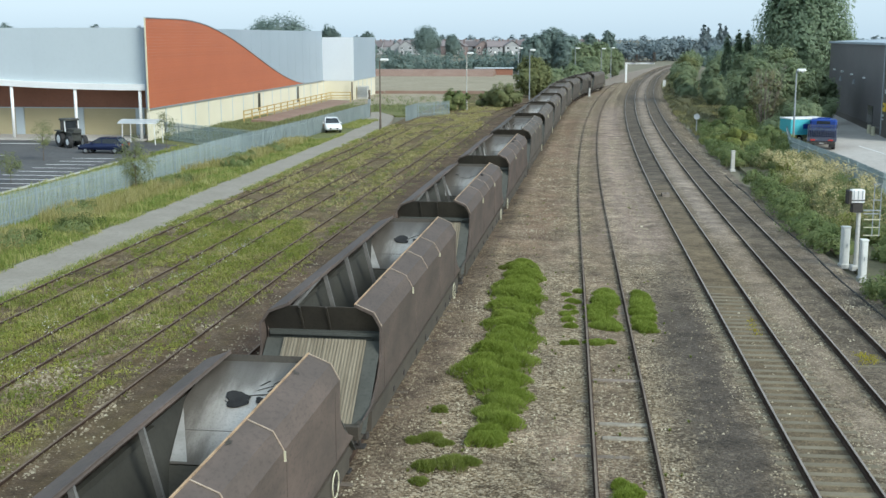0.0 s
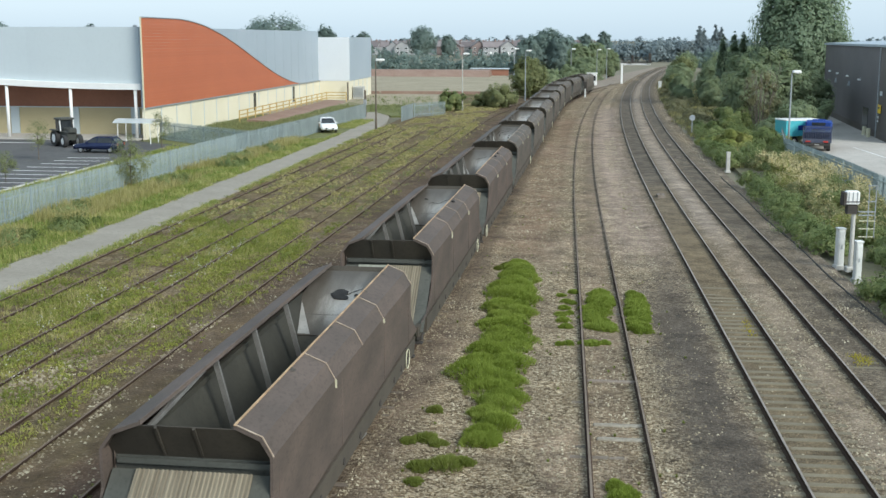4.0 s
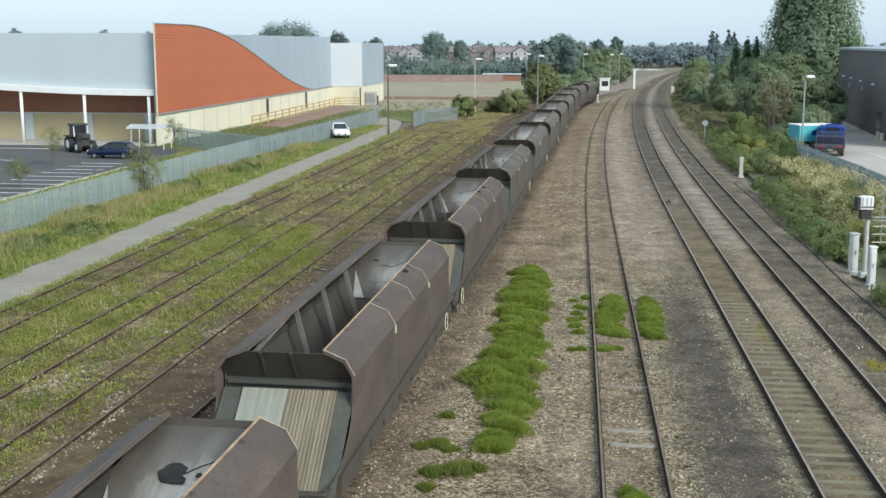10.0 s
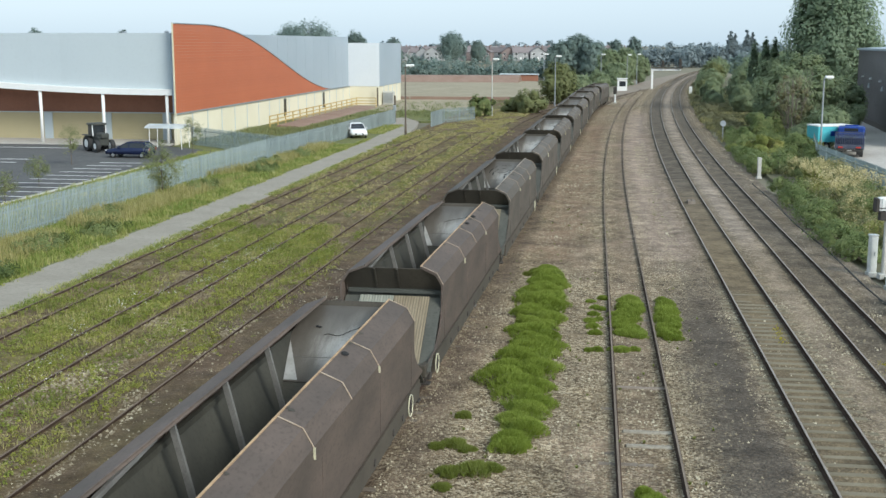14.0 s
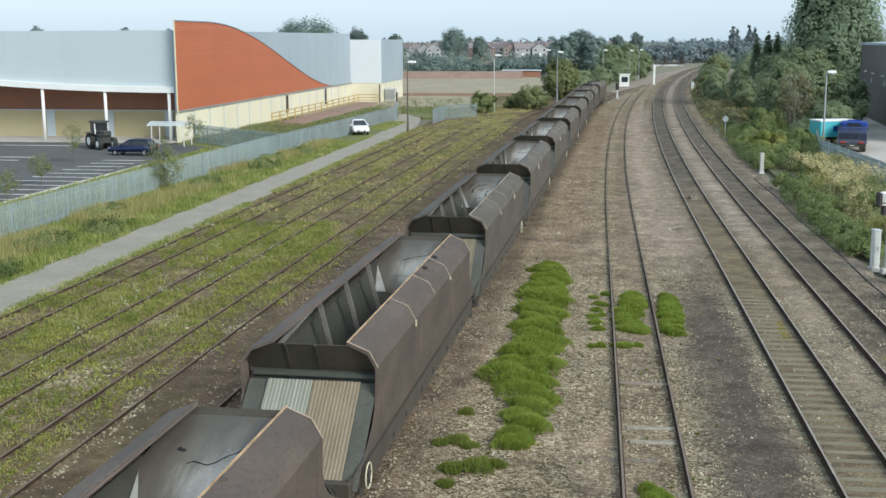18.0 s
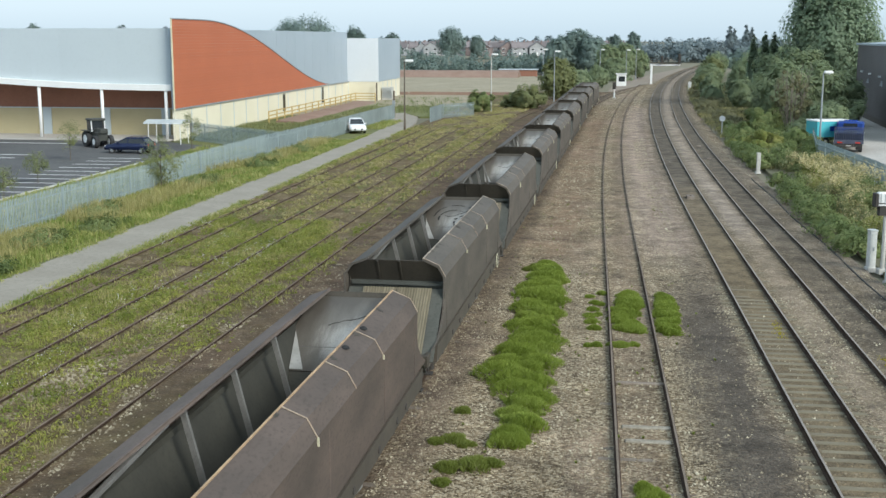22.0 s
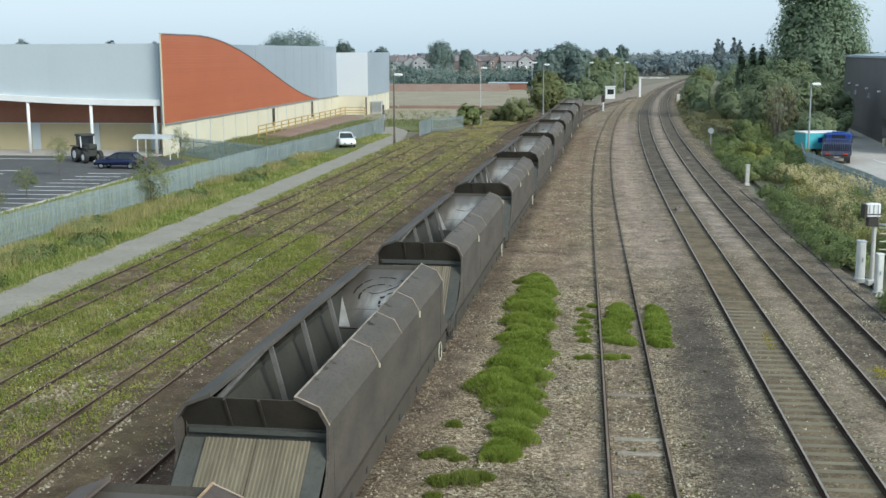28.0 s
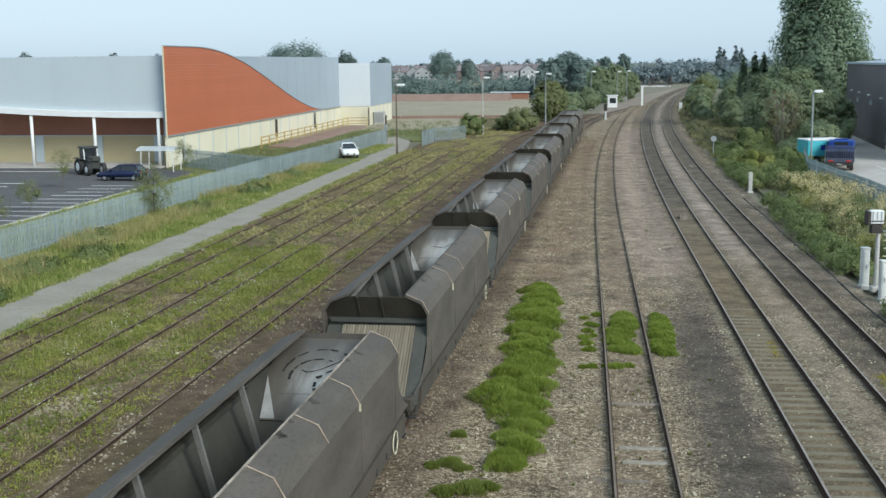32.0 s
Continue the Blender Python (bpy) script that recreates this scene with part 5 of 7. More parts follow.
def tractor(m):
    t = thing("telehandler", "dark tractor-like loader with big wheels before the store", "loader", m=m)
    part("body", MB().bbox(-1.5, 1.3, -0.55, 0.55, 0.7, 1.6, 0.08), M_TRACTOR, t)
    part("bonnet", MB().bbox(0.1, 1.6, -0.45, 0.45, 1.5, 1.95, 0.1), M_TRACTOR, t)
    cb = part("cab", MB().bbox(-1.1, 0.2, -0.7, 0.7, 1.6, 2.75, 0.08), M_DARKGLASS, t, "dark glazed cab")
    part("cab_roof", MB().bbox(-1.25, 0.35, -0.78, 0.78, 2.72, 2.92, 0.06), M_TRACTOR, cb)
    for s in (-1, 1):
        part("cab_pillar", MB().bar((0.2, s * 0.71, 1.6), (0.1, s * 0.71, 2.75), 0.09), M_WHITE, cb)
        for x, r, w in ((-0.9, 0.82, 0.26), (1.15, 0.62, 0.22)):
            wh = part("wheel", MB().lathe([(r * 0.5, -w * 0.8), (r * 0.94, -w), (r, -w * 0.7), (r, w * 0.7), (r * 0.94, w), (r * 0.5, w * 0.8)], 22, (0, 0, 0), "x"), M_RUBBER, t)
            wh.matrix_basis = pose(x, s * 0.8, r, 0, 0, 90)
            part("hub", MB().lathe([(0.1, -w * 1.02), (r * 0.52, -w * 0.9), (r * 0.52, w * 0.9), (0.1, w * 1.02)], 16, (0, 0, 0), "x"), M_WHITE, wh, "pale wheel hub")
    part("mudguard", MB().bbox(-1.75, -0.1, -1.1, -0.62, 1.62, 1.72, 0.03).bbox(-1.75, -0.1, 0.62, 1.1, 1.62, 1.72, 0.03), M_TRACTOR, t)
    part("exhaust", MB().tube((0.7, 0.3, 1.9), (0.7, 0.3, 2.7), 0.05), M_BOGIE, t)


tractor(pose(-47.2, 102.8, -0.05, 0, 0, 318) @ Matrix.Scale(0.9, 4))

# trolley shelter by the store's corner
M_CLEAR = paint("clear_plastic", (0.55, 0.60, 0.62), (0.65, 0.70, 0.72), 0.3, 0, 0.5, 8, 0.0, grime=0.1)
_nt = M_CLEAR.node_tree
_out = next(n for n in _nt.nodes if n.type == "OUTPUT_MATERIAL")
_mix, _see = _nt.nodes.new("ShaderNodeMixShader"), _nt.nodes.new("ShaderNodeBsdfTransparent")
_mix.inputs[0].default_value = 0.6
_nt.links.new(_out.inputs[0].links[0].from_socket, _mix.inputs[1])
_nt.links.new(_see.outputs[0], _mix.inputs[2])
_nt.links.new(_mix.outputs[0], _out.inputs[0])
sh = thing("trolley_shelter", "clear-roofed white trolley shelter", "shelter", m=pose(-41.9, 106.8, -0.05) @ Matrix.Scale(0.85, 4))
for x, y in ((-1.9, -1.2), (1.9, -1.2), (-1.9, 1.2), (1.9, 1.2)):
    part("post", MB().tube((x, y, 0), (x * 0.97, y, 2.35), 0.05), M_WHITE, sh)
for k in range(6):
    rf = MB()
    a0, a1 = -1.6 + k * 0.55, -1.6 + (k + 1) * 0.55
    z0, z1 = 2.75 - 0.16 * (a0) ** 2, 2.75 - 0.16 * (a1) ** 2
    rf.sheet([(-2.3, a0, z0), (2.3, a0, z0), (2.3, a1, z1), (-2.3, a1, z1)], 0.03)
    part("roof_panel", rf, M_CLEAR, sh, "clear plastic roof panel").visible_shadow = False
for x in (-2.2, 0, 2.2):
    part("roof_hoop", MB().bar((x, -1.6, 2.32), (x, 0, 2.72), 0.05).bar((x, 0, 2.72), (x, 1.6, 2.32), 0.05), M_WHITE, sh)

# ---- lamp posts ----
def lamp_post(label, x, y, h, mat, ang=90, head=0.7):
    """A tapered column with a bracket and a bowl lantern."""
    lp = thing("lamp_post", label, "street lamp", m=pose(x, y, -0.1, 0, 0, ang))
    part("column", MB().tube((0, 0, 0), (0, 0, 1.3), 0.13, 0.12, 10).tube((0, 0, 1.3), (0, 0, h), 0.095, 0.06, 10), mat, lp)
    part("bracket", MB().bar((0, 0, h - 0.03), (head * 0.6, 0, h + 0.1), 0.06), mat, lp)
    ln = part("lantern", MB().bbox(head * 0.1, head * 1.35, -0.3, 0.3, h + 0.0, h + 0.22, 0.07), M_WHITE, lp, "pale lantern")
    part("bowl", MB().lathe([(0.0, -0.16), (0.12, -0.13), (0.19, -0.02), (0.19, 0.03)], 12, (head * 0.85, 0, h + 0.04)), M_LAMPGLASS, ln, "", True)
    return lp


LG = "lamp posts along the yard"
for x, y, h, mt in ((-22.1, 125.3, 7.55, M_BARK), (-16.3, 161.5, 7.75, M_CONC), (-8.9, 189.0, 7.9, M_GREYPOST), (-13.9, 245, 7.7, M_GREYPOST), (-2.2, 252, 7.6, M_GREYPOST), (3.6, 275, 7.3, M_GREYPOST), (6.2, 292, 7.3, M_GREYPOST)):
    tagged(lamp_post("tall thin lamp post with a pale lantern beside the sidings", x, y, h, mt, 0), group=LG)
lamp_post("galvanised lamp post with a large white lantern in the lorry yard", 19.2, 110.5, 6.9, M_GREYPOST, 0, 0.6)
pl = thing("utility_pole", "short timber pole with a grey box", "pole", m=pose(-27.4, 147.5, -0.1))
part("pole", MB().tube((0, 0, 0), (0, 0, 3.4), 0.16, 0.13, 8), M_BARK, pl)
part("box", MB().bbox(-0.2, 0.2, -0.3, -0.1, 1.5, 2.2, 0.03), M_GREYPOST, pl)

# ---- railway signs, signals and cabinets ----
g = thing("signal_gantry", "white cantilever signal gantry over the main lines", "gantry")
GX, GY = 9.0, 264.0
part("post", MB().bbox(GX - 0.22, GX + 0.22, GY - 0.22, GY + 0.22, -0.2, 4.4, 0.04), M_WHITE, g, "white gantry post")
part("beam", MB().box(GX - 0.3, GX + 6.2, GY - 0.25, GY + 0.25, 4.0, 4.5), M_WHITE, g)
part("walkway", MB().box(GX - 0.3, GX + 6.6, GY - 0.5, GY + 0.5, 4.5, 4.6), M_BOGIE, g)
for k in range(6):
    part("handrail_post", MB().box(GX - 0.25 + k * 1.2, GX - 0.18 + k * 1.2, GY - 0.5, GY - 0.44, 4.58, 5.7), M_BOGIE, g)
for z in (5.1, 5.65):
    part("handrail", MB().bar((GX - 0.25, GY - 0.47, z), (GX + 6.5, GY - 0.47, z), 0.09), M_BOGIE, g)
for x in (2.2, 6.0):
    hd = part("signal_head", MB().bbox(GX + x - 0.3, GX + x + 0.3, GY - 0.9, GY - 0.55, 4.5, 5.9 + 0.12 * x, 0.05), M_BOGIE, g, "black signal head")
    part("hood", MB().lathe([(0.10, 0), (0.14, 0.25)], 10, (GX + x, GY - 0.95, 5.6)), M_BOGIE, hd)

hut = thing("line_side_hut", "small white hut with a dark window", "hut", m=pose(2.4, 257, -0.2))
part("body", MB().bbox(-1.05, 1.05, -1.0, 1.0, 0, 2.5, 0.04), M_WHITE, hut)
part("roof", MB().bbox(-1.2, 1.2, -1.15, 1.15, 2.5, 2.66, 0.04), M_WHITE, hut)
part("window", MB().box(-0.6, 0.75, -1.03, -0.98, 0.95, 2.05), M_DARKGLASS, hut, "dark window")
part("lintel", MB().box(-0.68, 0.83, -1.05, -1.0, 2.05, 2.13), M_WHITE, hut)
part("sill", MB().box(-0.68, 0.83, -1.05, -1.0, 0.87, 0.95), M_WHITE, hut)

s = thing("yard_signal", "short white signal post with a black head", "signal", m=pose(0.75, 201.5, -0.2))
part("post", MB().tube((0, 0, 0), (0, 0, 1.7), 0.16, 0.13, 10), M_WHITE, s, "white post")
part("head", MB().bbox(-0.32, 0.25, -0.2, 0.2, 1.6, 2.75, 0.05), M_BOGIE, s, "black signal head")
part("base", MB().bbox(-0.3, 0.3, -0.3, 0.3, 0, 0.2, 0.03), M_CONC, s)

s = thing("disc_sign", "round grey sign on a thin post", "sign", m=pose(11.6, 123.5, -0.1))
part("post", MB().tube((0, 0, 0), (0, 0, 1.9), 0.05), M_GREYPOST, s)
d = part("disc", MB().lathe([(0.0, -0.02), (0.30, -0.02), (0.30, 0.02), (0.0, 0.02)], 20), M_GREYPOST, s)
d.matrix_basis = pose(0, -0.06, 1.85, 90)
s = thing("marker_post", "pale concrete cabinet post beside the line", "post", m=pose(11.35, 90.7, -0.15, 0, 0, 6))
part("post", MB().bbox(-0.14, 0.14, -0.12, 0.12, 0, 1.45, 0.02), M_CONC, s)
part("cap", MB().bbox(-0.16, 0.16, -0.14, 0.14, 1.43, 1.5, 0.02), M_CONC, s)
part("base", MB().bbox(-0.2, 0.2, -0.18, 0.18, -0.1, 0.06, 0.02), M_CONC, s)
for x, y, h in ((15.6, 236, 1.6), (24.5, 330, 1.4)):
    s = thing("white_marker", "small white marker post beside the main line", "post", "white markers", m=pose(x, y, -0.1))
    part("post", MB().bbox(-0.3, 0.3, -0.15, 0.15, 0, h, 0.05), M_WHITE, s)
    part("foot", MB().bbox(-0.4, 0.4, -0.25, 0.25, -0.1, 0.1, 0.02), M_CONC, s)


M_CABINET = paint("weathered_pale_cabinet", (0.58, 0.59, 0.56), (0.72, 0.73, 0.70), 0.6, 0, 1.5, 10, 0.05, 0.08, grime=0.3)


def cabinet(label, x, y, w, d, h, ang):
    c = thing("lineside_cabinet", label, "cabinet", "signal cabinets", m=pose(x, y, -0.12, 0, 0, ang))
    part("plinth", MB().bbox(-w / 2 - 0.05, w / 2 + 0.05, -d / 2 - 0.05, d / 2 + 0.05, -0.1, 0.1, 0.02), M_CONC, c)
    part("case", MB().bbox(-w / 2, w / 2, -d / 2, d / 2, 0.1, h, 0.02), M_CABINET, c)
    part("lid", MB().bbox(-w / 2 - 0.03, w / 2 + 0.03, -d / 2 - 0.03, d / 2 + 0.03, h, h + 0.06, 0.02), M_CABINET, c)
    dr = part("door", MB().bbox(-w / 2 + 0.05, w / 2 - 0.05, -d / 2 - 0.02, -d / 2, 0.18, h - 0.08, 0.005), M_CABINET, c)
    part("handle", MB().bar((w / 2 - 0.14, -d / 2 - 0.04, h * 0.5), (w / 2 - 0.14, -d / 2 - 0.04, h * 0.6), 0.03), M_GREYPOST, dr)
    return c


cabinet("tall pale metal signal cabinet beside the post", 11.58, 52.4, 0.32, 0.34, 1.72, 8)
cabinet("tall white signal cabinet among the weeds", 11.68, 49.4, 0.27, 0.30, 1.66, 8)
s = thing("signal_post", "grey signal post with a white boxed head and ladder cage", "signal", m=pose(11.92, 51.7, -0.02, 0, 0, 5))
part("post", MB().tube((0, 0, -0.1), (0, 0, 2.75), 0.10, 0.09, 10), M_CONC, s)
part("base", MB().bbox(-0.22, 0.22, -0.22, 0.22, -0.15, 0.08, 0.03), M_CONC, s)
hd = part("head", MB().bbox(-0.42, 0.18, -0.18, 0.2, 2.85, 3.42, 0.05), M_WHITE, s, "white back of the signal head")
for x in (-0.30, -0.12, 0.06):
    part("rib", MB().box(x - 0.015, x + 0.015, -0.20, -0.18, 2.9, 3.38), M_GREYPOST, hd)
part("band", MB().box(-0.44, 0.2, -0.2, 0.21, 2.94, 2.98), M_BOGIE, hd)
part("hood", MB().bbox(-0.55, -0.40, -0.22, 0.25, 2.8, 3.38, 0.03), M_BOGIE, hd, "dark side hood")
part("under_box", MB().bbox(-0.34, 0.12, -0.15, 0.18, 2.42, 2.82, 0.03), M_BOGIE, s, "dark box under the head")
cg = part("ladder_cage", MB().bar((0.2, 0, 2.5), (0.95, 0, 2.5), 0.05).bar((0.2, 0, 2.35), (0.85, 0, 2.35), 0.04), M_GREYPOST, s)
for x in (0.62, 0.92):
    part("upright", MB().bar((x, 0, 1.35), (x, 0, 3.65), 0.035), M_GREYPOST, cg)
for z in (1.4, 1.75, 2.1, 2.95, 3.65):
    part("rung", MB().bar((0.25 if z < 2.2 else 0.55, 0, z), (0.95, 0, z), 0.035), M_GREYPOST if z > 2.2 else M_CREAM, cg)

# small things in the four-foot
s = thing("track_magnet", "weathered grey track unit between the rails", "track unit", m=pose(line_m1(75) - 0.05, 75.0, -0.16))
part("ramp", MB().prism([(-0.8, 0), (-0.5, 0.2), (0.5, 0.2), (0.8, 0)], "x", -0.24, 0.24), M_TIMBER, s)
part("bolt", MB().tube((0, 0, 0.20), (0, 0, 0.23), 0.06), M_RAIL, s)
for yy, ln in ((112.0, line_m2), (100.0, line_m2)):
    s = thing("track_magnet", "weathered grey track unit between the rails", "track unit", m=pose(ln(yy), yy, -0.16))
    part("ramp", MB().prism([(-0.5, 0), (-0.3, 0.12), (0.3, 0.12), (0.5, 0)], "x", -0.16, 0.16), M_TIMBER, s)
M_WHITENED = paint("whitened_timber", (0.20, 0.17, 0.125), (0.36, 0.33, 0.27), 0.9, 0, 3, 20, 0.3)
for y, w in ((33.6, 1.25), (29.6, 1.1), (28.5, 1.0)):
    thing("loose_sleeper", "whitened old sleeper lying between the rails", "sleeper", "whitened sleepers", m=pose(line_b(y) + 0.05, y, -0.14, 0, 0, random.uniform(-1, 1)), mb=MB().bbox(-0.58 * w, 0.58 * w, -0.11, 0.11, -0.1, 0.015, 0.02), mat=M_WHITENED if y < 31 else M_TIMBER)
cable = thing("lineside_cable", "dark cable lying on the ballast shoulder of the main line", "cable")
for k in range(24):
    ya, yb = 34 + k * 2.2, 36.2 + k * 2.2
    part("length", MB().tube((line_m2(ya) + 2.02 + 0.06 * math.sin(ya * 0.35), ya, -0.145), (line_m2(yb) + 2.02 + 0.06 * math.sin(yb * 0.35), yb, -0.145), 0.04, n=6), M_BOGIE, cable)

# ---- vegetation ----
def blades(name, pts, h0, h1, width, per, spread, mat, rng, bend=0.4):
    """Tufts of grass: per blades at each point, each a bent strip of two faces."""
    n = len(pts) * per
    tall = np.repeat(pts[:, 3], per) if pts.shape[1] > 3 else 1.0
    base = np.repeat(pts[:, :3], per, axis=0) + np.c_[rng.normal(0, spread, (n, 2)), np.zeros(n)]
    a = rng.uniform(0, 2 * np.pi, n)
    h = rng.uniform(h0, h1, n) * tall
    lean = rng.uniform(0.05, bend, n) * h
    d = np.c_[np.cos(a), np.sin(a), np.zeros(n)]
    sd = np.c_[-np.sin(a), np.cos(a), np.zeros(n)] * (width * rng.uniform(0.6, 1.3, n))[:, None]
    up = np.c_[np.zeros(n), np.zeros(n), h]
    mid = base + up * 0.6 + d * (lean * 0.35)[:, None]
    tip = base + up + d * lean[:, None]
    V = np.stack([base - sd, base + sd, mid + sd * 0.8, mid - sd * 0.8, tip], 1).reshape(-1, 3)
    k = np.arange(n)[:, None] * 5
    F = np.concatenate([k + np.array([[0, 1, 2]]), k + np.array([[0, 2, 3]]), k + np.array([[3, 2, 4]])], 1).reshape(-1, 3)
    return fast_mesh(name, V, F, mat)


def leaves(rng, centres, radii, n, size, heart=None):
    """Leaf quads round clump centres, facing mostly outwards and up, out of the crown where its heart is given."""
    idx = rng.integers(0, len(centres), n)
    d = rng.normal(0, 1, (n, 3))
    d /= np.linalg.norm(d, axis=1)[:, None]
    r = radii[idx] * rng.uniform(0.68, 1.05, n)
    c = centres[idx] + d * r[:, None]
    nr = d + rng.normal(0, 0.28, (n, 3)) + np.array([0, 0, 0.65])
    if heart is not None:
        out = c - (heart if np.ndim(heart) == 1 else heart[idx])
        nr = nr * 0.5 + 0.9 * out / (np.linalg.norm(out, axis=1)[:, None] + 1e-6)
    nr /= np.linalg.norm(nr, axis=1)[:, None]
    u = np.cross(nr, rng.normal(0, 1, (n, 3)))
    u /= np.linalg.norm(u, axis=1)[:, None]
    v = np.cross(nr, u)
    s = size * rng.uniform(0.6, 1.4, n)[:, None]
    V = np.stack([c - u * s, c - v * s * 0.55, c + u * s, c + v * s * 0.55], 1).reshape(-1, 3)
    F = np.arange(4 * n).reshape(-1, 4)
    return V, F


def lumpy(rng, cx, cy, cz, rx, ry, rz, n, r0, r1, top=0.0):
    """Clump centres filling an egg-shaped crown, uneven at its edge."""
    d = rng.normal(0, 1, (n, 3))
    d /= np.linalg.norm(d, axis=1)[:, None]
    r = rng.uniform(0.35, 1.0, n) ** 0.6 * rng.uniform(0.75, 1.08, n)
    p = d * r[:, None]
    if top:
        p[:, :2] *= (1 - top * np.clip((p[:, 2:3] + 1) / 2, 0, 1))
    return np.c_[cx + p[:, 0] * rx, cy + p[:, 1] * ry, cz + p[:, 2] * rz], rng.uniform(r0, r1, n)


def tree(label, x, y, h, r, mat, seed, leaf=0.35, n=9000, clumps=60, z0=0.18, top=0.3, ry=None, bare=0.0, base=-0.1, group=""):
    rng = np.random.default_rng(seed)
    tr = thing("tree", label, "tree", group, m=pose(x, y, base))
    t = MB()
    thick = 1.0 if h > 5 else 0.3
    t.tube((0, 0, 0), (0, 0, h * 0.45), (h * 0.02 + 0.06) * thick, (h * 0.012 + 0.03) * thick, 8)
    t.tube((0, 0, h * 0.45), (0.03 * h, 0, h * 0.85), (h * 0.012 + 0.03) * thick, 0.03 * thick, 7)
    for k in range(9):
        a = rng.uniform(0, 6.28)
        zz = h * rng.uniform(0.2, 0.6)
        t.tube((0, 0, zz), (math.cos(a) * r * 0.75, math.sin(a) * r * 0.75, zz + h * rng.uniform(0.1, 0.3)), (h * 0.008 + 0.02) * thick, 0.02 * thick, 6)
    part("trunk", t, M_BARK, tr)
    c, rad = lumpy(rng, 0, 0, h * (1 + z0) / 2, r, ry or r, h * (1 - z0) / 2, int(clumps * 1.4), r * 0.14, r * 0.28, top)
    if top > 0.3:
        # a leafy leader, so that a pointed crown closes at its tip
        f = np.linspace(0, 1, 12)
        c = np.concatenate([c, np.c_[0 * f, 0 * f, h * (0.45 + 0.52 * f)]])
        rad = np.concatenate([rad, r * (0.42 - 0.32 * f)])
    V, F = leaves(rng, c, rad, n, leaf, np.array([0, 0, h * 0.4]))
    part("crown", fast_mesh("crown", V, F, mat), None, tr)
    return tr


def bush(label, x, y, r, h, mat, seed, leaf=0.16, n=2500, ry=None, name="bush", category="bush", group="", stems=5, dry=None):
    rng = np.random.default_rng(seed)
    b = thing(name, label, category, group, m=pose(x, y, -0.1))
    for k in range(stems):
        a = rng.uniform(0, 6.28)
        t = MB().tube((0.1 * math.cos(a), 0.1 * math.sin(a), 0), (r * 0.6 * math.cos(a), r * 0.6 * math.sin(a), h * 0.75), 0.03, 0.01, 5)
        part("stem", t, M_BARK, b)
    c, rad = lumpy(rng, 0, 0, h * 0.45, r, ry or r, h * 0.5, 26, r * 0.16, r * 0.34)
    V, F = leaves(rng, c, rad, n, leaf, np.array([0, 0, h * 0.2]))
    V[:, 2] = np.abs(V[:, 2])
    part("leaves", fast_mesh("leaves", V, F, mat), None, b)
    if dry:
        V, F = leaves(rng, c + np.array([0, 0, h * 0.14]), rad, n // 2, leaf * 0.7)
        V[:, 2] = np.abs(V[:, 2])
        tagged(part("dry_growth", fast_mesh("dry_growth", V, F, dry), None, b, "faded straw-coloured growth"), kind="stuff")
    return b


rng = np.random.default_rng(5)


def scatter(n, x0, x1, y0, y1, z, keep=None):
    p = np.c_[rng.uniform(x0, x1, n), rng.uniform(y0, y1, n), np.full(n, z)]
    return p[keep(p)] if keep is not None else p


def clumpy(p, scale, cut):
    return np.array([noise.noise((q[0] * scale, q[1] * scale * 0.45, 4.2)) > cut for q in p], dtype=bool)


def stuff(name, me, label, category):
    return tagged(new(name, me), label, category, "", "stuff")


# bright weeds between the train and the next track
def patch(cx, cy, rx, ry, n):
    """Points thinning out towards a ragged edge."""
    q = rng.normal(0, 0.42, (n, 2))
    r = np.hypot(q[:, 0], q[:, 1])
    a_ = np.arctan2(q[:, 1], q[:, 0])
    lim = 0.85 + 0.25 * np.sin(3 * a_ + cx * 5) + 0.15 * np.sin(7 * a_ + cy * 3)
    q, r = q[r < lim], r[r < lim]
    return np.c_[cx + q[:, 0] * rx, cy + q[:, 1] * ry, np.full(len(q), -0.165), np.clip(1.35 - 1.1 * np.abs(q[:, 0]), 0.25, 1.35)]


def mounds(rows, n):
    return np.concatenate([patch(x, y, rx, ry, int(n * rx * ry)) for x, y, rx, ry in rows])


def mounded(edges, n, top, seed, fade=0.25):
    """Points over a strip given by rows of (y, left, right), with a height factor: lumps about a metre wide, round shoulders, ragged edges."""
    ey = [e[0] for e in edges]
    y = rng.uniform(ey[0], ey[-1], n)
    xl, xr = np.interp(y, ey, [e[1] for e in edges]), np.interp(y, ey, [e[2] for e in edges])
    u = rng.uniform(-1.15, 1.15, n)
    rag = np.array([noise.noise((q * 0.9, seed + (3 if w > 0 else 0), 0.5)) + 0.8 * noise.noise((q * 2.7, seed + (3 if w > 0 else 0), 4.5)) for q, w in zip(y, u)])
    x = 0.5 * (xl + xr) + 0.5 * (xr - xl) * u
    lump = np.array([noise.noise((a * 0.75, b * 0.85, seed)) for a, b in zip(x, y)])
    fine = np.array([noise.noise((a * 2.6, b * 2.6, seed + 9)) for a, b in zip(x, y)])
    end = np.clip(np.minimum(y - ey[0], ey[-1] - y) / 0.8, 0, 1)
    h = np.sqrt(np.clip(0.95 + 0.5 * rag - np.abs(u) ** 2.4, 0, 1)) * np.sqrt(end) * np.clip(0.85 + 0.5 * lump + 0.3 * fine, 0.3, 1.3)
    keep = h > fade * rng.uniform(0.4, 1.3, n)
    return np.c_[x, y, np.full(n, -0.17), h * top][keep]


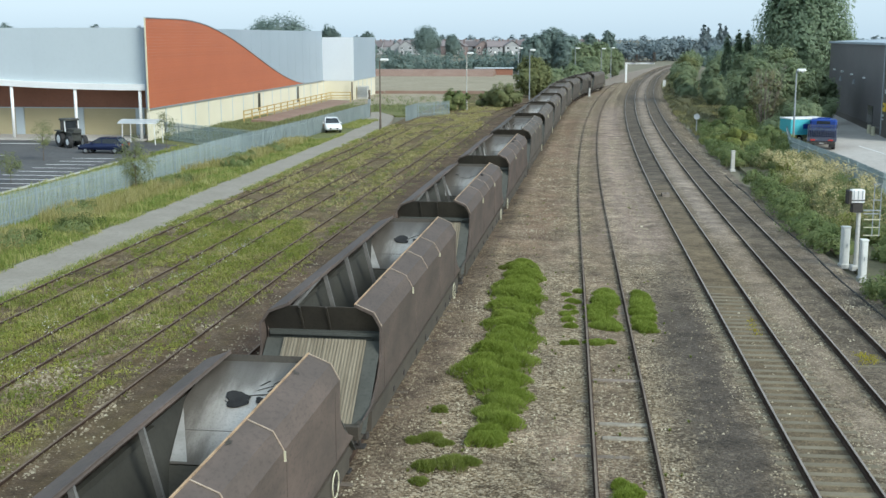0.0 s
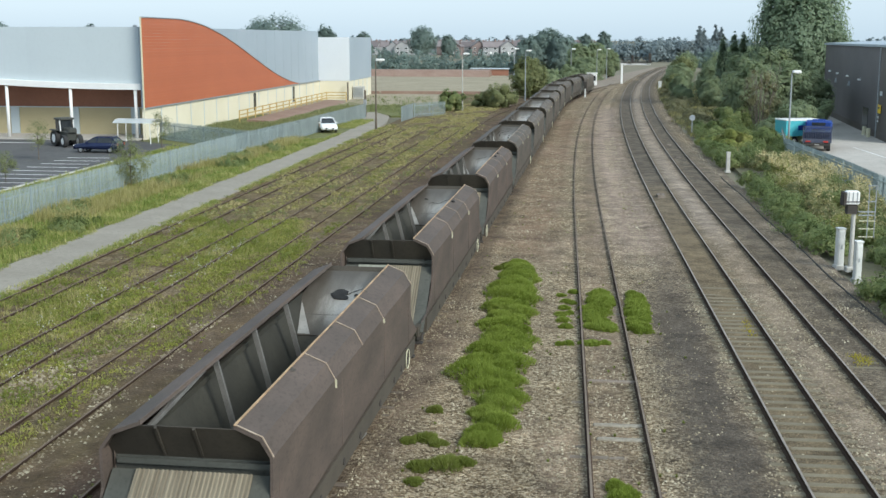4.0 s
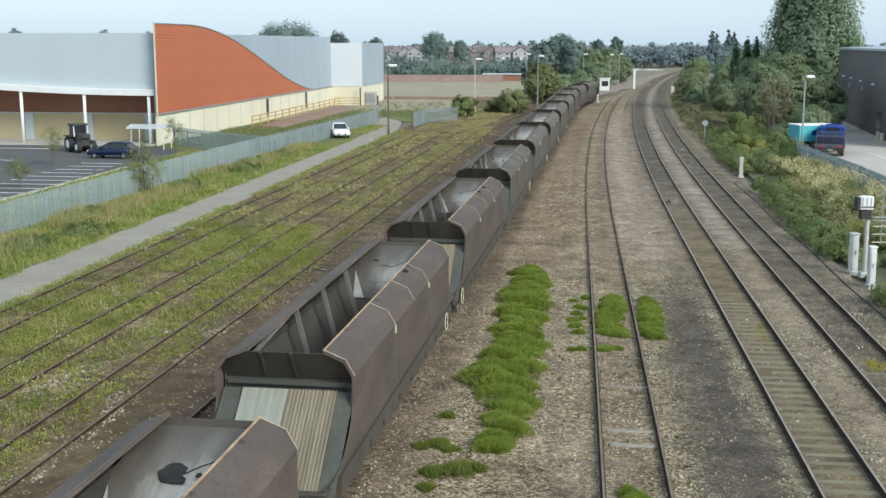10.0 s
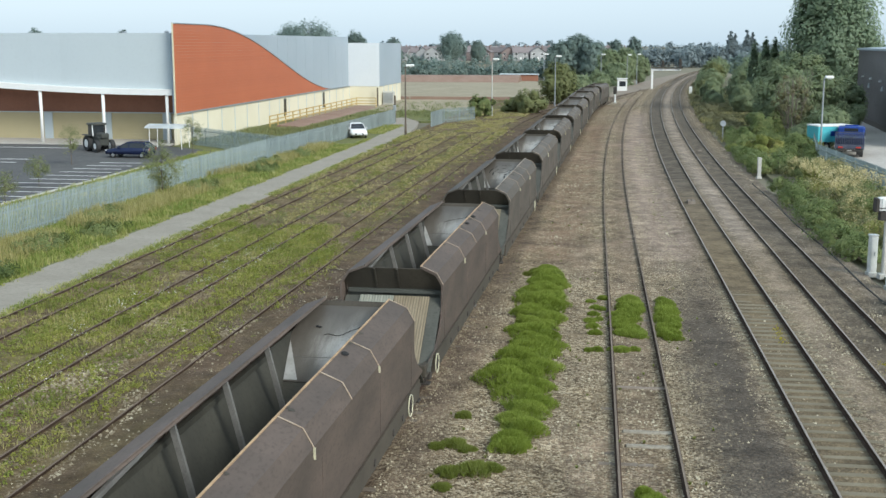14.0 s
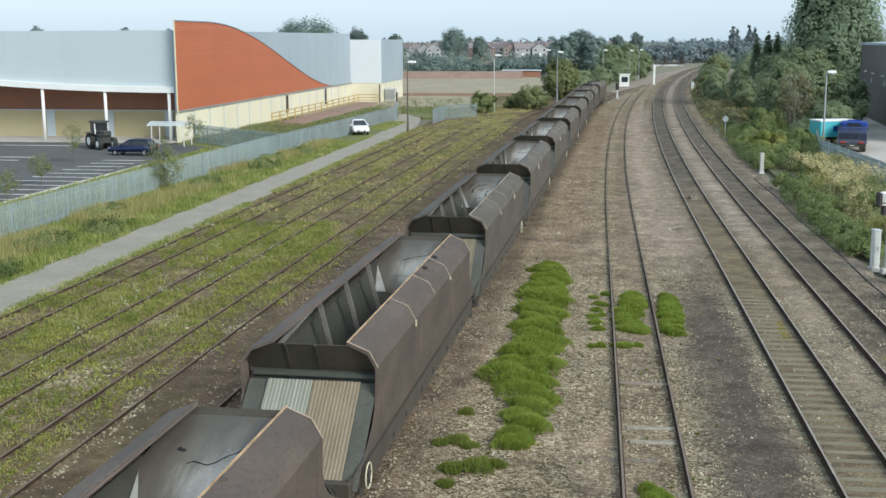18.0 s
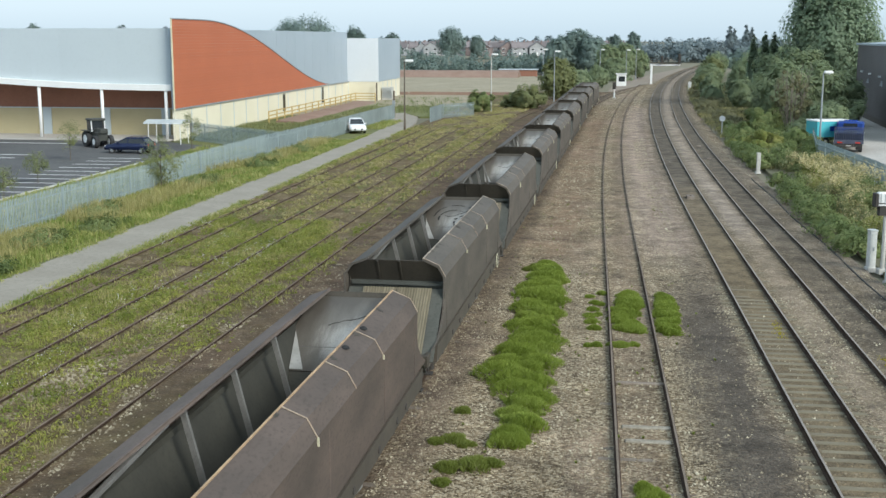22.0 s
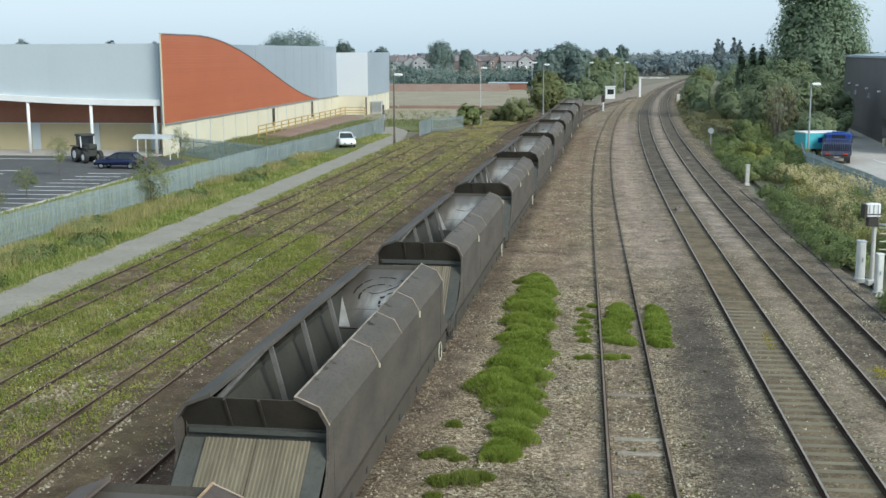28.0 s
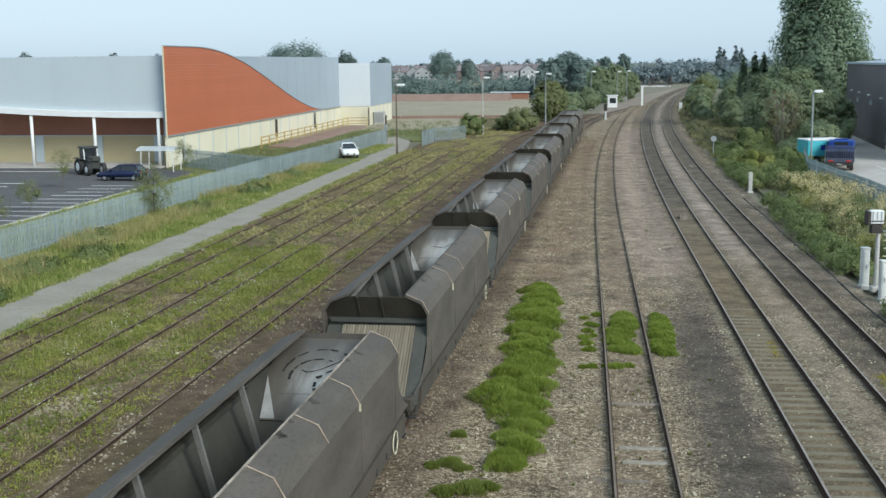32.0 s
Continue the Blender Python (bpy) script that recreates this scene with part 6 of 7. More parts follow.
def tufts(name, pts, h0, h1, per, width, mat, splay=0.9):
    """Fountain-like tufts: blades spring from a small base and arch outwards; the fourth column scales the height."""
    n = len(pts) * per
    a = rng.uniform(0, 2 * np.pi, n)
    out = np.sqrt(rng.uniform(0, 1, n))
    h = rng.uniform(h0, h1, n) * np.repeat(pts[:, 3], per)
    d = np.c_[np.cos(a), np.sin(a), np.zeros(n)]
    base = np.repeat(pts[:, :3], per, axis=0) + d * (0.25 * h * out)[:, None]
    side = np.c_[-np.sin(a), np.cos(a), np.zeros(n)] * (width * rng.uniform(0.6, 1.3, n))[:, None]
    rise = np.c_[np.zeros(n), np.zeros(n), h]
    reach = d * (h * splay * out * rng.uniform(0.6, 1.2, n))[:, None]
    mid = base + rise * 0.7 + reach * 0.4
    tip = base + rise * (1.0 - 0.35 * out)[:, None] + reach
    V = np.stack([base - side, base + side, mid + side * 0.8, mid - side * 0.8, tip], 1).reshape(-1, 3)
    k = np.arange(n)[:, None] * 5
    F = np.concatenate([k + np.array([[0, 1, 2]]), k + np.array([[0, 2, 3]]), k + np.array([[3, 2, 4]])], 1).reshape(-1, 3)
    return fast_mesh(name, V, F, mat)


def cushion_rows(edges, n, r0, r1, h0, h1):
    """Round cushions (x, y, radius, height) spread over a strip given by rows of (y, left, right)."""
    ey = [e[0] for e in edges]
    rows = []
    for k in range(n):
        y = ey[0] + (ey[-1] - ey[0]) * (k + rng.uniform(0, 1)) / n
        r = rng.uniform(r0, r1)
        xl, xr = np.interp(y, ey, [e[1] for e in edges]), np.interp(y, ey, [e[2] for e in edges])
        r = min(r, max(r0 * 0.8, 0.42 * (xr - xl)))
        m = 0.75 * r
        f = (k * 0.618 + rng.uniform(-0.12, 0.12)) % 1.0
        rows.append((xl + m + max(0.0, xr - xl - 2 * m) * f, y, r, rng.uniform(h0, h1) * (0.75 + 0.35 * r / r1)))
    return rows


def cushions(name, rows, per, width, mat):
    """Soft mounds of fine blades that stand out of a dome's surface; what lies inside another dome is left out."""
    R = np.array(rows)
    n = len(rows) * per
    idx = np.repeat(np.arange(len(rows)), per)
    a = rng.uniform(0, 2 * np.pi, n)
    q = np.sqrt(rng.uniform(0, 1, n))
    wob = 1 + 0.16 * np.sin(3 * a + R[idx, 0] * 9) + 0.10 * np.sin(7 * a + R[idx, 1] * 5)
    d = np.c_[np.cos(a), np.sin(a), np.zeros(n)]
    x, y = R[idx, 0] + d[:, 0] * q * R[idx, 2] * wob, R[idx, 1] + d[:, 1] * q * R[idx, 2] * wob
    z = R[idx, 3] * np.sqrt(np.clip(1 - q ** 2, 0, 1))
    keep = np.ones(n, dtype=bool)
    for k, (cx, cy, r, h) in enumerate(rows):
        rr = ((x - cx) ** 2 + (y - cy) ** 2) / (r * r)
        keep &= (idx == k) | (rr > 0.95) | (h * np.sqrt(np.clip(1 - rr, 0, 1)) * 0.92 < z)
    x, y, z, q, d, idx = x[keep], y[keep], z[keep], q[keep], d[keep], idx[keep]
    n = len(x)
    up = d * (0.75 * q)[:, None] + np.array([0, 0, 1.0]) + rng.normal(0, 0.28, (n, 3))
    up /= np.linalg.norm(up, axis=1)[:, None]
    L = rng.uniform(0.13, 0.25, n) * (0.6 + 0.4 * R[idx, 2] / R[:, 2].max())
    tip = np.c_[x, y, z - 0.17] + up * 0.04
    tip[:, 2] = np.maximum(tip[:, 2], -0.15)
    base = tip - up * L[:, None]
    base[:, 2] = np.maximum(base[:, 2], -0.2)
    side = np.cross(up, rng.normal(0, 1, (n, 3)))
    side *= (width * rng.uniform(0.6, 1.3, n) / np.linalg.norm(side, axis=1))[:, None]
    mid = 0.45 * base + 0.55 * tip + rng.normal(0, 0.012, (n, 3))
    V = np.stack([base - side, base + side, mid + side * 0.8, mid - side * 0.8, tip], 1).reshape(-1, 3)
    k = np.arange(n)[:, None] * 5
    F = np.concatenate([k + np.array([[0, 1, 2]]), k + np.array([[0, 2, 3]]), k + np.array([[3, 2, 4]])], 1).reshape(-1, 3)
    return fast_mesh(name, V, F, mat)


STRIP = [(27.4, -2.7, -1.75), (29.0, -2.78, -1.55), (31.0, -2.75, -1.38), (32.6, -3.2, -1.34), (34.2, -3.85, -1.36), (36.0, -3.5, -1.38), (38.0, -3.3, -1.40), (41.0, -3.45, -1.46), (44.5, -3.55, -1.5), (47.5, -3.4, -1.6), (51.2, -3.1, -1.9)]
CUSHIONS = cushion_rows(STRIP, 50, 0.42, 0.86, 0.28, 0.44)
stuff("weed_strip", cushions("weed_strip", CUSHIONS, 1900, 0.009, M_GRASS), "dense bright green weeds in soft mounds along the ballast", "weeds")
P = mounded(STRIP, 420, 1.0, 2.4, 0.35)
stuff("tall_weeds", tufts("tall_weeds", P, 0.20, 0.44, 44, 0.006, M_GRASS, 1.0), "taller arching tufts of bright green weeds", "weeds")
PATCH = cushion_rows([(39.6, 0.25, 1.45), (41.5, 0.12, 1.5), (44.0, 0.2, 1.6), (45.9, 0.35, 1.5)], 26, 0.24, 0.42, 0.14, 0.24) + cushion_rows([(39.4, 1.8, 2.6), (41.5, 1.72, 2.85), (43.5, 1.8, 2.8), (45.6, 1.95, 2.6)], 24, 0.24, 0.42, 0.16, 0.26)
PATCH += cushion_rows([(39.8, -0.9, -0.1), (42.0, -0.8, -0.05), (46.2, -0.95, 0.1)], 9, 0.16, 0.30, 0.10, 0.18) + cushion_rows([(37.6, -0.7, 1.1), (38.1, -0.7, 1.2)], 7, 0.14, 0.24, 0.08, 0.14) + cushion_rows([(23.2, 0.7, 1.7), (25.4, 0.8, 1.6)], 9, 0.2, 0.36, 0.12, 0.22)
stuff("weed_patch", cushions("weed_patch", PATCH, 700, 0.009, M_GRASS), "patch of bright green weeds across the yard track", "weeds")
M_DULLWEED = foliage("dull_weeds", [(0.12, 0.15, 0.03), (0.17, 0.21, 0.042), (0.22, 0.26, 0.06), (0.28, 0.30, 0.10)], 0.6, 0.4)
TUFTS = [(-3.0, 26.1, 0.5, 0.26), (-3.55, 25.9, 0.36, 0.2), (-2.6, 26.3, 0.3, 0.18), (-3.7, 27.9, 0.36, 0.18), (-4.1, 27.7, 0.26, 0.12), (-3.35, 27.6, 0.24, 0.12), (-3.75, 30.2, 0.24, 0.16), (-3.6, 25.0, 0.22, 0.12), (-3.05, 50.9, 0.34, 0.2), (-3.4, 50.2, 0.26, 0.16), (-2.7, 52.0, 0.24, 0.14)]
stuff("weed_clumps", cushions("weed_clumps", TUFTS, 900, 0.009, M_DULLWEED), "dull green weed clumps in the stones", "weeds")
P = np.c_[scatter(110, -4.4, 3.6, 20, 75, -0.165), np.full(110, 0.35)]
stuff("weed_tufts", tufts("weed_tufts", P, 0.12, 0.30, 30, 0.008, M_DULLWEED), "small dull green weed tufts in the stones", "weeds")

P = mounds([(6.05, 40.3, 0.12, 1.3), (6.1, 41.6, 0.10, 0.9), (line_m2(37) + 0.1, 37.0, 0.5, 1.0), (line_m1(24.5), 24.6, 0.5, 0.6)], 120)
stuff("track_moss", blades("track_moss", P, 0.02, 0.07, 0.012, 8, 0.09, foliage("yellow_moss", [(0.30, 0.26, 0.03), (0.42, 0.36, 0.05), (0.36, 0.34, 0.06)]), rng, 1.0), "small yellow moss tufts between the main line rails", "moss")
# overgrown sidings, with the rails left clear
def off_rails(p, gap=0.10):
    ok = np.ones(len(p), dtype=bool)
    for ln in (line_s1, line_s2, line_s3):
        c = np.array([ln(v) for v in p[:, 1]])
        d_ = np.abs(p[:, 0] - c)
        ok &= np.abs(d_ - 0.753) > gap * rng.uniform(0.3, 1.4, len(p))
    return ok


def siding_keep(p):
    return p[:, 0] < np.array([line_s3(v) for v in p[:, 1]]) + 0.85 + rng.exponential(0.22, len(p)) - np.where(p[:, 1] < 33, 0.9, 0.0)


def streaky(p, cut, seed):
    """Weeds in long broken rows along the tracks, in patches across them."""
    return np.array([0.5 * noise.noise(((q[0] - 0.0145 * q[1]) * 0.9, q[1] * 0.13, seed)) + 0.55 * noise.noise((q[0] * 0.42, q[1] * 0.2, 5.5)) + 0.4 * noise.noise((q[0] * 0.9, q[1] * 0.5, seed + 5)) > cut + rng.normal(0, 0.10) for q in p], dtype=bool)


def siding_points(n1, n2, cut, seed, gap):
    p = np.concatenate([scatter(n1, -22.2, -11.4, 22, 62, -0.09, siding_keep), scatter(n2, -22.2, -10.6, 62, 135, -0.09, siding_keep)])
    return p[streaky(p, cut, seed) & off_rails(p, gap)]


def leafy(name, pts, r0, r1, per, size, mat, label, lift=0.5):
    """Low leafy plants: a clump of small leaves at each point."""
    r_ = rng.uniform(r0, r1, len(pts)) * np.array([0.75 + 0.9 * max(-0.5, noise.noise((q[0] * 0.8, q[1] * 0.4, 2.2))) for q in pts])
    V, F = leaves(rng, pts[:, :3] + np.c_[np.zeros((len(pts), 2)), r_ * lift], r_, len(pts) * per, size)
    V[:, 2] = np.maximum(V[:, 2], pts[:, 2].min() - 0.01)
    return stuff(name, fast_mesh(name, V, F, mat), label, "weeds")


M_STRAWWEED = foliage("straw_green_weeds", [(0.26, 0.235, 0.105), (0.38, 0.335, 0.15), (0.50, 0.44, 0.21), (0.62, 0.54, 0.31)], 0.6, 0.4)
M_YELLOWWEED = foliage("yellow_green_weeds", [(0.15, 0.175, 0.036), (0.25, 0.275, 0.05), (0.37, 0.375, 0.085), (0.52, 0.48, 0.17)], 0.6, 0.4)
M_FRESHWEED = foliage("green_leafy_weeds", [(0.11, 0.14, 0.03), (0.17, 0.21, 0.04), (0.25, 0.29, 0.06), (0.35, 0.37, 0.10)], 0.6, 0.4)
P = siding_points(7000, 6000, 0.02, 1.3, 0.24)
stuff("siding_weeds", blades("siding_weeds", P, 0.03, 0.13, 0.013, 8, 0.12, M_DRYGRASS, rng, 1.2), "short straw-coloured weeds over the sidings", "weeds")
P = siding_points(5500, 4500, 0.02, 7.7, 0.22)
stuff("green_siding_weeds", blades("green_siding_weeds", P, 0.03, 0.14, 0.015, 8, 0.12, M_SIDEWEED, rng, 1.2), "low olive-green weeds over the sidings", "weeds")
P = siding_points(12500, 0, -0.02, 4.6, 0.2)
leafy("yellow_leafy_weeds", P, 0.05, 0.16, 15, 0.031, M_YELLOWWEED, "yellow-green leafy weeds in patches over the sidings")
P = siding_points(10500, 0, 0.03, 12.6, 0.25)
leafy("green_leafy_weeds", P, 0.07, 0.22, 17, 0.033, M_FRESHWEED, "green leafy weeds in patches over the sidings")
P = siding_points(0, 8000, 0.02, 4.6, 0.2)
leafy("far_leafy_weeds", P, 0.08, 0.2, 9, 0.055, M_STRAWWEED, "yellow-green weeds along the far part of the sidings")
P = siding_points(0, 3200, 0.08, 12.6, 0.3)
leafy("far_green_weeds", P, 0.08, 0.22, 9, 0.06, M_OLIVE, "green weeds along the far part of the sidings")
P = siding_points(3200, 2000, 0.14, 3.1, 0.5)
stuff("tall_siding_weeds", blades("tall_siding_weeds", P, 0.08, 0.26, 0.013, 9, 0.12, M_SIDEWEED, rng, 0.9), "clumps of taller green weeds between the sidings", "weeds")
P = siding_points(2200, 1400, 0.16, 9.4, 0.5)
stuff("dry_stalks", blades("dry_stalks", P, 0.10, 0.34, 0.009, 7, 0.14, M_DRYGRASS, rng, 0.6), "dry upright stalks between the sidings", "weeds")
# the strip between the last siding and the train: a few plants in bare earth
P = scatter(1500, -14.2, -10.4, 22, 120, -0.12)
P = P[np.array([noise.noise((q[0] * 0.9, q[1] * 0.3, 8.8)) > 0.18 for q in P])]
leafy("earth_weeds", P, 0.03, 0.09, 12, 0.024, M_FRESHWEED, "small weeds in the bare earth beside the train")
P = scatter(3600, -20.5, -9.5, 132, 178, -0.12)
P = P[streaky(P, -0.05, 2.2) & (P[:, 0] < -12.2 + 0.02 * (P[:, 1] - 132))]
stuff("far_siding_weeds", blades("far_siding_weeds", P, 0.06, 0.22, 0.03, 7, 0.2, M_DRYGRASS, rng, 0.9), "rough weeds beyond the end of the sidings", "weeds")
P = scatter(900, -22, -15.5, 26, 60, 0.0)
P = P[clumpy(P + np.array([7, 3, 0]), 0.5, 0.12)]
V, F = leaves(rng, P + np.array([0, 0, 0.14]), np.full(len(P), 0.14), 1100, 0.024)
stuff("white_flowers", fast_mesh("white_flowers", V, F, M_FLOWER), "small white wild flowers among the weeds", "flowers")

# verge between road and fence
P = np.concatenate([scatter(6500, -30.2, -25.3, 36, 80, -0.05), scatter(4000, -29.8, -25.0, 80, 140, -0.05)])
P = P[~((P[:, 0] > -28.8) & (P[:, 1] > 112) & (P[:, 1] < 127))]
stuff("verge_grass", blades("verge_grass", P, 0.08, 0.36, 0.022, 7, 0.16, M_VERGE, rng, 0.6), "long green and yellow grass on the verge", "grass")
P = scatter(4600, -30.3, -26.6, 36, 128, -0.05, lambda p: clumpy(p, 0.3, 0.0) & ~((p[:, 0] > -28.8) & (p[:, 1] > 112)))
stuff("tall_dry_grass", blades("tall_dry_grass", P, 0.3, 0.8, 0.016, 8, 0.14, M_DRYGRASS, rng, 0.5), "tall straw-coloured grass by the fence", "grass")
P = scatter(2600, -37.3, -30.6, 40, 104, -0.05)
stuff("fence_grass", blades("fence_grass", P, 0.1, 0.35, 0.025, 8, 0.2, M_VERGE, rng, 0.6), "short grass behind the fence", "grass")

P = scatter(5200, -30.0, -25.4, 36, 112, -0.05, lambda p: clumpy(p + np.array([5, 1, 0]), 0.35, 0.02))
leafy("verge_weeds", P, 0.10, 0.26, 14, 0.045, foliage("bright_green_weeds", [(0.10, 0.17, 0.03), (0.15, 0.235, 0.04), (0.21, 0.30, 0.06), (0.29, 0.35, 0.10)], 0.6, 0.4), "bright green leafy weeds in patches on the verge")
P = np.concatenate([np.c_[-22.25 + rng.normal(0.05, 0.16, 2600), rng.uniform(24, 128, 2600), np.full(2600, -0.06)], np.c_[-24.98 + rng.normal(-0.1, 0.14, 2600), rng.uniform(30, 120, 2600), np.full(2600, -0.05)]])
P = P[np.array([noise.noise((q[0] * 0.3, q[1] * 0.5, 6.6)) > -0.25 for q in P])]
stuff("road_edge_grass", blades("road_edge_grass", P, 0.04, 0.17, 0.014, 8, 0.10, M_VERGE, rng, 1.1), "ragged grass creeping over the road's edges", "grass")

for k, (x, y) in enumerate(((-27.2, 52.5), (-26.4, 57.0), (-28.4, 62.0), (-26.9, 88.0), (-28.0, 93.5), (-27.0, 100.0), (-27.4, 76.0), (-26.2, 45.0))):
    bush("low dark green nettle clump on the verge", x, y, 1.3, 0.75, M_LEAF, 700 + k, 0.05, 3600, ry=2.2, name="nettle_clump", category="weeds", group="nettle clumps on the verge", stems=3)
def bank_points(n):
    p = scatter(n, 11.6, 30, 92, 270, -0.07)
    edge = np.array([line_m2(v) + 2.7 for v in p[:, 1]])
    return p[(p[:, 0] > edge) & (p[:, 0] < edge + 7)]


P = bank_points(15000)
P = P[streaky(P, 0.0, 6.1)]
stuff("bank_grass", blades("bank_grass", P, 0.15, 0.55, 0.035, 8, 0.25, M_DRYGRASS, rng, 0.8), "dry rough grass on the bank beside the main line", "grass")
P = bank_points(11000)
stuff("bank_weeds", blades("bank_weeds", P, 0.15, 0.6, 0.04, 8, 0.25, M_DULL, rng, 0.8), "green weeds on the bank beside the main line", "weeds")
P = np.concatenate([scatter(600, -36.6, -22, 152, 172, -0.08), scatter(200, -36.6, -17, 172, 200, -0.11), scatter(1700, -42.2, -29.5, 110, 150, -0.05)])
P = P[~((P[:, 0] > -31) & (P[:, 1] > 145) & (P[:, 1] < 157) & (P[:, 0] < -23.8))]
P = P[~((P[:, 0] < -35.8) & (P[:, 1] > 134))]
stuff("rough_tufts", blades("rough_tufts", P, 0.1, 0.42, 0.035, 8, 0.3, M_OLIVE, rng, 0.8), "rough tufts of grass round the end of the road", "grass")
# loose stones over the near ballast
def stones(name, n, x0, x1, y0, y1, s0, s1, z, at=None):
    c = np.c_[rng.uniform(x0, x1, n), rng.uniform(y0, y1, n), np.full(n, z)] if at is None else at
    for ln in (line_m1, line_m2, line_b):
        d_ = np.abs(c[:, 0] - np.array([ln(v) for v in c[:, 1]]))
        c = c[(d_ > 0.85) | (rng.random(len(c)) < (0.45 if ln is line_b else 0.08))]
    stain = (np.abs(c[:, 0] - 3.7 + 0.0142 * (c[:, 1] - 25)) < 0.9 + 0.3 * np.sin(c[:, 1] * 0.7)) & (c[:, 1] < 48)
    c = c[~stain | (rng.random(len(c)) < 0.15)]
    n = len(c)
    s = rng.uniform(s0, s1, n)[:, None, None]
    base = np.array([[1, 0, 0], [-0.5, 0.87, 0], [-0.5, -0.87, 0], [0.1, 0.05, 0.85]])
    a = rng.uniform(0, 6.28, n)
    R = np.zeros((n, 3, 3))
    R[:, 0, 0], R[:, 0, 1], R[:, 1, 0], R[:, 1, 1], R[:, 2, 2] = np.cos(a), -np.sin(a), np.sin(a), np.cos(a), 1
    V = np.einsum("nij,kj->nki", R, base) * s * rng.uniform(0.7, 1.3, (n, 4, 1)) + c[:, None, :]
    k = np.arange(n)[:, None] * 4
    F = np.concatenate([k + np.array([[0, 1, 3]]), k + np.array([[1, 2, 3]]), k + np.array([[2, 0, 3]])], 1).reshape(-1, 3)
    return fast_mesh(name, V.reshape(-1, 3), F, M_STONE)


stuff("yard_stones", stones("yard_stones", 26000, -5.2, 4.4, 20, 62, 0.02, 0.055, -0.165), "loose grey and pale ballast stones", "stones")
stuff("main_line_stones", stones("main_line_stones", 16000, 4.4, 11.3, 22, 62, 0.02, 0.055, -0.165), "loose ballast stones beside the main line", "stones")
P = scatter(5200, -16.5, -12.6, 21, 40, -0.095)
P = P[clumpy(P + np.array([3, 9, 0]), 0.6, 0.02)]
stuff("rubble", stones("rubble", len(P), -16.5, -12.6, 21, 40, 0.03, 0.075, -0.095, P), "pale rubble stones among the siding weeds", "stones")
stuff("far_yard_stones", stones("far_yard_stones", 16000, -5.0, 10.6, 62, 120, 0.03, 0.085, -0.165), "scattered pale ballast stones along the tracks", "stones")
stuff("siding_stones", stones("siding_stones", 3200, -13.6, -8.9, 22, 62, 0.02, 0.055, -0.10), "pale stones among the siding weeds", "stones")

# brambles and shrubs along the main line
rb = random.Random(11)
for k in range(46):
    y = 42 + k * 1.95
    edge = 11.25 + 0.006 * max(0, 70 - y) + (0.035 * max(0, y - 100))
    lim = 17.4 if y < 100 else 19
    for x in (edge + 0.7 + rb.uniform(-0.3, 0.5), 0.5 * (edge + lim) + rb.uniform(-0.8, 0.8), lim - 0.9 + rb.uniform(-0.5, 0.3)):
        if (46 < y < 54.5 and x < 13.4) or (82 < y < 92 and x < 12.9):
            continue
        r = rb.uniform(0.9, 1.6)
        hgt = rb.uniform(0.7, 1.3) if x < 14 else rb.uniform(1.0, 1.7)
        d = M_LEAFDRY if (x > 13.2 and 58 < y < 92 and rb.random() < 0.85) else None
        bush("low tangled bramble with " + ("faded seed heads" if d else "green leaves") + " beside the line", x, y, r, hgt, M_BRAMBLE if rb.random() < 0.2 else M_OLIVE if d else M_LEAF, 300 + k * 7 + int(x * 10), 0.066, 2000, group="brambles along the line", stems=3, dry=d, name="bramble", category="shrub")

P = scatter(900, 13.4, 17.6, 64, 91, 1.0, lambda p: clumpy(p + np.array([2, 9, 0]), 0.55, 0.06))
P[:, 2] += rng.uniform(0.15, 0.65, len(P))
V, F = leaves(rng, P, np.full(len(P), 0.2), len(P) * 12, 0.05)
stuff("seed_heads", fast_mesh("seed_heads", V, F, M_SEED), "pale straw-coloured seed heads over the brambles", "weeds")

for k in range(34):
    y = 128 + k * 5.0
    x = line_m2(y) + 4.0 + rb.uniform(-0.3, 1.6)
    bush("low bramble with dark green leaves beside the line", x, y, rb.uniform(1.2, 2.2), rb.uniform(0.5, 1.2), M_DULL, 900 + k, 0.11, 1700, group="brambles along the line", stems=3, name="bramble", category="shrub")
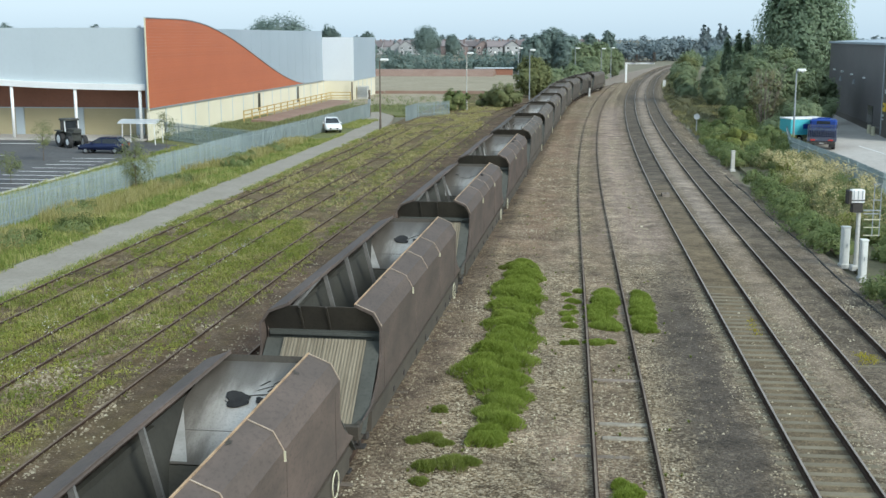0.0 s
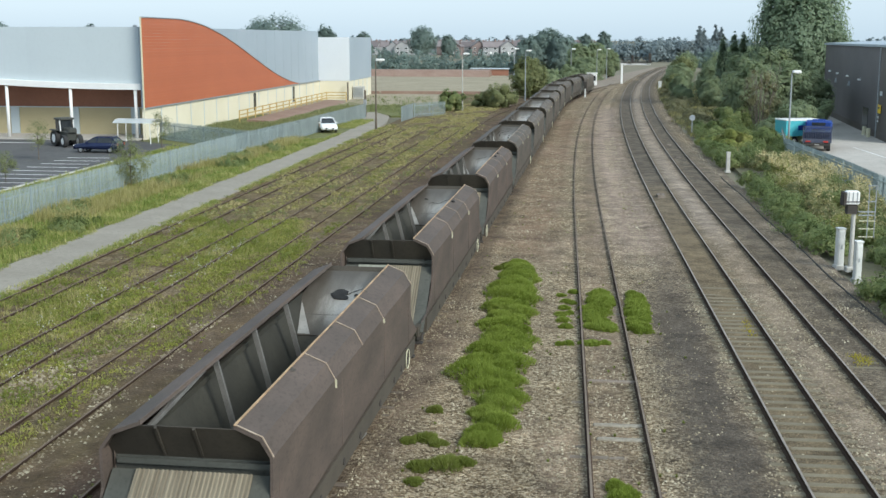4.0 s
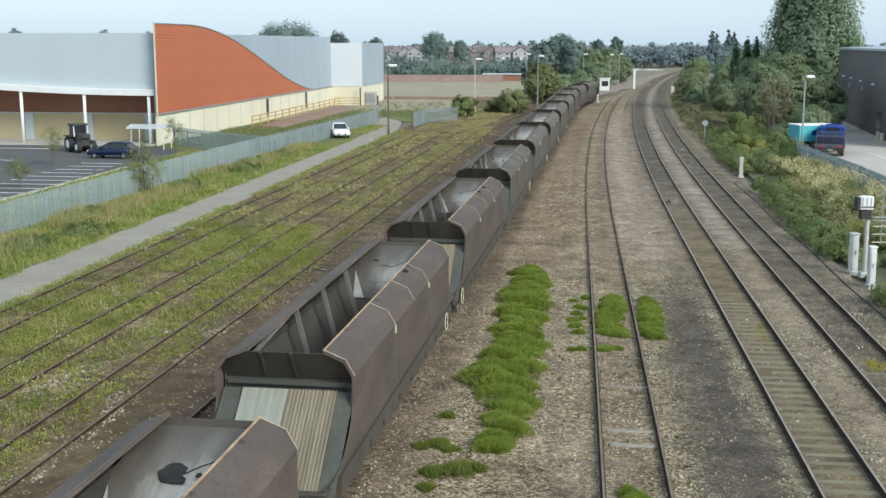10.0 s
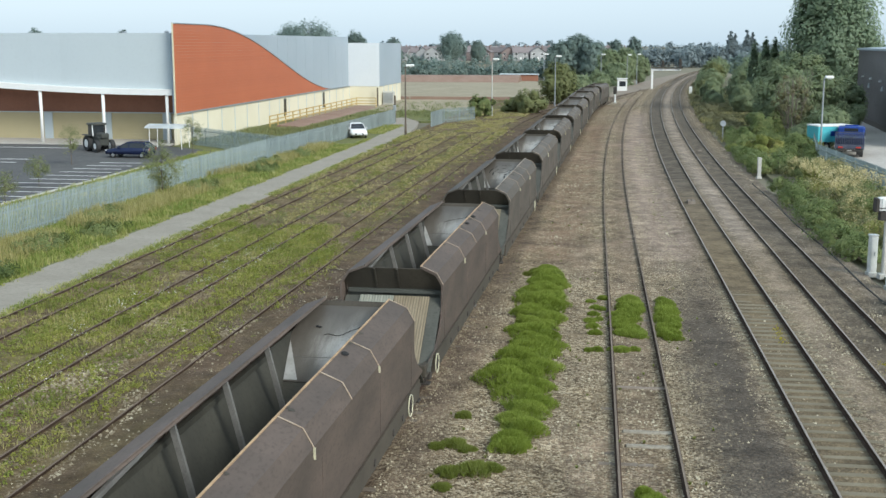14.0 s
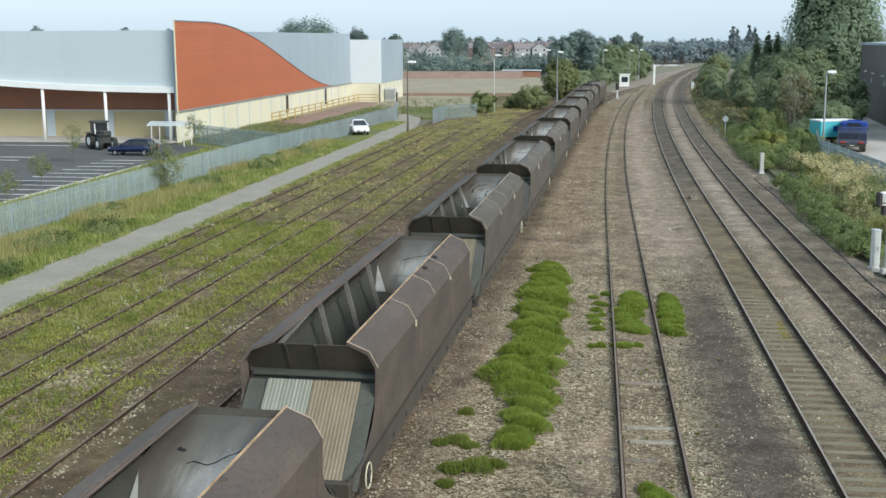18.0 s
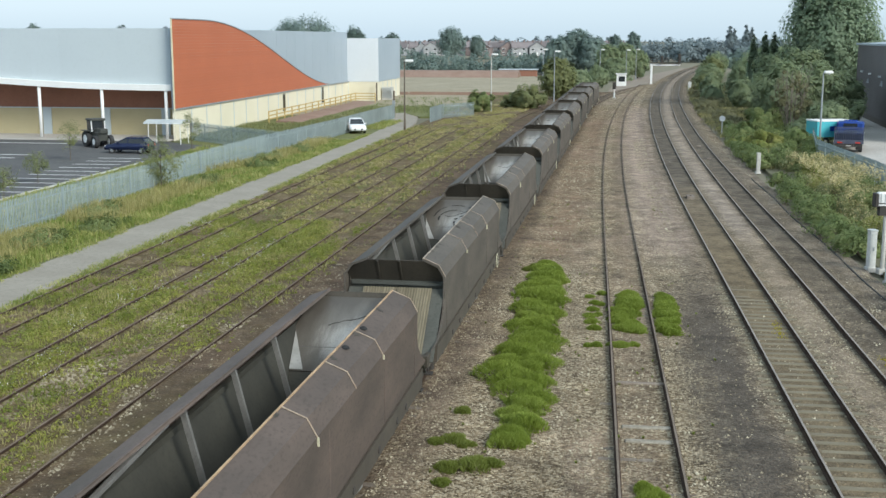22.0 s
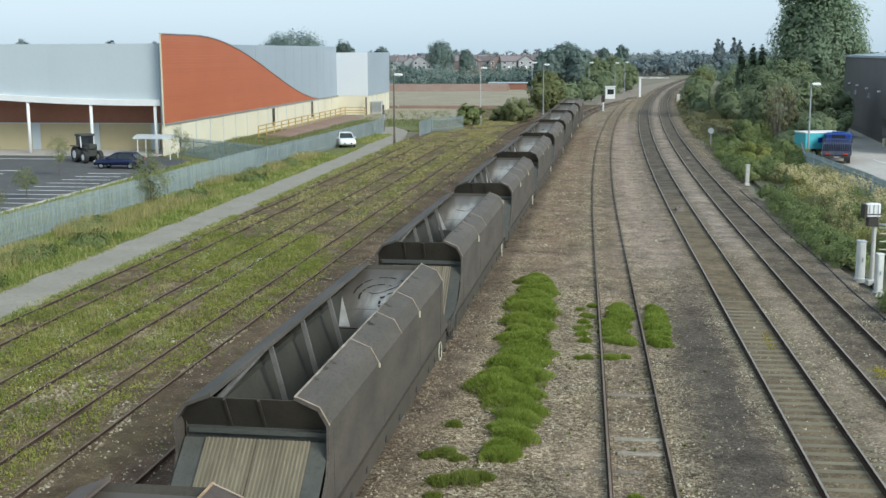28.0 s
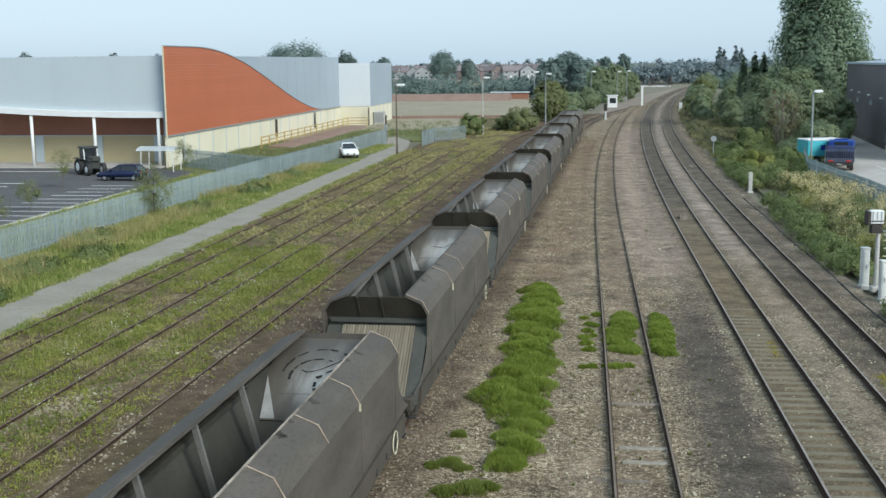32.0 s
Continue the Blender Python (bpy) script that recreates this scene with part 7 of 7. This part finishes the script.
# shrubs and trees further along on the same side
for x, y, r, h, m_, sd in ((14.0, 108, 1.8, 1.7, M_BRAMBLE, 1), (17.0, 111, 1.9, 1.9, M_LEAF, 2), (19.6, 118, 2.2, 2.6, M_TREE, 3), (21.5, 121, 2.6, 4.2, M_TREE, 4), (14.6, 122, 1.8, 1.8, M_LEAF, 5), (24.5, 127, 2.6, 4.4, M_TREE, 6), (16.9, 132, 2.4, 2.6, M_LEAF, 7)):
    bush("leafy green shrub on the bank", x, y, r, h, m_, 40 + sd, 0.14, 6000, group="shrubs on the bank")
for x, y, h, r, sd in ((19.2, 136, 7.6, 3.8, 1), (23.4, 138, 7.2, 3.6, 2), (26.6, 141, 6.2, 3.2, 3), (21.0, 154, 5.6, 2.8, 4), (24.5, 155, 8.8, 4.0, 5), (19.0, 172, 4.2, 2.4, 6), (24, 176, 8.2, 4.2, 7), (21.6, 196, 5.8, 3.2, 8), (27, 200, 8.4, 4.4, 9), (25.5, 222, 6.2, 3.6, 10), (30, 232, 8.6, 4.6, 11), (29.5, 258, 7.0, 4.2, 12), (36, 270, 8.4, 4.8, 13), (37, 300, 7.6, 4.6, 14), (45, 330, 8.0, 5.2, 15), (52, 365, 8.0, 5.5, 16)):
    tree("green lineside tree with a dense low crown", x, y, h, r, M_TREE, 60 + sd, 0.20, 13000, 130, 0.04, 0.25, group="lineside trees")
for y, off, h, r, sd in ((188, 5.6, 2.6, 1.9, 1), (204, 6.0, 3.9, 2.3, 2), (219, 5.6, 3.6, 2.4, 3), (236, 6.6, 5.2, 2.8, 4), (252, 5.8, 4.2, 2.5, 5), (270, 7.4, 6.2, 3.2, 6), (288, 6.2, 4.6, 2.9, 7), (306, 7.8, 6.4, 3.4, 8), (330, 7.0, 5.2, 3.2, 9), (352, 8.0, 5.8, 3.4, 10)):
    tree("young green tree close beside the curving line", line_m2(y) + off, y, h, r, M_OLIVE if sd % 3 == 0 else M_TREE, 120 + sd, 0.2, 7000, 110, 0.03, 0.25, group="young trees along the curve")
dead = thing("bare_shrub", "half-bare brown shrub with thin stems", "shrub", m=pose(18.6, 124.5, -0.1))
rr = random.Random(3)
M_DRYSTEM = paint("dry_stems", (0.15, 0.13, 0.105), (0.23, 0.20, 0.165), 0.9, 0, 2, 10, 0.1)
for k in range(34):
    t = MB()
    a, q = rr.uniform(0, 6.28), rr.uniform(0.3, 1.0)
    e = (2.1 * q * math.cos(a), 2.1 * q * math.sin(a), rr.uniform(4.2, 7.6))
    t.tube((0.25 * math.cos(a), 0.25 * math.sin(a), 0), e, 0.035, 0.012, 5)
    for j in range(5):
        f = rr.uniform(0.4, 0.95)
        p = Vector(e) * f
        t.tube(p, p + Vector((rr.uniform(-0.9, 0.9), rr.uniform(-0.9, 0.9), rr.uniform(0.2, 1.0))), 0.02, 0.008, 4)
    part("stem", t, M_DRYSTEM, dead)
c, rad = lumpy(rng, 0, 0, 4.2, 2.3, 2.3, 2.6, 40, 0.2, 0.5)
V, F = leaves(rng, c, rad, 3600, 0.09)
part("leaves", fast_mesh("leaves", V, F, M_DULL), None, dead)
tree("very tall dense dark green poplar beside the black shed", 31.3, 176, 24.5, 8.0, M_POPLAR, 90, 0.27, 56000, 420, 0.06, 0.5)
tree("tall dark poplar behind the lineside trees", 37.0, 182, 12.4, 4.2, M_POPLAR, 91, 0.26, 16000, 110, 0.10, 0.35)
for x, y, h, sd in ((21.5, 184, 10.6, 1), (22.9, 182, 11.3, 2), (24.1, 181, 11.2, 3)):
    tree("slim upright poplar with a pointed crown", x, y, h, 1.25, M_POPLAR, 95 + sd, 0.2, 6000, 170, 0.08, 0.62, group="slim poplars")
# shrubs and trees on the other side, beyond the sidings
bush("dark round bush beside the fence", -18.0, 160.5, 2.0, 3.1, M_LEAF, 201, 0.17, 4500)
for x, y, r, h, m_, sd in ((-11.6, 170.5, 2.7, 3.5, M_OLIVE, 1), (-14.4, 173, 1.7, 1.8, M_OLIVE, 2), (-7.2, 206, 2.4, 2.4, M_TREE, 4), (-5.0, 214, 2.2, 2.2, M_TREE, 5)):
    bush("yellow-green shrub beyond the sidings", x, y, r, h, m_, 210 + sd, 0.19, 6000, group="shrubs beyond the sidings")
for x, y, h, r, m_, sd in ((-8.7, 197, 6.8, 3.3, M_OLIVE, 1), (-6.0, 226, 3.8, 2.6, M_TREE, 2), (-2.6, 246, 4.4, 2.4, M_TREE, 3)):
    tree("broad olive-green tree beside the yard", x, y, h, r, m_, 230 + sd, 0.22, 14000, 190, 0.03, 0.1, group="trees beside the yard")
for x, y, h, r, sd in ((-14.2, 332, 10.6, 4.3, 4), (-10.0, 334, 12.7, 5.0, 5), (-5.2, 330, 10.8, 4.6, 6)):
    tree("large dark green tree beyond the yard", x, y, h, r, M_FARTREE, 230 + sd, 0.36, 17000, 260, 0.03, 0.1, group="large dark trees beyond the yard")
for x, y, h, r, sd in ((-0.4, 297, 8.6, 3.7, 7), (3.4, 300, 8.8, 3.5, 8), (6.9, 304, 7.3, 2.8, 9), (1.6, 290, 5.2, 3.2, 10)):
    tree("green tree among the lamp posts", x, y, h, r, M_TREE, 230 + sd, 0.3, 14000, 200, 0.03, 0.1, group="trees among the lamp posts")

# young trees at the car park
for x, y, h, sd in ((-37.7, 101.7, 3.6, 1), (-44.2, 90.8, 3.6, 2), (-39.5, 76.0, 2.4, 3), (-29.5, 73.6, 3.9, 4), (-37.4, 67.5, 2.2, 5)):
    tree("thin young tree with sparse leaves at the car park", x, y, h, 1.2 if sd != 4 else 1.7, M_OLIVE, 260 + sd, 0.05, 1700 if sd != 4 else 4200, 40, 0.25 if sd != 4 else 0.05, 0.2, group="young car park trees")

# ---- lorry yard and shed ----
sh = thing("industrial_shed", "tall black clad industrial shed", "building", m=pose(33.0, 165.0, 0, 0, 0, -94.0))
# local x runs along the long wall towards the bridge, local y into the shed's yard side
for k in range(42):
    part("cladding_panel", MB().box(k * 1.0, k * 1.0 + 0.98, 0.0, 0.2, 0.0, 9.05), M_BLACKCLAD, sh)
for k in range(7):
    part("brown_panel", MB().box(42.4 + k * 0.943, 43.32 + k * 0.943, -0.05, 0.2, 0.0, 9.05), M_DARKCLAD, sh, "dark brown cladding panel")
part("end_wall", MB().box(48.8, 49.0, 0.2, 22, 0.0, 9.05), M_DARKCLAD, sh)
part("back_wall", MB().box(0, 0.2, 0.2, 22, 0.0, 9.05), M_BLACKCLAD, sh)
part("roof", MB().prism([(-0.25, 9.05), (22, 9.05), (22, 9.35), (11, 9.8), (-0.25, 9.3)], "x", -0.2, 49.2), M_GREYSIDE, sh, "grey roof edge")
part("plinth", MB().box(0, 49, -0.08, 0.0, -0.1, 0.6), M_DARKCLAD, sh)
for x, z in ((6, 5.6), (13, 5.5), (21, 5.4), (30, 5.3)):
    part("flood_light", MB().bbox(x - 0.3, x + 0.3, -0.3, 0.0, z, z + 0.2, 0.03), M_LAMPGLASS, sh, "small white floodlight")
for x in (11, 22):
    part("wall_vent", MB().prism([(x - 0.8, 4.4), (x + 0.8, 4.4), (x + 0.4, 5.0)], "y", -0.12, 0.0), M_GREYPOST, sh, "grey wall vent")
part("door", MB().box(33, 36.5, -0.04, 0.0, 0, 2.6), M_DARKGLASS, sh)
part("down_pipe", MB().tube((42.2, -0.1, 0), (42.2, -0.1, 9.05), 0.08), M_GREYPOST, sh)
yb = thing("yellow_sign", "yellow sign board with dark marks on the shed", "sign", m=pose(29.88, 121.2, 2.95, 0, 0, -94))
part("board", MB().bbox(-0.75, 0.75, -0.16, -0.08, -0.42, 0.42, 0.02), M_YELLOW, yb)
part("bar", MB().box(-0.5, 0.3, -0.18, -0.16, 0.0, 0.2), M_BLACKCLAD, yb)
for x, y in ((29.55, 126.0), (29.35, 123.4)):
    bo = thing("bollard", "cream concrete bollard by the shed", "bollard", "bollards by the shed", m=pose(x, y, -0.05))
    part("post", MB().tube((0, 0, 0), (0, 0, 0.9), 0.22, 0.2, 12), M_CREAM, bo)


for z, w_, h_ in ((4.5, 0.5, 0.45), (2.1, 0.3, 0.22), (1.7, 0.3, 0.16)):
    nb = thing("notice_board", "small white notice board on the shed wall", "sign", "notices on the shed", m=pose(29.88, 120.9 if z > 4 else 121.6, z, 0, 0, -94))
    part("board", MB().bbox(-w_, w_, -0.14, -0.08, -h_ / 2, h_ / 2, 0.01), M_WHITECLAD, nb)
    part("rim", MB().box(-w_, w_, -0.15, -0.14, -h_ / 2, -h_ / 2 + 0.04), M_TEAL if z > 4 else M_GREYPOST, nb)


def lorry(m):
    M_MESH = paint("dusty_navy_mesh", (0.05, 0.06, 0.09), (0.09, 0.10, 0.14), 0.7, 0, 1.5, 20, 0.2)
    lo = thing("lorry", "blue skip lorry with red tail lights in the yard", "lorry", m=m)
    part("chassis", MB().box(-1.0, 1.0, 0.0, 7.2, 0.75, 1.05), M_BOGIE, lo)
    part("tail_board", MB().bbox(-1.25, 1.25, -0.12, 0.1, 0.8, 1.15, 0.04), M_MESH, lo, "dark navy tail board")
    part("tail_frame", MB().bar((-1.2, -0.1, 1.1), (-1.2, -0.1, 2.25), 0.07).bar((1.2, -0.1, 1.1), (1.2, -0.1, 2.25), 0.07).bar((-1.2, -0.1, 2.22), (1.2, -0.1, 2.22), 0.07), M_MESH, lo, "navy tail frame")
    for x in [-1.05 + 0.15 * k for k in range(15)]:
        part("frame_bar", MB().bar((x, -0.1, 1.1), (x, -0.1, 2.2), 0.045), M_MESH, lo)
    part("load_body", MB().bbox(-1.2, 1.2, 0.12, 5.0, 1.05, 1.75, 0.08), M_NAVY, lo, "dark navy load body")
    cb = part("cab", MB().bbox(-1.2, 1.2, 5.2, 7.2, 0.8, 2.38, 0.15), M_BLUE, lo, "blue cab")
    part("windscreen", MB().box(-1.0, 1.0, 7.19, 7.22, 1.65, 2.25), M_DARKGLASS, cb)
    part("rear_window", MB().box(-0.6, 0.6, 5.17, 5.21, 1.95, 2.25), M_DARKGLASS, cb)
    part("beacon_bar", MB().bbox(-0.6, 0.6, 6.0, 6.3, 2.38, 2.5, 0.04), M_BLUE, cb)
    for s_ in (-1, 1):
        part("tail_light", MB().box(s_ * 0.75 - 0.2, s_ * 0.75 + 0.2, -0.2, -0.12, 0.86, 0.98), M_RED, lo, "red tail light")
        for y in (1.2, 2.3, 6.2):
            wh = part("wheel", MB().lathe([(0.25, -0.16), (0.46, -0.17), (0.5, -0.1), (0.5, 0.1), (0.46, 0.17), (0.25, 0.16)], 18, (0, 0, 0), "x"), M_RUBBER, lo)
            wh.location = (s_ * 0.98, y, 0.5)
            part("hub", MB().lathe([(0.05, -0.18), (0.24, -0.165), (0.24, 0.165), (0.05, 0.18)], 12, (0, 0, 0), "x"), M_CHROME, wh)
    for s_ in (-1, 1):
        part("mudflap", MB().box(s_ * 0.85 - 0.25, s_ * 0.85 + 0.25, 0.3, 0.34, 0.25, 0.8), M_RUBBER, lo)
    part("bumper", MB().bbox(-1.15, 1.15, -0.2, -0.05, 0.55, 0.75, 0.03), M_BOGIE, lo)
    part("plate", MB().box(-0.2, 0.2, -0.21, -0.2, 0.6, 0.68), M_CONC, lo)


lorry(pose(21.0, 106.6, -0.05, 0, 0, -12))
vb = thing("box_van", "teal and white box van behind the lorry", "van", m=pose(21.6, 114.8, -0.05, 0, 0, -72) @ Matrix.Scale(0.92, 4))
part("box_body", MB().bbox(-1.2, 1.2, -3.0, 1.0, 0.9, 2.5, 0.06), M_TEAL, vb, "teal box body")
part("top_trim", MB().bbox(-1.23, 1.23, -3.03, 1.03, 2.48, 2.6, 0.04), M_WHITE, vb, "white roof trim")
part("cab", MB().bbox(-1.1, 1.1, 1.05, 2.4, 0.6, 2.3, 0.2), M_WHITE, vb, "white cab")
part("windscreen", MB().box(-0.95, 0.95, 2.38, 2.42, 1.4, 2.1), M_DARKGLASS, vb)
for s_ in (-1, 1):
    for y in (-1.9, 1.6):
        wh = part("wheel", MB().lathe([(0.2, -0.12), (0.4, -0.13), (0.43, -0.08), (0.43, 0.08), (0.4, 0.13), (0.2, 0.12)], 16, (0, 0, 0), "x"), M_RUBBER, vb)
        wh.location = (s_ * 0.95, y, 0.43)
        part("hub", MB().lathe([(0.05, -0.14), (0.2, -0.125), (0.2, 0.125), (0.05, 0.14)], 10, (0, 0, 0), "x"), M_CHROME, wh)
part("marking", MB().box(1.2, 1.215, -1.6, -0.4, 1.5, 2.0), M_BLUE, vb)

thing("yard_line", "worn white line across the concrete yard", "road marking", mb=MB().bar((25.28, 111.44, -0.048), (26.72, 87.19, -0.048), 0.16, 0.012), mat=M_LINE)

# ---- distance: site wall, houses, tree line ----
thing("site_wall", "low red-brown wall round the cleared site", "wall", kind="structure", mb=MB().box(-36, -15.5, 209.2, 209.6, -0.2, 0.42).box(-62, -36.2, 209.0, 209.4, -0.2, 0.4), mat=M_REDEARTH)
thing("earth_heap", "long heap of red earth behind the cleared site", "earth heap", kind="structure", mb=MB().prism([(299, -0.2), (303, 1.5), (307, 1.7), (313, -0.2)], "x", -80, -23.5), mat=M_REDEARTH)
sh = thing("site_cabin", "low grey site cabin with a flat roof", "cabin", m=pose(-24.5, 316, -0.1))
part("body", MB().bbox(-5, 5, -1.5, 1.5, 0, 1.7, 0.05), M_BRICKBAND, sh)
part("roof", MB().bbox(-5.3, 5.3, -1.8, 1.8, 1.7, 1.95, 0.05), M_GREYCLAD, sh)
# House colours are dulled towards blue-grey: distance haze put into the paint
M_HBRICK = paint("hazed_house_brick", (0.21, 0.165, 0.155), (0.27, 0.21, 0.195), 0.85, 0, 0.3, 8, 0.1, 0.2)
M_RENDER = paint("hazed_house_render", (0.31, 0.315, 0.32), (0.40, 0.405, 0.405), 0.85, 0, 0.3, 8, 0.1, 0.1)
M_ROOFRED = paint("hazed_red_roof_tiles", (0.165, 0.145, 0.145), (0.21, 0.18, 0.18), 0.85, 0, 0.5, 8, 0.2, 0.25)
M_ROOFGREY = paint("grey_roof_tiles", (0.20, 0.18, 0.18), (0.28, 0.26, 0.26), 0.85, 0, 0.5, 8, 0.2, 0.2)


def house(label, wall, roof, gable):
    """A two-storey house: gable to the front, or eaves to the front."""
    h = thing("house", label, "house", "houses beyond the site")
    part("wall", MB().box(-4.5, 4.5, -4, 4, -0.2, 5.0), wall, h)
    if gable:
        part("gable", MB().prism([(-4.5, 5.0), (4.5, 5.0), (0, 8.0)], "y", -3.98, 3.98), wall, h)
        rf = MB().sheet([(-4.9, -4.4, 4.85), (0, -4.4, 8.15), (0, 4.4, 8.15), (-4.9, 4.4, 4.85)][::-1], 0.2).sheet([(0, -4.4, 8.15), (4.9, -4.4, 4.85), (4.9, 4.4, 4.85), (0, 4.4, 8.15)][::-1], 0.2)
    else:
        part("gable", MB().prism([(-4, 5.0), (4, 5.0), (0, 7.8)], "x", -4.48, 4.48), wall, h)
        rf = MB().sheet([(-4.8, -4.4, 4.85), (4.8, -4.4, 4.85), (4.8, 0, 7.95), (-4.8, 0, 7.95)], 0.2).sheet([(-4.8, 0, 7.95), (4.8, 0, 7.95), (4.8, 4.4, 4.85), (-4.8, 4.4, 4.85)], 0.2)
    r = part("roof", rf, roof, h)
    part("chimney", MB().bbox(2.6, 3.5, -0.4, 0.5, 6.4, 9.0, 0.05), M_HBRICK, r)
    for x in (-2.6, 2.4):
        for z in (0.9, 3.3):
            w_ = part("window", MB().box(x - 0.8, x + 0.8, -4.06, -4.0, z, z + 1.3), M_WHITE, h, "white window frame")
            part("pane", MB().box(x - 0.68, x + 0.68, -4.08, -4.06, z + 0.12, z + 1.18), M_DARKGLASS, w_)
    part("door", MB().box(-0.5, 0.5, -4.06, -4.0, 0, 2.1), M_WHITE, h)
    return h


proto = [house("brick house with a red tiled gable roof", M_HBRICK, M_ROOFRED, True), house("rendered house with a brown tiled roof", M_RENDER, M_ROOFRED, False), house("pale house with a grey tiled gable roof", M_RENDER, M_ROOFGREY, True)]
rh = random.Random(21)
spots = []
for row, (y0, n_) in enumerate(((700, 26), (800, 28), (930, 30))):
    for k in range(n_):
        spots.append((-(0.215 - 0.235 * k / n_) * y0 + rh.uniform(-2, 2) + (0 if row != 1 else 4), y0 + rh.uniform(-8, 8), rh.choice((-8, 0, 5, 90, 12))))
for k, (x, y, a) in enumerate(spots):
    if k < 3:
        proto[k].matrix_basis = pose(x, y, -0.3, 0, 0, a)
    else:
        copy_thing(proto[rh.randrange(3)], pose(x, y, -0.3, 0, 0, a))


def tree_line(name, label, x0, x1, y, n, h0, h1, mat, seed, leaf=0.7, per=260):
    """A distant belt of trees: one mass of leaf clumps with an uneven top."""
    r_ = np.random.default_rng(seed)
    xs = r_.uniform(x0, x1, n)
    hs = r_.uniform(h0, h1, n)
    cs, rs, hs_ = [], [], []
    for x, h in zip(xs, hs):
        w = h * 0.42
        yy = y + r_.uniform(-8, 8)
        c, rad = lumpy(r_, x, yy, h * 0.52, w, w, h * 0.48, 14, w * 0.25, w * 0.45)
        low = np.c_[x + r_.uniform(-1.6, 1.6, 7) * w, yy + r_.uniform(-1, 1, 7) * w, r_.uniform(0.08, 0.34, 7) * h]
        cs += [c, low]
        rs += [rad, np.full(7, w * 0.42)]
        hs_ += [np.tile((x, yy, h * 0.35), (21, 1))]
    V, F = leaves(r_, np.concatenate(cs), np.concatenate(rs), n * per, leaf, np.concatenate(hs_))
    V[:, 2] = np.maximum(V[:, 2], -0.3)
    return stuff(name, fast_mesh(name, V, F, mat), label, "trees")


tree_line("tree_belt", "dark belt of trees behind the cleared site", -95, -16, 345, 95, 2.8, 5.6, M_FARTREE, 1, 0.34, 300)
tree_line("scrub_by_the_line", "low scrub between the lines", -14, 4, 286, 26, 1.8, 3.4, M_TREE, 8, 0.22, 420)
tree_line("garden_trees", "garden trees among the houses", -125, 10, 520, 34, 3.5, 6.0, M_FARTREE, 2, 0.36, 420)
tree_line("far_trees", "far tree line, leaf colour greyed for haze", -300, 160, 780, 90, 5, 9, M_HAZETREE, 3, 0.9, 200)
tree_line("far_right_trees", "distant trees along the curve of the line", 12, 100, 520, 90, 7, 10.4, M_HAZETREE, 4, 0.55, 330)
tree_line("skyline_trees", "skyline trees, leaf colour paled for haze", -500, 400, 1100, 110, 8, 13, M_HAZETREE, 5, 1.6, 150)
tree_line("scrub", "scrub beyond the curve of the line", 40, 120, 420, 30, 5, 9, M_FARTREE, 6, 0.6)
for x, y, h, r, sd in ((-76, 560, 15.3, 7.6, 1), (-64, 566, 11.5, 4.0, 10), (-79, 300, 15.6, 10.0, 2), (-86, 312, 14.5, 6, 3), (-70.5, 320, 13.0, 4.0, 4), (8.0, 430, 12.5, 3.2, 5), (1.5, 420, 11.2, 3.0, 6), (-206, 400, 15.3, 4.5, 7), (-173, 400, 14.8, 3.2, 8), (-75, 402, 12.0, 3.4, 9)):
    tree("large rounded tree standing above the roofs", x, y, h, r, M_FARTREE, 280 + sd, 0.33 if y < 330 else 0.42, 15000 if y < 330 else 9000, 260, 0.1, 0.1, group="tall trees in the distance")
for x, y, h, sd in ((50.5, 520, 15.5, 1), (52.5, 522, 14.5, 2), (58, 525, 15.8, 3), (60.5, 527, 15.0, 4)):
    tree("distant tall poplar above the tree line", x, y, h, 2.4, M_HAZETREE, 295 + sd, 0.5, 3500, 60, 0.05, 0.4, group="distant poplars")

motions()
